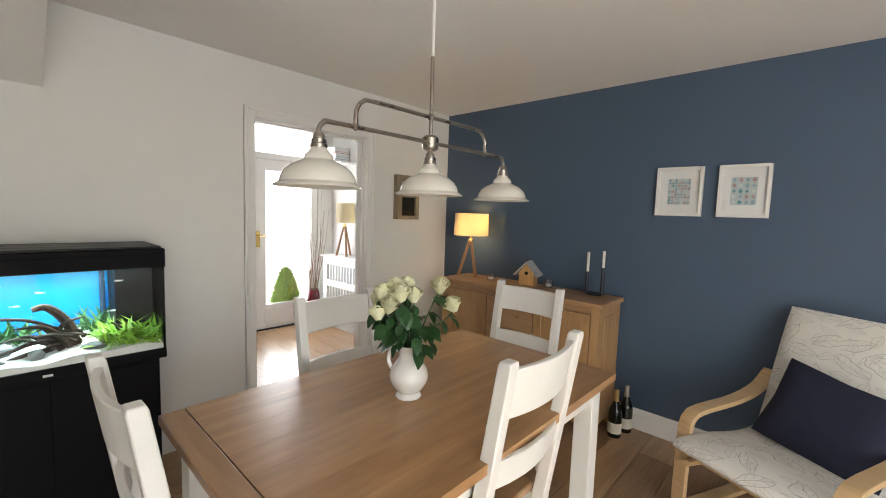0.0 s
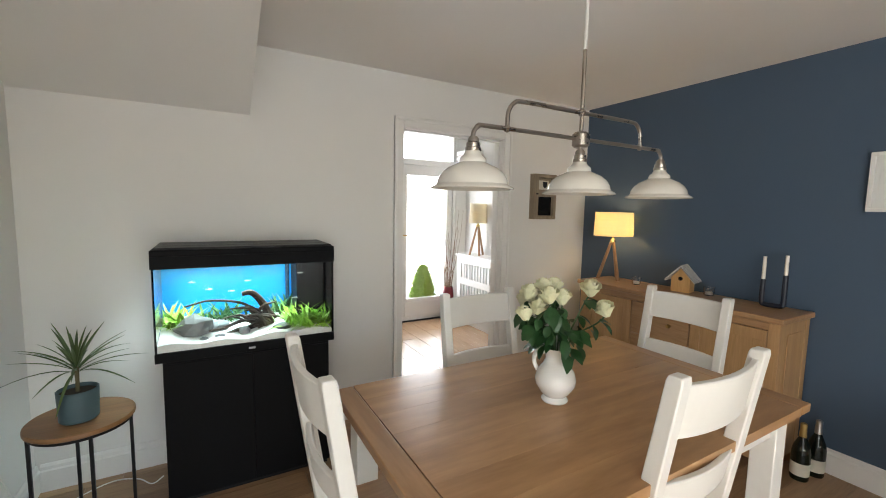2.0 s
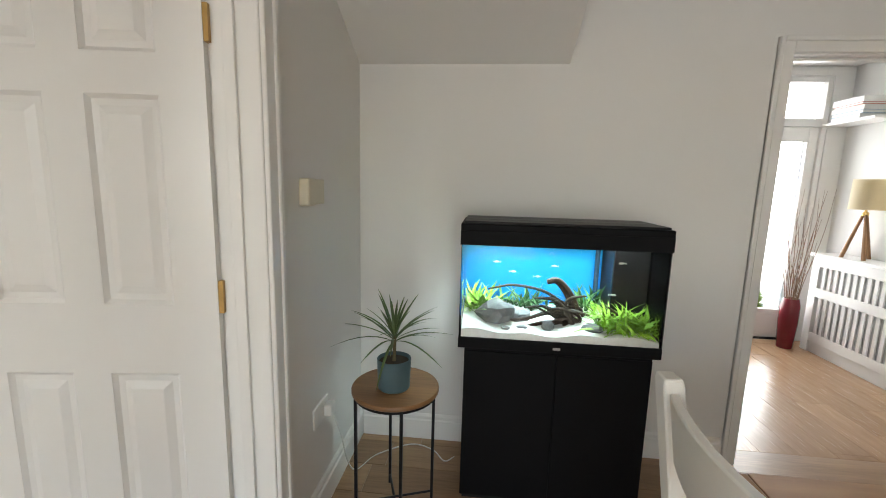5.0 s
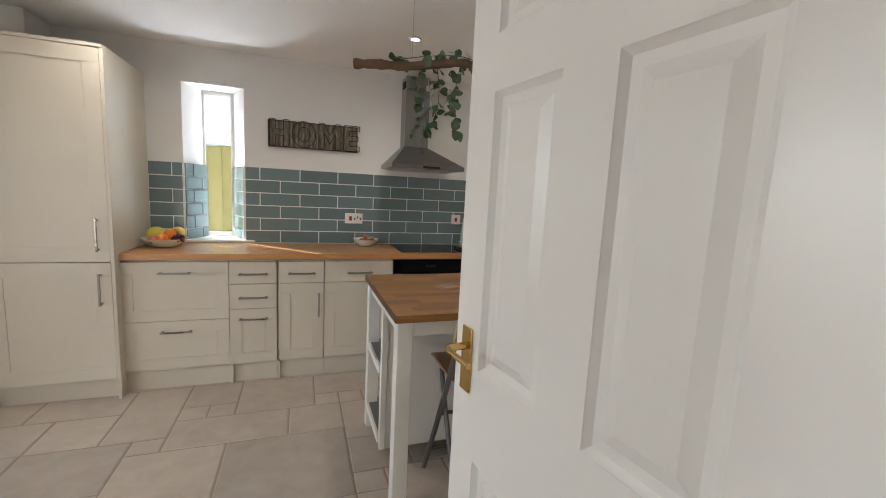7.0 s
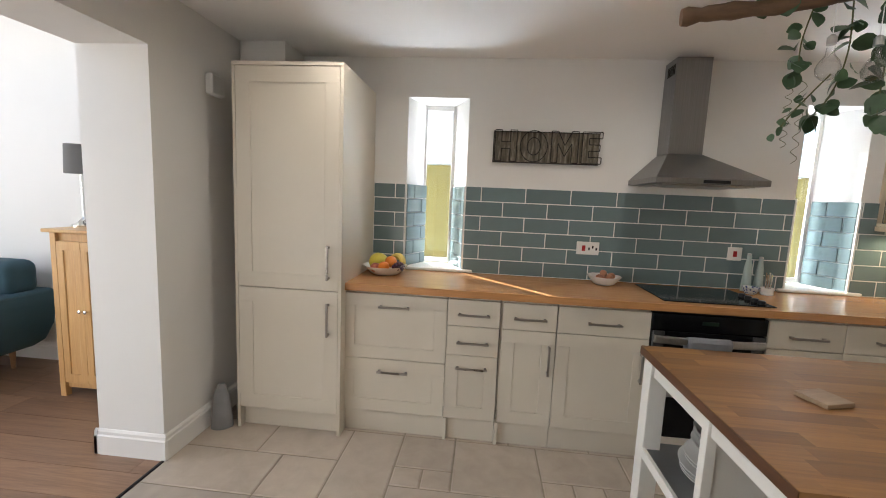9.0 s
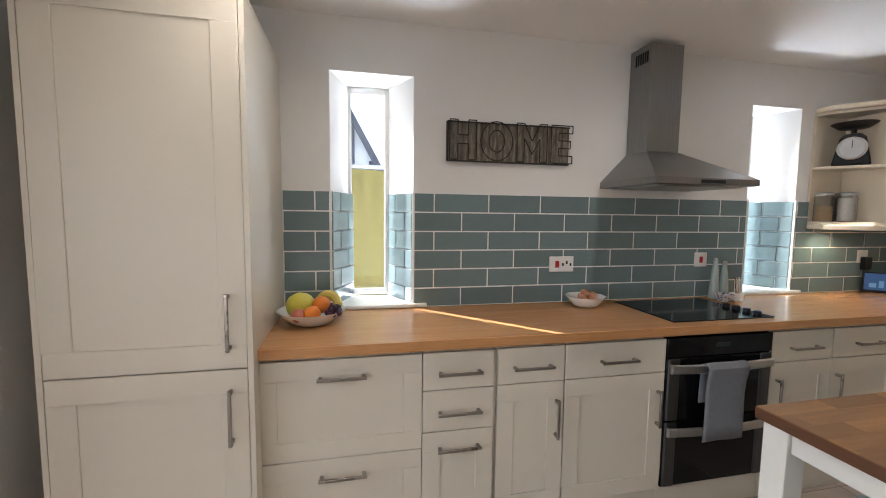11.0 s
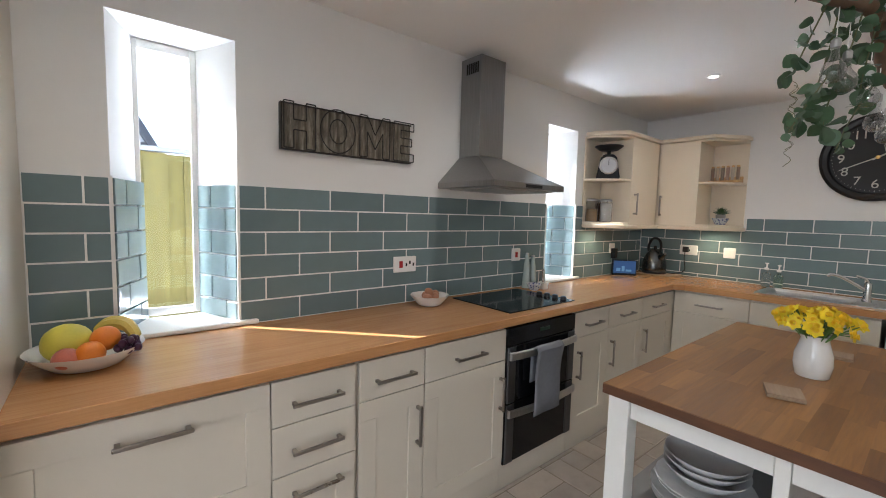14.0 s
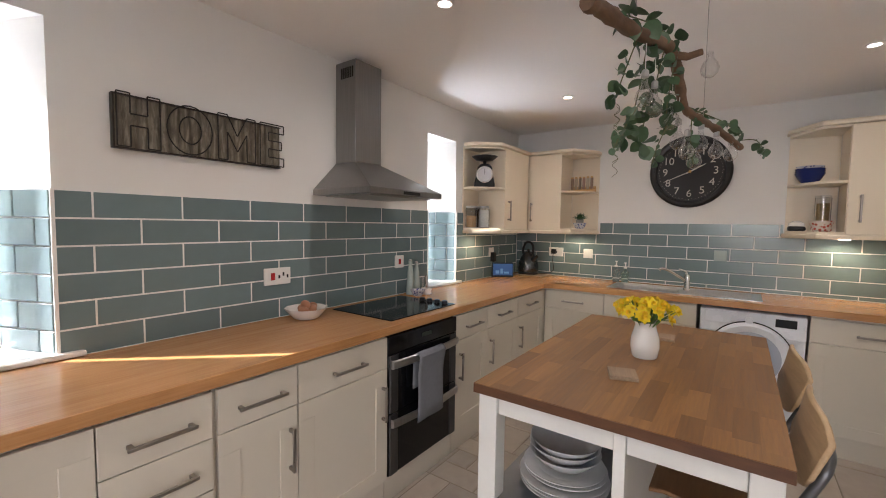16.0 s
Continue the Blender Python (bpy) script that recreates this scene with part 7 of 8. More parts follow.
fb = thing("fruit_bowl", "white oval bowl on the worktop", "bowl", pose(-0.225, -4.055, ZT))
bowl(fb, 0.148, 0.062, CERAM)
def fruit(name, label, mat, r, x, y, z, squash=1.0, seed=1):
    o = part(name, ball(mat, r, (0, 0, 0), squash, seed), mat, None, "", 0, True)
    o.matrix_basis = pose(-0.225 + x, -4.055 + y, ZT + z)
    return tagged(o, label, "fruit", "fruit in the bowl")
orange = plain("orange_peel", (0.72, 0.20, 0.015), 0.45, vary=0.1, scale=20, grain=160, relief=0.5)
fruit("melon", "round yellow melon in the fruit bowl", plain("melon_skin", (0.60, 0.52, 0.06), 0.5, vary=0.15, scale=16, relief=0.25), 0.064, 0.045, 0.01, 0.082, 0.92)
fruit("orange", "bright orange in the fruit bowl", orange, 0.040, -0.045, 0.045, 0.090, 0.95, 2)
fruit("orange", "bright orange in the fruit bowl", orange, 0.037, -0.010, 0.090, 0.062, 0.95, 3)
fruit("apple", "pink-red apple in the fruit bowl", plain("apple_skin", (0.55, 0.16, 0.10), 0.35, vary=0.35, scale=14), 0.034, 0.045, 0.090, 0.055, 0.92, 4)
gr = thing("grapes", "bunch of dark purple grapes in the fruit bowl", "fruit", pose(-0.225, -4.055, ZT))
grm = plain("grape_skin", (0.055, 0.014, 0.040), 0.3, vary=0.3, scale=50)
_g = random.Random(7)
for i in range(34):
    part("grape", ball(grm, 0.0115, (-0.095 + _g.uniform(-0.032, 0.032), 0.052 + _g.uniform(-0.045, 0.045), 0.052 + _g.uniform(-0.004, 0.034)), 1.1, i, 0.01), grm, gr, "", 0, True)
ba = thing("bananas", "two ripe bananas in the fruit bowl", "fruit", pose(-0.225, -4.055, ZT))
bam = plain("banana_skin", (0.60, 0.45, 0.09), 0.5, vary=0.2, scale=18)
for k in range(2):
    pts = curve([(-0.02, -0.075 + 0.03 * k, 0.085), (-0.055, -0.062 + 0.03 * k, 0.115), (-0.10, -0.03 + 0.03 * k, 0.112), (-0.125, 0.02 + 0.02 * k, 0.075)], 6)
    part("banana", tube(pts, [0.006] + [0.016 + 0.004 * math.sin(math.pi * q / 17) for q in range(17)] + [0.005], 8), bam, ba, "", 0, True)

eb = thing("egg_bowl", "white wavy-rimmed bowl on the worktop", "bowl", pose(-1.665, -4.165, ZT))
bowl(eb, 0.108, 0.058, CERAM, 0.004, 0.03)
egg = plain("brown_egg", (0.37, 0.165, 0.09), 0.5, vary=0.12, scale=30)
for x, y, z in ((-0.03, 0.01, 0.045), (0.03, 0.02, 0.045), (0.0, -0.035, 0.045), (0.005, 0.0, 0.072), (-0.05, -0.02, 0.052)):
    o = part("egg", ball(egg, 0.0225, (0, 0, 0), 1.25, 2, 0.0), egg, None, "", 0, True)
    o.matrix_basis = pose(-1.665 + x, -4.165 + y, ZT + z, 70, 0, 50 * x * 40)
    tagged(o, "brown hen's egg in the white bowl", "egg", "eggs in the bowl")

cel = plain("pale_celadon", (0.42, 0.50, 0.47), 0.2, vary=0.06)
for x, y, h in ((-2.585, -4.235, 0.235), (-2.665, -4.245, 0.215)):
    ca = thing("oil_bottle", "tall conical pale green bottle by the hob", "bottle", pose(x, y, ZT), "bottles by the hob")
    part("body", lathe([(0, 0), (0.029, 0), (0.030, 0.01), (0.021, h * 0.7), (0.013, h * 0.9), (0.015, h), (0.012, h), (0, h * 0.95)], (0, 0, 0), 24), cel, ca, "", 0, True)
    part("stopper", lathe([(0, 0), (0.011, 0), (0.012, 0.012), (0, 0.016)], (0, 0, h), 14), STEEL, ca, "", 0, True)
bb = thing("small_bowl", "small blue patterned bowl by the hob", "bowl", pose(-2.562, -4.145, ZT))
pat, _n, _l, _b = nodes_of("blue_pattern_glaze")
_v = _n.new("ShaderNodeTexVoronoi")
_v.inputs["Scale"].default_value = 60
_l.new(coords(_n, _l), _v.inputs["Vector"])
_l.new(ramp(_n, _l, _v.outputs["Distance"], [(0.25, (0.05, 0.07, 0.22)), (0.45, (0.55, 0.56, 0.58))]), _b.inputs["Base Color"])
_b.inputs["Roughness"].default_value = 0.15
bowl(bb, 0.052, 0.045, pat)
rk = thing("ramekin", "white ramekin with cutlery by the hob", "pot", pose(-2.660, -4.145, ZT))
bowl(rk, 0.042, 0.045, CERAM, 0.004, 0, 0.75)
for i in range(4):
    part("fork", tube([(0.012 * (i - 1.5), 0.004 * i, 0.012), (0.016 * (i - 1.5), -0.01 + 0.006 * i, 0.13 + 0.012 * (i % 2))], [0.003, 0.006], 6), CHROME, rk, "steel cutlery handle", 0, True)


def kettle():
    ob = thing("kettle", "dark grey metal electric kettle in the corner", "kettle", pose(-4.215, -4.060, ZT + 0.0165, 0, 0, 60) @ Matrix.Scale(1.24, 4))
    km = plain("gunmetal", (0.10, 0.10, 0.10), 0.22, 0.9, vary=0.1)
    part("base", lathe([(0, 0), (0.082, 0), (0.084, 0.012), (0.078, 0.022), (0, 0.022)], (0, 0, 0), 36), BLACKM, ob, "", 0, True)
    part("body", lathe([(0, 0.0225), (0.080, 0.0225), (0.083, 0.04), (0.078, 0.09), (0.062, 0.135), (0.046, 0.158), (0.042, 0.162), (0, 0.162)], (0, 0, 0), 40), km, ob, "", 0, True)
    part("lid", lathe([(0.041, 0.1625), (0.030, 0.176), (0.010, 0.181), (0.012, 0.194), (0.006, 0.202), (0, 0.203)], (0, 0, 0), 28), km, ob, "", 0, True)
    part("handle", tube(curve([(-0.062, 0, 0.135), (-0.075, 0, 0.19), (-0.045, 0, 0.245), (0, 0, 0.258), (0.045, 0, 0.245), (0.062, 0, 0.205), (0.056, 0, 0.165)], 6), 0.010, 10), BLACKM, ob, "black hoop handle", 0, True)
    part("spout", tube([(0.060, 0, 0.115), (0.088, 0, 0.135), (0.112, 0, 0.150)], [0.022, 0.017, 0.011], 12), km, ob, "", 0, True)
    return ob


kettle()
cb = thing("chopping_board", "thin dark wooden board under the kettle", "chopping board")
part("board", box(-4.34, -4.17, ZT + 0.001, -4.05, -3.86, ZT + 0.0155), OAK_X, cb, "", 0.004)
tb = thing("smart_display", "small black smart display with a lit blue screen", "screen", pose(-3.90, -4.185, ZT + 0.0005, 0, 0, 130) @ Matrix.Scale(1.18, 4))
part("case", prism([(-0.01, 0), (0.05, 0), (0.035, 0.05), (0.0, 0.118), (-0.010, 0.118)], 0, -0.088, 0.088), BLACKM, tb, "", 0.004)
part("screen", box(-0.080, -0.0125, 0.016, 0.080, -0.0104, 0.110), glow("blue_screen", (0.025, 0.075, 0.20), 0.10), tb, "lit blue screen")
for i, (a, b, c, d) in enumerate(((-0.06, 0.03, -0.03, 0.055), (-0.02, 0.03, 0.0, 0.07), (0.01, 0.03, 0.05, 0.045))):
    part("screen_bar", box(a, -0.0135, b, c, -0.0126, d), glow("screen_mark_%s" % "abc"[i], (0.12, 0.25, 0.42), 0.08), tb)


def sink():
    ob = thing("sink", "stainless steel sink with a draining board", "sink")
    x0, x1, y0, y1, z = -4.275, -3.895, -3.215, -2.19, ZT
    bm = bmesh.new()
    for q in ((x0, y0, x1, -3.165), (x0, -2.705, x1, y1), (x0, -3.165, -4.24, -2.705), (-3.93, -3.165, x1, -2.705)):
        box(q[0], q[1], z + 0.0005, q[2], q[3], z + 0.005, bm)
    bmesh.ops.remove_doubles(bm, verts=bm.verts, dist=1e-5)
    part("rim", bm, STEEL, ob)
    bx0, bx1, by0, by1 = -4.24, -3.93, -3.165, -2.705
    bm, loops = bmesh.new(), []
    for ins, zz in ((0, z + 0.005), (0.012, z - 0.01), (0.02, z - 0.15), (0.05, z - 0.165)):
        loops.append([bm.verts.new(p) for p in ((bx0 + ins, by0 + ins, zz), (bx1 - ins, by0 + ins, zz), (bx1 - ins, by1 - ins, zz), (bx0 + ins, by1 - ins, zz))])
    for p, q in zip(loops, loops[1:]):
        for i in range(4):
            bm.faces.new((p[i], p[(i + 1) % 4], q[(i + 1) % 4], q[i]))
    bm.faces.new(loops[-1])
    part("basin", bm, STEEL, ob, "", 0, False, fix=False)
    for i in range(9):
        x = x0 + 0.06 + i * 0.033
        part("drain_rib", tube([(x, -2.62, z + 0.0055), (x, -2.25, z + 0.0055)], 0.003, 6), STEEL, ob, "", 0, True)
    return ob


sink()
tap = thing("mixer_tap", "chrome single-lever mixer tap at the sink", "tap", pose(-4.13, -2.662, ZT + 0.0055))
part("pillar", lathe([(0, 0), (0.026, 0), (0.024, 0.012), (0.021, 0.02), (0.021, 0.11), (0.018, 0.125), (0, 0.13)], (0, 0, 0), 24), CHROME, tap, "", 0, True)
part("spout", tube(curve([(0.0, 0, 0.065), (0.03, -0.05, 0.105), (0.06, -0.13, 0.155), (0.075, -0.175, 0.165), (0.078, -0.19, 0.150)], 6), 0.011, 12), CHROME, tap, "", 0, True)
part("lever", tube(curve([(0, 0, 0.128), (0.005, -0.015, 0.150), (0.02, -0.06, 0.165)], 5), [0.010] * 5 + [0.008] * 6, 8), CHROME, tap, "", 0, True)
for x, y, h, g in ((-4.335, -3.245, 0.135, 0), (-4.325, -3.165, 0.125, 1)):
    sb = thing("soap_bottle", "clear pump soap bottle by the sink", "bottle", pose(x, y, ZT), "soap bottles")
    part("body", lathe([(0, 0), (0.029, 0), (0.031, 0.006), (0.031, h * 0.72), (0.014, h * 0.85), (0.013, h), (0, h)], (0, 0, 0), 22), clear("soap_green", (0.75, 0.9, 0.8)) if g else GLASS, sb, "", 0, True)
    part("pump", lathe([(0, 0), (0.014, 0), (0.014, 0.015), (0.005, 0.018), (0.005, 0.045), (0.012, 0.046), (0.012, 0.054), (0, 0.055)], (0, 0, h), 14), PLASTIC, sb, "white pump", 0, True)


# ---- on the open shelves ----
ks = thing("kitchen_scale", "black retro kitchen scale with a pale dial and dark pan", "scale", pose(-3.475, -4.160, 1.7535, 0, 0, 122) @ Matrix.Scale(1.22, 4))
part("body", prism([(-0.075, 0), (0.075, 0), (0.07, 0.03), (0.05, 0.14), (0.03, 0.16), (-0.03, 0.16), (-0.05, 0.14), (-0.07, 0.03)], 1, -0.045, 0.045), BLACKM, ks, "", 0.008)
def disc(r, d, m, z=None):
    b2 = lathe([(0, 0), (r, 0), (r, d), (0, d)], (0, 0, 0), 36)
    bmesh.ops.transform(b2, matrix=m, verts=b2.verts)
    return b2
part("dial_rim", disc(0.058, 0.010, pose(0, -0.046, 0.085, 90)), CHROME, ks, "", 0.002)
part("dial", disc(0.047, 0.002, pose(0, -0.0565, 0.085, 90)), plain("grey_white_dial", (0.50, 0.50, 0.50), 0.4), ks, "white dial")
part("pointer", box(-0.0015, -0.0605, 0.085, 0.0015, -0.0592, 0.124), BLACKM, ks)
part("stem", lathe([(0, 0.16), (0.012, 0.16), (0.012, 0.185), (0, 0.185)], (0, 0, 0), 14), BLACKM, ks)
part("pan", lathe([(0, 0.186), (0.06, 0.19), (0.092, 0.215), (0.090, 0.217), (0.058, 0.194), (0, 0.190)], (0, 0, 0), 36), BLACKM, ks, "dark weighing pan", 0, True)
for x, y, mat, lab in ((-3.395, -4.235, plain("oat_fill", (0.48, 0.30, 0.14), 0.8, vary=0.3, scale=60), "glass storage jar filled with oats"), (-3.475, -4.160, plain("flour_fill", (0.72, 0.69, 0.63), 0.9), "glass storage jar filled with white flour"), (-3.548, -4.235, plain("coffee_fill", (0.10, 0.055, 0.03), 0.8, vary=0.3, scale=80), "glass storage jar filled with brown coffee")):
    j = thing("storage_jar", lab, "jar", pose(x, y, 1.4035) @ Matrix.Scale(1.2, 4), "storage jars on the shelf")
    part("contents", lathe([(0, 0.004), (0.036, 0.004), (0.036, 0.085 if "oats" in lab else 0.125), (0, 0.085 if "oats" in lab else 0.125)], (0, 0, 0), 24), mat, j, "", 0, True)
    part("jar", lathe([(0, 0), (0.041, 0), (0.042, 0.004), (0.042, 0.128), (0.036, 0.138), (0.034, 0.138), (0.040, 0.126), (0.0385, 0.003), (0, 0.003)], (0, 0, 0), 28), GLASS, j, "", 0, True)
    part("lid", lathe([(0, 0.1385), (0.040, 0.1385), (0.040, 0.150), (0.034, 0.156), (0, 0.156)], (0, 0, 0), 28), STEEL, j, "metal lid", 0, True)
rack = thing("spice_rack", "wooden rack with a row of glass spice tubes", "spice rack", pose(-4.295, -3.573, 1.7535, 0, 0, 84))
part("base", box(-0.12, -0.035, 0, 0.12, 0.035, 0.02), PINE, rack, "", 0.003)
part("back", box(-0.12, 0.036, 0, 0.12, 0.046, 0.05), PINE, rack, "", 0.003)
for i in range(6):
    part("tube", lathe([(0, 0), (0.013, 0), (0.013, 0.105), (0, 0.105)], (-0.095 + i * 0.038, 0, 0.0205), 14), plain("spice_%s" % "abcdef"[i], ((0.30, 0.19, 0.12), (0.42, 0.33, 0.22), (0.24, 0.19, 0.13), (0.33, 0.20, 0.14), (0.45, 0.38, 0.28), (0.26, 0.17, 0.11))[i], 0.3), rack, "", 0, True)
    part("cork", lathe([(0, 0), (0.012, 0), (0.011, 0.014), (0, 0.014)], (-0.095 + i * 0.038, 0, 0.126), 12), PINE, rack, "", 0, True)
sp = thing("small_plant", "small green plant in a patterned bowl on the shelf", "plant", pose(-4.275, -3.575, 1.4035))
bowl(sp, 0.062, 0.055, pat)
part("pot", lathe([(0, 0.02), (0.032, 0.02), (0.036, 0.085), (0.033, 0.086), (0, 0.078)], (0, 0, 0), 24), plain("grey_pot", (0.30, 0.29, 0.27), 0.7), sp, "", 0, True)
_q = random.Random(31)
part("leaves", leaves_on([(Vector((_q.uniform(-0.02, 0.02), _q.uniform(-0.02, 0.02), 0.08)), _q.uniform(0, 360), -_q.uniform(25, 88)) for _ in range(90)], 0.005, 0.06, _q, 0.25), LEAFD, sp, "", 0, True, fix=False)["kind"] = "stuff"
bs = thing("bowl_stack", "stack of dark blue bowls under a patterned bowl on the shelf", "bowls", pose(-4.27, -1.955, 1.7535))
bm_blue = plain("cobalt_glaze", (0.012, 0.025, 0.14), 0.15, vary=0.1)
for i in range(3):
    o = bowl(bs, 0.085, 0.07, bm_blue)
    o.location = (0, 0, 0.016 * i)
o = bowl(bs, 0.078, 0.055, pat)
o.location = (0, 0, 0.064)
pj = thing("pasta_jar", "tall glass jar of dry spaghetti on the shelf", "jar", pose(-4.345, -1.865, 1.4135))
part("jar", lathe([(0, 0), (0.045, 0), (0.046, 0.24), (0.043, 0.24), (0.042, 0.003), (0, 0.003)], (0, 0, 0), 24), GLASS, pj, "", 0, True)
part("contents", lathe([(0, 0.005), (0.036, 0.005), (0.036, 0.20), (0, 0.20)], (0, 0, 0), 20), plain("dry_pasta", (0.42, 0.27, 0.09), 0.6, vary=0.25, scale=60), pj)
part("lid", lathe([(0, 0.2405), (0.045, 0.2405), (0.045, 0.255), (0, 0.255)], (0, 0, 0), 24), GLASS, pj, "", 0, True)
rj = thing("patterned_bowl", "red and white patterned bowl on the shelf", "bowl", pose(-4.20, -1.885, 1.4135))
red, _n, _l, _b = nodes_of("red_pattern_glaze")
_v = _n.new("ShaderNodeTexVoronoi")
_v.inputs["Scale"].default_value = 45
_l.new(coords(_n, _l), _v.inputs["Vector"])
_l.new(ramp(_n, _l, _v.outputs["Distance"], [(0.3, (0.42, 0.06, 0.03)), (0.5, (0.60, 0.50, 0.42))]), _b.inputs["Base Color"])
bowl(rj, 0.068, 0.075, red, 0.004, 0, 0.7)
bd = thing("butter_dish", "black and white lidded dish on the shelf", "dish", pose(-4.335, -2.00, 1.4135))
part("tray", box(-0.055, -0.055, 0, 0.055, 0.045, 0.035), BLACKM, bd, "", 0.012)
part("lid", lathe([(0, 0.036), (0.048, 0.036), (0.044, 0.06), (0.02, 0.075), (0, 0.077)], (0, -0.005, 0), 24), CERAM, bd, "white lid", 0, True)


# ---- clock ----
def wall_clock():
    ob = thing("wall_clock", "large round black wall clock with pale numerals", "clock", pose(XC + 0.001, -2.705, 1.90, 0, 0, 90))
    R = 0.302
    prof = [(R - 0.055, 0.016), (R - 0.045, 0.040), (R - 0.02, 0.046), (R, 0.032), (R, 0.0), (0, 0.0)]
    b2 = lathe(prof, (0, 0, 0), 64)
    bmesh.ops.transform(b2, matrix=pose(0, 0, 0, 90), verts=b2.verts)
    part("rim", b2, plain("black_clock_rim", (0.012, 0.011, 0.011), 0.35, vary=0.2), ob, "", 0, True)
    part("face", disc(R - 0.05, 0.014, pose(0, 0, 0, 90)), plain("black_clock_face", (0.020, 0.020, 0.021), 0.6, vary=0.2), ob, "black face")
    pale = plain("pale_numeral", (0.62, 0.59, 0.52), 0.6, vary=0.1)
    for h in range(1, 13):
        cu = bpy.data.curves.new("numeral", "FONT")
        cu.body, cu.size, cu.align_x, cu.align_y, cu.extrude = str(h), 0.085, "CENTER", "CENTER", 0.0006
        tmp = bpy.data.objects.new("tmp", cu)
        scene.collection.objects.link(tmp)
        me = bpy.data.meshes.new_from_object(tmp.evaluated_get(bpy.context.evaluated_depsgraph_get()))
        bpy.data.objects.remove(tmp)
        bpy.data.curves.remove(cu)
        a = radians(90 - 30 * h)
        me.transform(pose(0.185 * math.cos(a), -0.0155, 0.185 * math.sin(a), 90))
        part_mesh("numeral", me, pale, ob)
    for k in range(60):
        a = radians(6 * k)
        ln = 0.012 if k % 5 == 0 else 0.005
        b3 = box(-0.0012, -0.0155, 0.228, 0.0012, -0.0142, 0.228 + ln)
        bmesh.ops.transform(b3, matrix=pose(0, 0, 0, 0, math.degrees(a), 0), verts=b3.verts)
        part("tick", b3, pale, ob)
    for ang, ln, w in ((247, 0.20, 0.004), (62, 0.12, 0.006)):
        b3 = prism([(-w, -0.03), (w, -0.03), (w * 0.6, ln), (0, ln + 0.015), (-w * 0.6, ln)], 1, -0.0200, -0.0180)
        bmesh.ops.transform(b3, matrix=pose(0, 0, 0, 0, ang, 0), verts=b3.verts)
        part("pointer", b3, pale, ob)
    part("boss", disc(0.012, 0.006, pose(0, -0.016, 0, 90)), BRASS, ob)
    return ob


wall_clock()


# ---- island: things on it, in it and above it ----
jug = thing("flower_jug", "white ceramic jug of yellow daffodils on the island", "vase", pose(-2.155, -2.628, 0.9055) @ Matrix.Scale(0.87, 4))
jp = [(0.050, 0), (0.054, 0.004), (0.062, 0.05), (0.060, 0.09), (0.048, 0.13), (0.044, 0.15), (0.050, 0.165)]
part("body", lathe([(0, 0)] + jp + [(r - 0.004, h) for r, h in jp[::-1][:5]] + [(0, 0.03)], (0, 0, 0), 36), CERAM, jug, "", 0, True)
part("handle", tube(curve([(-0.046, -0.005, 0.145), (-0.082, -0.01, 0.135), (-0.088, -0.01, 0.095), (-0.060, -0.006, 0.06)], 6), 0.007, 8), CERAM, jug, "", 0, True)
yel = plain("daffodil_petal", (0.84, 0.65, 0.015), 0.55, vary=0.12, scale=30, spread=0.1)
yel2 = plain("daffodil_cup", (0.82, 0.53, 0.010), 0.55, vary=0.15, scale=30)
stm = plain("daffodil_stem", (0.09, 0.20, 0.04), 0.5, vary=0.2)
_d = random.Random(44)


def daffodil():
    bm = bmesh.new()
    for k in range(6):
        pm = leaf_mesh(0.0085, 0.022, 0.2, 0.1, 3)
        bmesh.ops.transform(pm, matrix=pose(0, 0, 0, 0, -12, 60 * k), verts=pm.verts)
        me = bpy.data.meshes.new("tmp")
        pm.to_mesh(me)
        pm.free()
        bm.from_mesh(me)
        bpy.data.meshes.remove(me)
    me = bpy.data.meshes.new("bloom")
    bm.to_mesh(me)
    bm.free()
    return me


DAFF = daffodil()
bm = lathe([(0.004, 0), (0.006, 0.008), (0.0095, 0.014), (0.0085, 0.014), (0.003, 0.002)], (0, 0, 0), 10)
CUP = bpy.data.meshes.new("cup")
bm.to_mesh(CUP)
bm.free()
for i in range(58):
    a, rr = radians(_d.uniform(0, 360)), 0.128 * math.sqrt(_d.random())
    x, y = rr * math.cos(a), rr * math.sin(a) * 1.15
    z = 0.262 - 3.4 * rr * rr + _d.uniform(-0.02, 0.012)
    part("stem", tube([(x * 0.2, y * 0.2, 0.13), (x * 0.6, y * 0.6, 0.19), (x, y, z)], 0.002, 5), stm, jug)
    m = pose(x, y, z, 0, 0, math.degrees(a)) @ pose(0, 0, 0, 0, min(80, 25 + rr * 520 + _d.uniform(-20, 20)), _d.uniform(0, 60))
    p1 = part_mesh("bloom", DAFF, yel, jug, "yellow daffodil", 0, True)
    p1.matrix_basis = m @ Matrix.Scale(1.25, 4)
    p2 = part_mesh("cup", CUP, yel2, p1, "", 0, True)
part("leaves", leaves_on([(Vector((_d.uniform(-0.02, 0.02), _d.uniform(-0.02, 0.02), 0.16)), _d.uniform(0, 360), -_d.uniform(30, 80)) for _ in range(26)], 0.005, 0.09, _d, 0.3), LEAFD, jug, "", 0, True, fix=False)["kind"] = "stuff"
for x, y, a in ((-1.868, -2.648, 18), (-2.505, -2.605, 5)):
    c = thing("coaster", "square worn wooden coaster on the island", "coaster", pose(x, y, 0.9055, 0, 0, a), "coasters")
    part("block", box(-0.050, -0.046, 0, 0.050, 0.046, 0.014), wood("coaster_wood", (0.19, 0.115, 0.068), (0.42, 0.31, 0.21), 0, 0.5), c, "", 0.002)

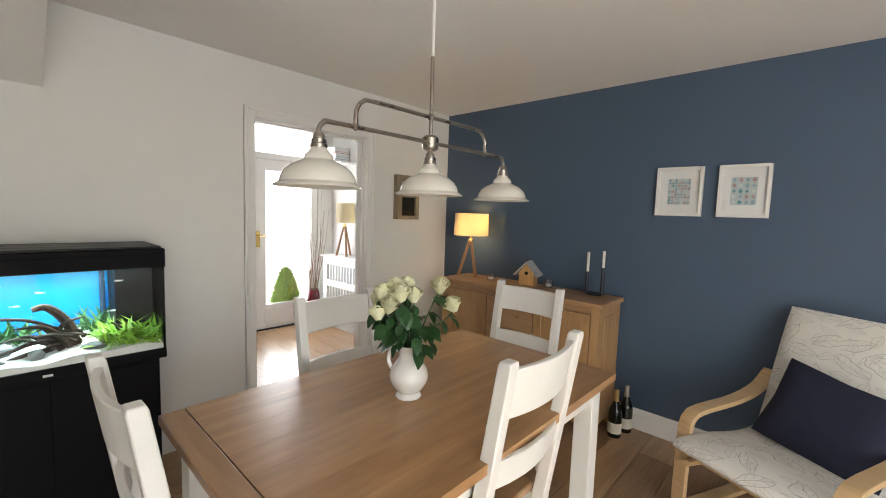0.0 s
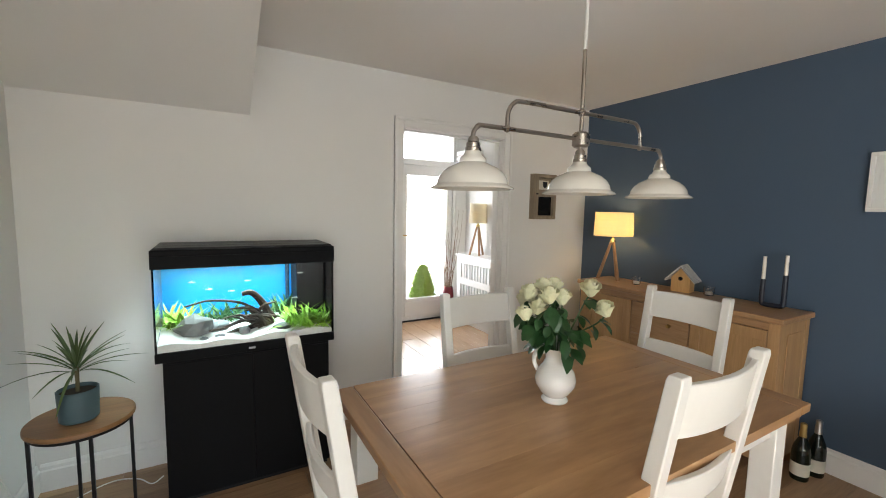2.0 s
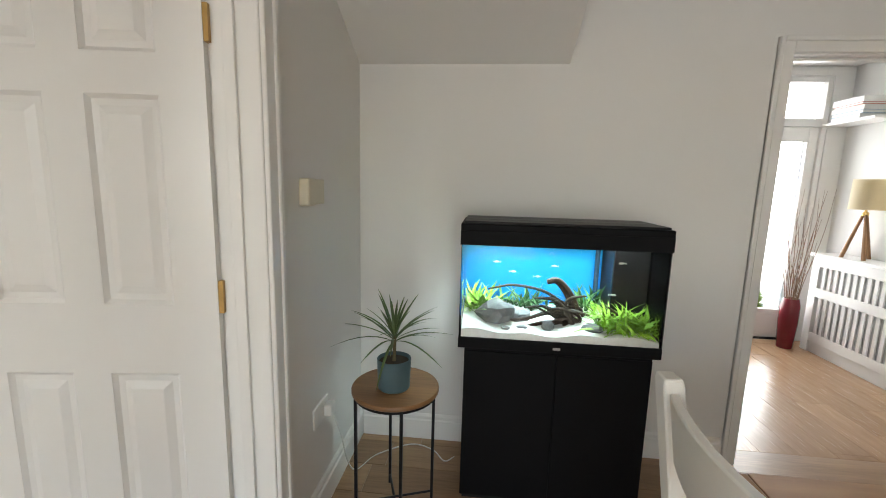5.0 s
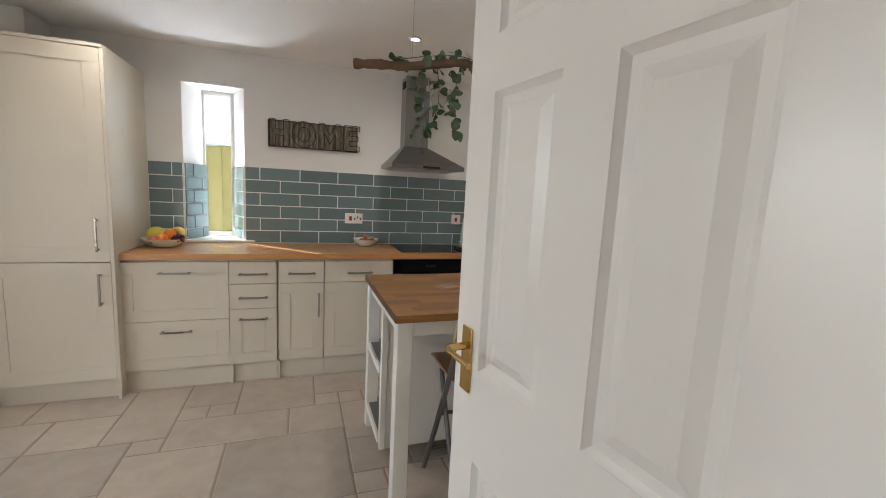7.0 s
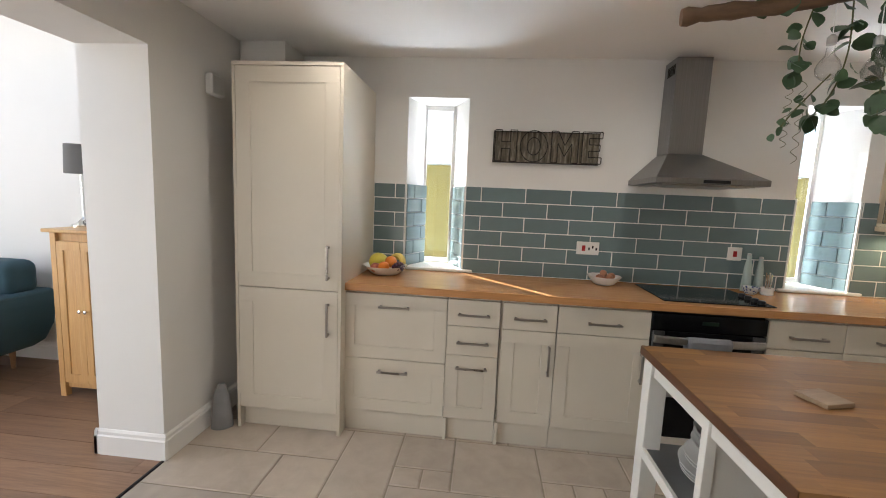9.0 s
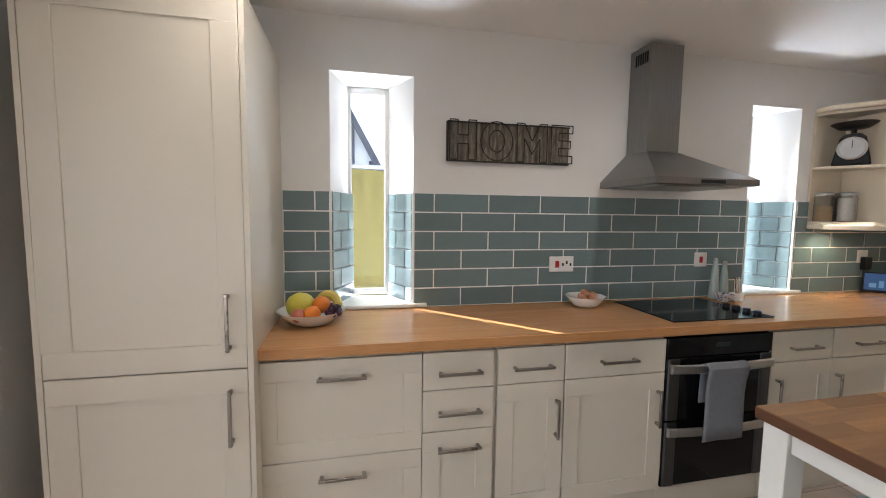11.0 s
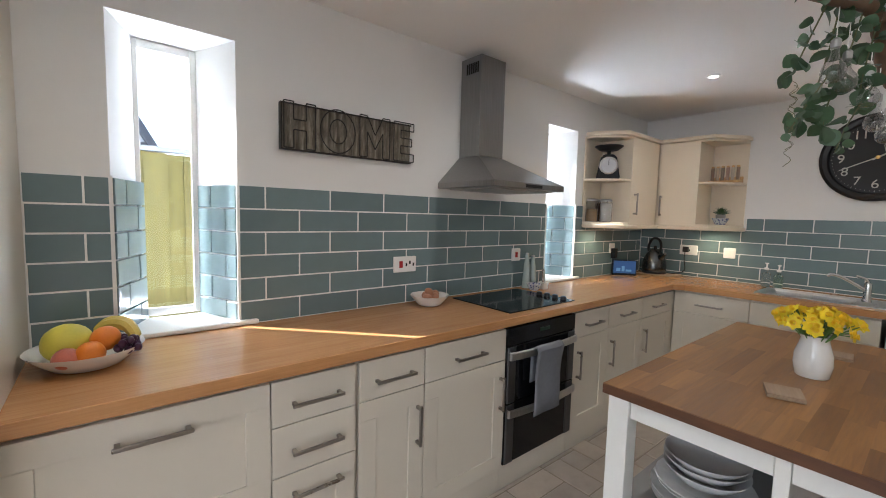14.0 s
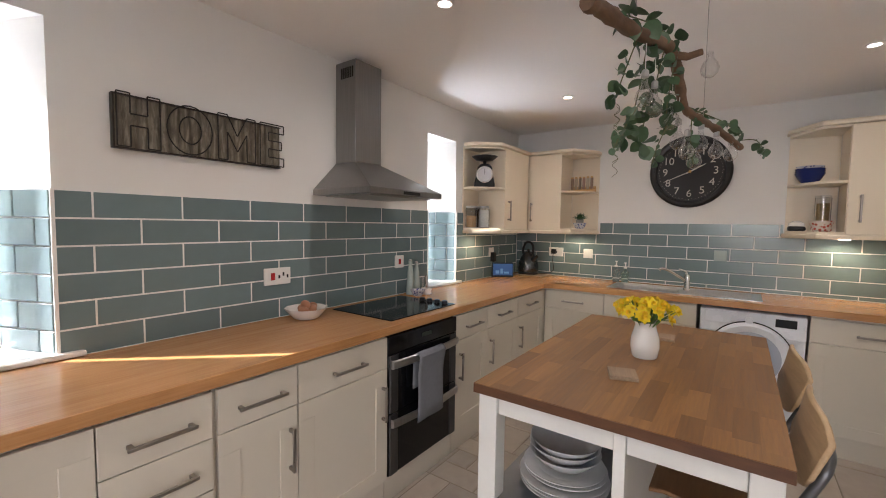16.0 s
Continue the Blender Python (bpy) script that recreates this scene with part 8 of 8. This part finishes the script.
for i, (r, z, kind) in enumerate(((0.150, 0.0, "plate"), (0.150, 0.014, "plate"), (0.150, 0.028, "plate"), (0.140, 0.045, "plate"), (0.138, 0.058, "plate"), (0.120, 0.078, "bowl"), (0.120, 0.100, "bowl"), (0.120, 0.122, "bowl"))):
    d = thing("dinner_%s" % kind, "white %s in the stack on the island shelf" % kind, kind, pose(-1.74 + 0.004 * (i % 3), -2.80 + 0.004 * (i % 2), 0.5235 + z), "crockery stack")
    if kind == "plate":
        part("plate", lathe([(0, 0), (r * 0.6, 0), (r * 0.68, 0.006), (r, 0.018), (r, 0.0205), (r * 0.66, 0.010), (r * 0.58, 0.004), (0, 0.004)], (0, 0, 0), 44), PLATE, d, "", 0, True)
    else:
        o = bowl(d, r, 0.052, PLATE)
for j, (x, z) in enumerate(((-1.66, 0.155), (-1.80, 0.155))):
    b4 = thing("storage_box", "brown storage box on the lower island shelf", "box", pose(x, -2.80, z), "boxes on the island shelf")
    part("body", box(-0.06, -0.12, 0, 0.06, 0.12, 0.16 - 0.03 * j), PINE if j == 0 else OAK_Z, b4, "", 0.004)
    part("lid", box(-0.063, -0.123, 0.1602 - 0.03 * j, 0.063, 0.123, 0.178 - 0.03 * j), OAK_X, b4, "", 0.003)


def stool():
    """A folding high chair of grey steel tube with a wooden seat; it faces -y."""
    ob = thing("folding_stool", "folding bar chair of grey steel tube with wooden seat and back", "bar stool", None, "bar chairs at the island")
    tubem = plain("grey_painted_steel", (0.15, 0.15, 0.155), 0.3, 0.6, vary=0.08)
    w = 0.185
    frame_pts = [(-w, -0.24, 0.0), (-w, -0.10, 0.28), (-w, 0.05, 0.60), (-w, 0.132, 0.785), (-w + 0.02, 0.150, 0.828), (-w + 0.06, 0.156, 0.842), (0, 0.160, 0.848), (w - 0.06, 0.156, 0.842), (w - 0.02, 0.150, 0.828), (w, 0.132, 0.785), (w, 0.05, 0.60), (w, -0.10, 0.28), (w, -0.24, 0.0)]
    part("main_frame", tube(curve(frame_pts, 5), 0.0125, 10), tubem, ob, "", 0, True)
    for s in (-1, 1):
        part("rear_leg", tube([(s * (w - 0.028), -0.12, 0.585), (s * (w - 0.028), 0.02, 0.30), (s * (w - 0.028), 0.20, 0.0)], 0.011, 8), tubem, ob, "", 0, True)
    for y, z, ww in ((-0.165, 0.15, w), (-0.045, 0.40, w), (0.12, 0.12, w - 0.03)):
        part("foot_bar", tube([(-ww, y, z), (ww, y, z)], 0.009, 8), tubem, ob, "", 0, True)
    bm, rows = bmesh.new(), []
    for i in range(9):
        t = i / 8
        y = -0.26 + 0.34 * t
        z = 0.618 - 0.012 * math.sin(t * math.pi) - (0.012 if i == 0 else 0)
        rows.append([bm.verts.new(p) for p in ((-w + 0.016, y, z), (w - 0.016, y, z), (w - 0.016, y, z - 0.014), (-w + 0.016, y, z - 0.014))])
    for p, q in zip(rows, rows[1:]):
        for k in range(4):
            bm.faces.new((p[k], p[(k + 1) % 4], q[(k + 1) % 4], q[k]))
    bm.faces.new(rows[0]), bm.faces.new(rows[-1])
    part("seat", bm, SEATW, ob, "brown plywood seat", 0.004)
    bm, rows = bmesh.new(), []
    for i in range(13):
        u = -1 + i / 6
        edge = 0.055 * (abs(u) ** 6)
        cy = -0.012 - 0.022 * (1 - u * u)
        rows.append([bm.verts.new((u * (w + 0.016), y + cy, z)) for y, z in ((0.118, 0.735 + edge), (0.132, 0.735 + edge), (0.170, 0.945 - edge), (0.156, 0.945 - edge))])
    for p, q in zip(rows, rows[1:]):
        for k in range(4):
            bm.faces.new((p[k], p[(k + 1) % 4], q[(k + 1) % 4], q[k]))
    bm.faces.new(rows[0]), bm.faces.new(rows[-1])
    part("backrest", bm, wood("beech_back", (0.46, 0.30, 0.16), (0.64, 0.45, 0.26), 0, 0.35), ob, "pale curved wooden backrest", 0.005)
    return ob


st1 = stool()
st1.matrix_basis = pose(-1.925, -2.275, 0)
copy_thing(st1, pose(-2.47, -2.268, 0, 0, 0, 3))


def hanging_branch():
    rng = random.Random(17)
    ob = thing("hanging_branch", "driftwood branch hung over the island with eucalyptus leaves and glass bulbs", "hanging ornament")
    path = curve([(-1.362, -2.655, 1.958), (-1.46, -2.635, 1.965), (-1.60, -2.604, 1.968), (-1.75, -2.575, 1.99), (-1.88, -2.548, 2.002), (-1.98, -2.533, 1.95), (-2.06, -2.522, 1.862), (-2.15, -2.49, 1.835), (-2.28, -2.44, 1.818), (-2.42, -2.385, 1.788), (-2.50, -2.352, 1.765)], 6)
    n = len(path)
    rs = [0.021 - 0.009 * k / n + 0.007 * noise.noise(Vector((k * 0.5, 0, 0))) for k in range(n)]
    part("branch", tube(path, rs, 12), BARK, ob, "", 0, True)
    part("stub", tube([(-1.89, -2.545, 1.985), (-1.905, -2.50, 1.975), (-1.915, -2.46, 1.985)], [0.014, 0.012, 0.010], 8), BARK, ob, "", 0, True)
    for x, y, z in ((-1.62, -2.60, 1.98), (-2.20, -2.47, 1.84)):
        part("hanging_wire", tube([(x, y, z), (x, y, ZK)], 0.0012, 5), STEEL, ob)
    vine = plain("vine_stem", (0.11, 0.12, 0.05), 0.7, vary=0.2)
    def leaf_disc():
        b5 = leaf_mesh(0.026, 0.052, 0.15, 0.2, 5)
        me = bpy.data.meshes.new("leaf")
        b5.to_mesh(me)
        b5.free()
        return me
    LM = leaf_disc()
    def vine_run(pts, count, size):
        c = curve(pts, 6)
        part("vine", tube(c, 0.002, 5), vine, ob)
        for _ in range(int(count * 1.4)):
            p = c[rng.randrange(len(c))]
            o = part_mesh("leaf", LM, LEAF, ob, "", 0, True)
            k = rng.uniform(0.45, 0.95) * size
            o.matrix_basis = Matrix.Translation(p + Vector((rng.uniform(-.012, .012), rng.uniform(-.012, .012), rng.uniform(-.01, .01)))) @ pose(0, 0, 0, rng.uniform(-70, 70), rng.uniform(-30, 75), rng.uniform(0, 360)) @ Matrix.Scale(k, 4)
    vine_run([(-1.55, -2.61, 1.99), (-1.70, -2.58, 2.02), (-1.85, -2.55, 2.03), (-1.95, -2.53, 1.99), (-2.05, -2.52, 1.90)], 18, 1.25)
    vine_run([(-1.66, -2.60, 1.97), (-1.66, -2.63, 1.89), (-1.68, -2.66, 1.82)], 12, 1.0)
    vine_run([(-1.74, -2.59, 1.98), (-1.76, -2.61, 1.86), (-1.75, -2.63, 1.76), (-1.72, -2.65, 1.70)], 20, 1.05)
    vine_run([(-1.84, -2.56, 1.98), (-1.83, -2.58, 1.87), (-1.85, -2.61, 1.77), (-1.86, -2.62, 1.70)], 24, 1.2)
    vine_run([(-1.92, -2.54, 1.96), (-1.96, -2.56, 1.84), (-1.98, -2.56, 1.76)], 16, 1.1)
    vine_run([(-1.72, -2.60, 1.80), (-1.67, -2.63, 1.72), (-1.64, -2.65, 1.66)], 9, 0.7)
    vine_run([(-2.10, -2.51, 1.86), (-2.22, -2.47, 1.86), (-2.35, -2.40, 1.84), (-2.48, -2.35, 1.80)], 16, 0.95)
    vine_run([(-2.12, -2.50, 1.84), (-2.13, -2.50, 1.74), (-2.15, -2.49, 1.66)], 12, 0.8)
    vine_run([(-2.46, -2.37, 1.79), (-2.56, -2.30, 1.80), (-2.62, -2.26, 1.74)], 10, 0.75)
    vine_run([(-1.98, -2.54, 1.82), (-1.96, -2.58, 1.72), (-1.95, -2.60, 1.64)], 10, 0.6)
    # thin curling tendrils
    for x, y, z0, z1 in ((-1.70, -2.66, 1.80, 1.58), (-1.66, -2.65, 1.78, 1.62)):
        pts = [(x + 0.008 * math.cos(k * 0.9), y + 0.008 * math.sin(k * 0.9), z0 + (z1 - z0) * k / 40) for k in range(41)]
        part("tendril", tube(pts, 0.0008, 4), vine, ob)
    # clear glass bulbs on cords
    prof = [(0.010, 0.078), (0.011, 0.060), (0.014, 0.052), (0.025, 0.038), (0.031, 0.020), (0.027, 0.003), (0.014, -0.009), (0, -0.012)]
    prof = [(r * 0.86, q * 0.92) for r, q in prof]
    for x, y, z, h in ((-1.80, -2.575, 1.985, 0.20), (-1.96, -2.545, 1.94, 0.17), (-2.02, -2.53, 1.90, 0.19), (-2.10, -2.51, 1.84, 0.20), (-2.20, -2.475, 1.825, 0.13), (-2.16, -2.49, 1.83, 0.22), (-2.30, -2.43, 1.81, 0.13), (-2.42, -2.385, 1.79, 0.10), (-1.70, -2.585, 1.98, 0.19)):
        h *= 0.78 if x < -2.05 else 1.0
        part("cord", tube([(x, y, z), (x, y, z - h + 0.09)], 0.0011, 5), PLASTIC, ob)
        gb = part("glass_bulb", lathe(prof, (x, y, z - h), 20), BULB, ob, "clear glass bulb", 0, True)
        part("bulb_cap", lathe([(0, 0), (0.0105, 0), (0.0105, 0.018), (0.005, 0.024), (0, 0.024)], (x, y, z - h + 0.076), 12), STEEL, gb, "metal cap", 0, True)
    part("glass_bulb", lathe(prof, (-1.93, -2.44, 1.915), 20), BULB, ob, "clear glass bulb", 0, True)
    return ob


hanging_branch()


# ---- living room beyond the opening ----
def sofa():
    ob = thing("sofa", "teal blue fabric sofa with rounded arms and wooden legs", "sofa", pose(2.40, -4.21, 0))
    fab = plain("teal_sofa_cloth", (0.030, 0.075, 0.100), 0.92, vary=0.15, scale=14, grain=420, relief=0.5)
    def soft(name, x0, y0, z0, x1, y1, z1, r, lab=""):
        return part(name, box(x0, y0, z0, x1, y1, z1), fab, ob, lab, r, True, 5)
    bm = bmesh.new()
    rings = []
    for z, o, d in ((0.17, 0.16, 0.05), (0.22, 0.09, 0.02), (0.35, 0.03, 0.0), (0.52, 0.0, 0.0), (0.60, 0.0, 0.0), (0.63, 0.02, 0.01)):
        rings.append([bm.verts.new(p) for p in ((o, d, z), (0.22, d, z), (0.22, 0.92 - o, z), (o + 0.04, 0.92 - o, z), (o, 0.86 - o, z))])
    for p, q in zip(rings, rings[1:]):
        for i in range(5):
            bm.faces.new((p[i], p[(i + 1) % 5], q[(i + 1) % 5], q[i]))
    bm.faces.new(rings[0]), bm.faces.new(rings[-1])
    part("arm", bm, fab, ob, "", 0.03, True, 4)
    soft("base", 0.221, 0.03, 0.17, 2.0, 0.88, 0.36, 0.03)
    soft("seat_cushion", 0.225, 0.22, 0.361, 1.1, 0.92, 0.50, 0.05)
    soft("back", 0.221, 0.0, 0.361, 2.0, 0.21, 0.80, 0.06)
    soft("back_cushion", 0.05, 0.06, 0.60, 0.42, 0.30, 0.86, 0.07, "plump back cushion")
    for x, y in ((0.28, 0.12), (0.28, 0.78), (1.8, 0.12), (1.8, 0.78)):
        part("leg", lathe([(0, 0), (0.014, 0), (0.022, 0.17), (0, 0.17)], (x, y, 0), 14), SEATW, ob, "tapered wooden leg", 0, True)
    return ob


sofa()
bm = box(-0.21, -0.06, -0.16, 0.21, 0.06, 0.16)
yc = part("cushion", bm, plain("yellow_cotton", (0.50, 0.48, 0.03), 0.9, vary=0.1, grain=400), None, "", 0.055, True, 5)
yc.matrix_basis = pose(3.00, -3.88, 0.66, 14, 12, 0)
tagged(yc, "yellow cushion on the sofa", "cushion")
bm = box(-0.22, -0.05, -0.15, 0.22, 0.05, 0.15)
nc = part("cushion", bm, plain("dark_navy_cloth", (0.014, 0.020, 0.050), 0.9, vary=0.15, grain=400), None, "", 0.045, True, 5)
nc.matrix_basis = pose(2.84, -3.98, 0.70, 14, 0, 0)
tagged(nc, "navy cushion on the sofa", "cushion")


def pine_cabinet():
    ob = thing("cupboard", "tall honey pine two-door cupboard", "cupboard", pose(1.50, -4.27, 0))
    part("top", box(-0.02, 0.0, 1.115, 0.460, 0.515, 1.138), PINE, ob, "", 0.005)
    part("body", box(0.002, 0.004, 0.06, 0.423, 0.470, 1.1148), PINE, ob)
    for x in (0.0, 0.385):
        for y in (0.005, 0.452):
            part("post", box(x, y, 0, x + 0.04, y + 0.04, 1.1148), PINE, ob, "", 0.003)
    for a, b in ((0.042, 0.212), (0.214, 0.384)):
        bm = bmesh.new()
        for q in ((a, 0.10, b, 0.16), (a, 1.0, b, 1.06), (a, 0.16, a + 0.045, 1.0), (b - 0.045, 0.16, b, 1.0)):
            box(q[0], 0.471, q[1], q[2], 0.490, q[3], bm)
        bmesh.ops.remove_doubles(bm, verts=bm.verts, dist=1e-5)
        d = part("door", bm, PINE, ob, "", 0.003)
        part("panel", box(a + 0.043, 0.472, 0.158, b - 0.043, 0.482, 1.002), PINE, d)
        k = lathe([(0, 0), (0.006, 0), (0.006, 0.01), (0.012, 0.018), (0, 0.024)], (0, 0, 0), 14)
        bmesh.ops.transform(k, matrix=pose(b - 0.02 if a < 0.1 else a + 0.02, 0.490, 0.60, -90), verts=k.verts)
        part("knob", k, CHROME, d, "small metal knob", 0, True)
    return ob


pine_cabinet()
tl2 = thing("table_lamp", "chrome table lamp with a grey shade on the cupboard", "table lamp", pose(1.90, -4.0, 1.1385))
part("base", lathe([(0, 0), (0.075, 0), (0.075, 0.012), (0.04, 0.03), (0.014, 0.06), (0.009, 0.08), (0.009, 0.36), (0, 0.36)], (0, 0, 0), 28), CHROME, tl2, "", 0, True)
part("shade", lathe([(0.095, 0.36), (0.088, 0.555), (0.086, 0.555), (0.093, 0.36)], (0, 0, 0), 36), plain("grey_linen", (0.16, 0.155, 0.145), 0.95, vary=0.1, grain=400, relief=0.4), tl2, "grey drum shade", 0, True)
part("pull_chain", tube([(0.04, -0.02, 0.22), (0.04, -0.02, 0.37)], 0.0015, 5), CHROME, tl2)


def abstract_picture():
    ob = thing("framed_picture", "black framed abstract painting in yellow, teal and purple", "picture", pose(3.25, YN + 0.001, 1.615))
    for q in ((0, 0, 0.8, 0.03), (0, 0.51, 0.8, 0.54), (0, 0.03, 0.03, 0.51), (0.77, 0.03, 0.8, 0.51)):
        part("frame_bar", box(q[0], 0, q[1], q[2], 0.03, q[3]), BLACKM, ob, "", 0.002)
    m, n, l, b = nodes_of("abstract_paint")
    v = coords(n, l)
    s = n.new("ShaderNodeSeparateXYZ")
    l.new(v, s.inputs[0])
    f = noise_tex(n, l, v, 22, 5, 0.7, 1.2)
    up = n.new("ShaderNodeMath")
    up.operation = "MULTIPLY_ADD"
    l.new(s.outputs[2], up.inputs[0])
    up.inputs[1].default_value = 0.7
    l.new(f, up.inputs[2])
    l.new(ramp(n, l, up.outputs[0], [(0.35, (0.03, 0.012, 0.05)), (0.52, (0.16, 0.07, 0.14)), (0.62, (0.45, 0.38, 0.06)), (0.72, (0.06, 0.16, 0.17)), (0.85, (0.35, 0.40, 0.32))]), b.inputs["Base Color"])
    b.inputs["Roughness"].default_value = 0.5
    part("canvas", box(0.03, 0.004, 0.03, 0.77, 0.015, 0.51), m, ob)
    return ob


abstract_picture()
bag = thing("folded_bag", "grey folded bag tucked beside the tall cabinet", "bag", pose(0.665, -3.63, 0))
bm = lathe([(0, 0), (0.06, 0), (0.065, 0.05), (0.045, 0.20), (0.02, 0.27), (0, 0.275)], (0, 0, 0), 20)
for v in bm.verts:
    v.co.x += 0.012 * noise.noise(v.co * 14)
    v.co.y = v.co.y * 0.8 + 0.014 * noise.noise(v.co * 11 + Vector((5, 0, 0)))
part("cloth", bm, plain("grey_cloth", (0.24, 0.24, 0.245), 0.9, vary=0.2, relief=0.4), bag, "", 0, True)
bx = thing("pipe_boxing", "white boxed pipe above the tall cabinet", "boxing")
part("case", box(0.45, YN + 0.001, 2.142, 0.752, -4.02, ZK - 0.001), WALL, bx, "", 0.003)
vt = thing("wall_vent", "white round wall vent beside the tall cabinet", "vent", pose(0.755, -3.735, 2.03, 0, 0, -90))
part("case", box(-0.06, -0.045, -0.06, 0.06, 0, 0.06), PLASTIC, vt, "", 0.012)


# ---- tiles, last ----
def tiled():
    """Wall tiles of 300 x 100 mm in half bond, six rows from the worktop to 1.532 m."""
    px, pz, g, d = 0.303, 0.1012, 0.0048, 0.008
    cache = {}
    def tile(parent, w, h, m):
        key = (round(w, 3), round(h, 3))
        if key not in cache:
            bm, e = bmesh.new(), 0.0022
            a = [bm.verts.new(p) for p in ((0, 0, 0), (w, 0, 0), (w, 0, h), (0, 0, h))]
            b = [bm.verts.new(p) for p in ((0, -d + e, 0), (w, -d + e, 0), (w, -d + e, h), (0, -d + e, h))]
            c = [bm.verts.new(p) for p in ((e, -d, e), (w - e, -d, e), (w - e, -d, h - e), (e, -d, h - e))]
            for p, q in ((a, b), (b, c)):
                for i in range(4):
                    bm.faces.new((p[i], p[(i + 1) % 4], q[(i + 1) % 4], q[i]))
            bm.faces.new(c)
            bmesh.ops.recalc_face_normals(bm, faces=bm.faces)
            me = bpy.data.meshes.new("tile")
            bm.to_mesh(me)
            bm.free()
            cache[key] = me
        ob = part_mesh("tile", cache[key], TILE, parent)
        ob.matrix_basis = m
    def field(parent, spans, phase, place, rows=range(6), pitch=px, top=1.532, low=0.0):
        """spans: (u0, u1) along the wall; place(u, z) gives the pose of a tile's lower corner."""
        for r in rows:
            z = max(low, top - (r + 1) * pz) + g / 2
            h = top - r * pz - g / 2 - z
            off = phase + (pitch / 2 if r % 2 else 0)
            for u0, u1 in spans:
                k = math.floor((u0 - off) / pitch)
                while off + k * pitch < u1 - 1e-4:
                    a, b = max(off + k * pitch, u0), min(off + (k + 1) * pitch, u1)
                    k += 1
                    if b - a > 0.012:
                        tile(parent, b - a - g, h, place(a + g / 2, z))
    # window wall: u runs along -x
    field(wall_south, [(0.071, 0.298), (0.722, 2.851), (3.242, 4.405)], 0.831, lambda u, z: pose(-u, YN + 0.003, z, 0, 0, 180))
    west = lambda u, z: pose(XC + 0.003, u, z, 0, 0, 90)
    field(wall_kitchen_west, [(YN + 0.012, YK - 0.002)], -3.002, west, range(1, 6), px, 1.463, 0.926)
    field(wall_kitchen_west, [(-3.425, -2.07)], -3.002, west, range(0, 1), px, 1.463)
    # splayed reveals
    dep = math.hypot(0.105, 0.25)
    ang = math.degrees(math.atan2(0.105, 0.25))
    for x0, x1 in (N1, N2):
        field(wall_south, [(0.004, dep)], 0.10, lambda u, z: pose(x1, YN, z, 0, 0, -90 - ang) @ pose(u, -0.002, 0), range(6), 0.2)
        field(wall_south, [(0.004, dep)], 0.10, lambda u, z: pose(x0 + 0.105, YN - 0.25, z, 0, 0, 90 + ang) @ pose(u, -0.002, 0), range(6), 0.2)
    bed = bmesh.new()
    for a, b in ((-0.298, -0.071), (-2.851, -0.722), (-4.405, -3.242)):
        box(a, YN, 0.925, b, YN + 0.0098, 1.531, bed)
    part("grout", bed, GROUT, wall_south)
    bed = box(XC, YN + 0.005, 0.925, XC + 0.0098, YK - 0.002, 1.3618)
    box(XC, -3.425, 1.3618, XC + 0.0098, -2.07, 1.462, bed)
    part("grout", bed, GROUT, wall_kitchen_west)
    for x in (N1[0], N1[1], N2[0], N2[1]):
        part("tile_edge_strip", box(x - 0.006, YN - 0.004, 0.926, x + 0.006, YN + 0.0125, 1.536), PLASTIC, wall_south, "white tile trim")


tiled()
flagstones()
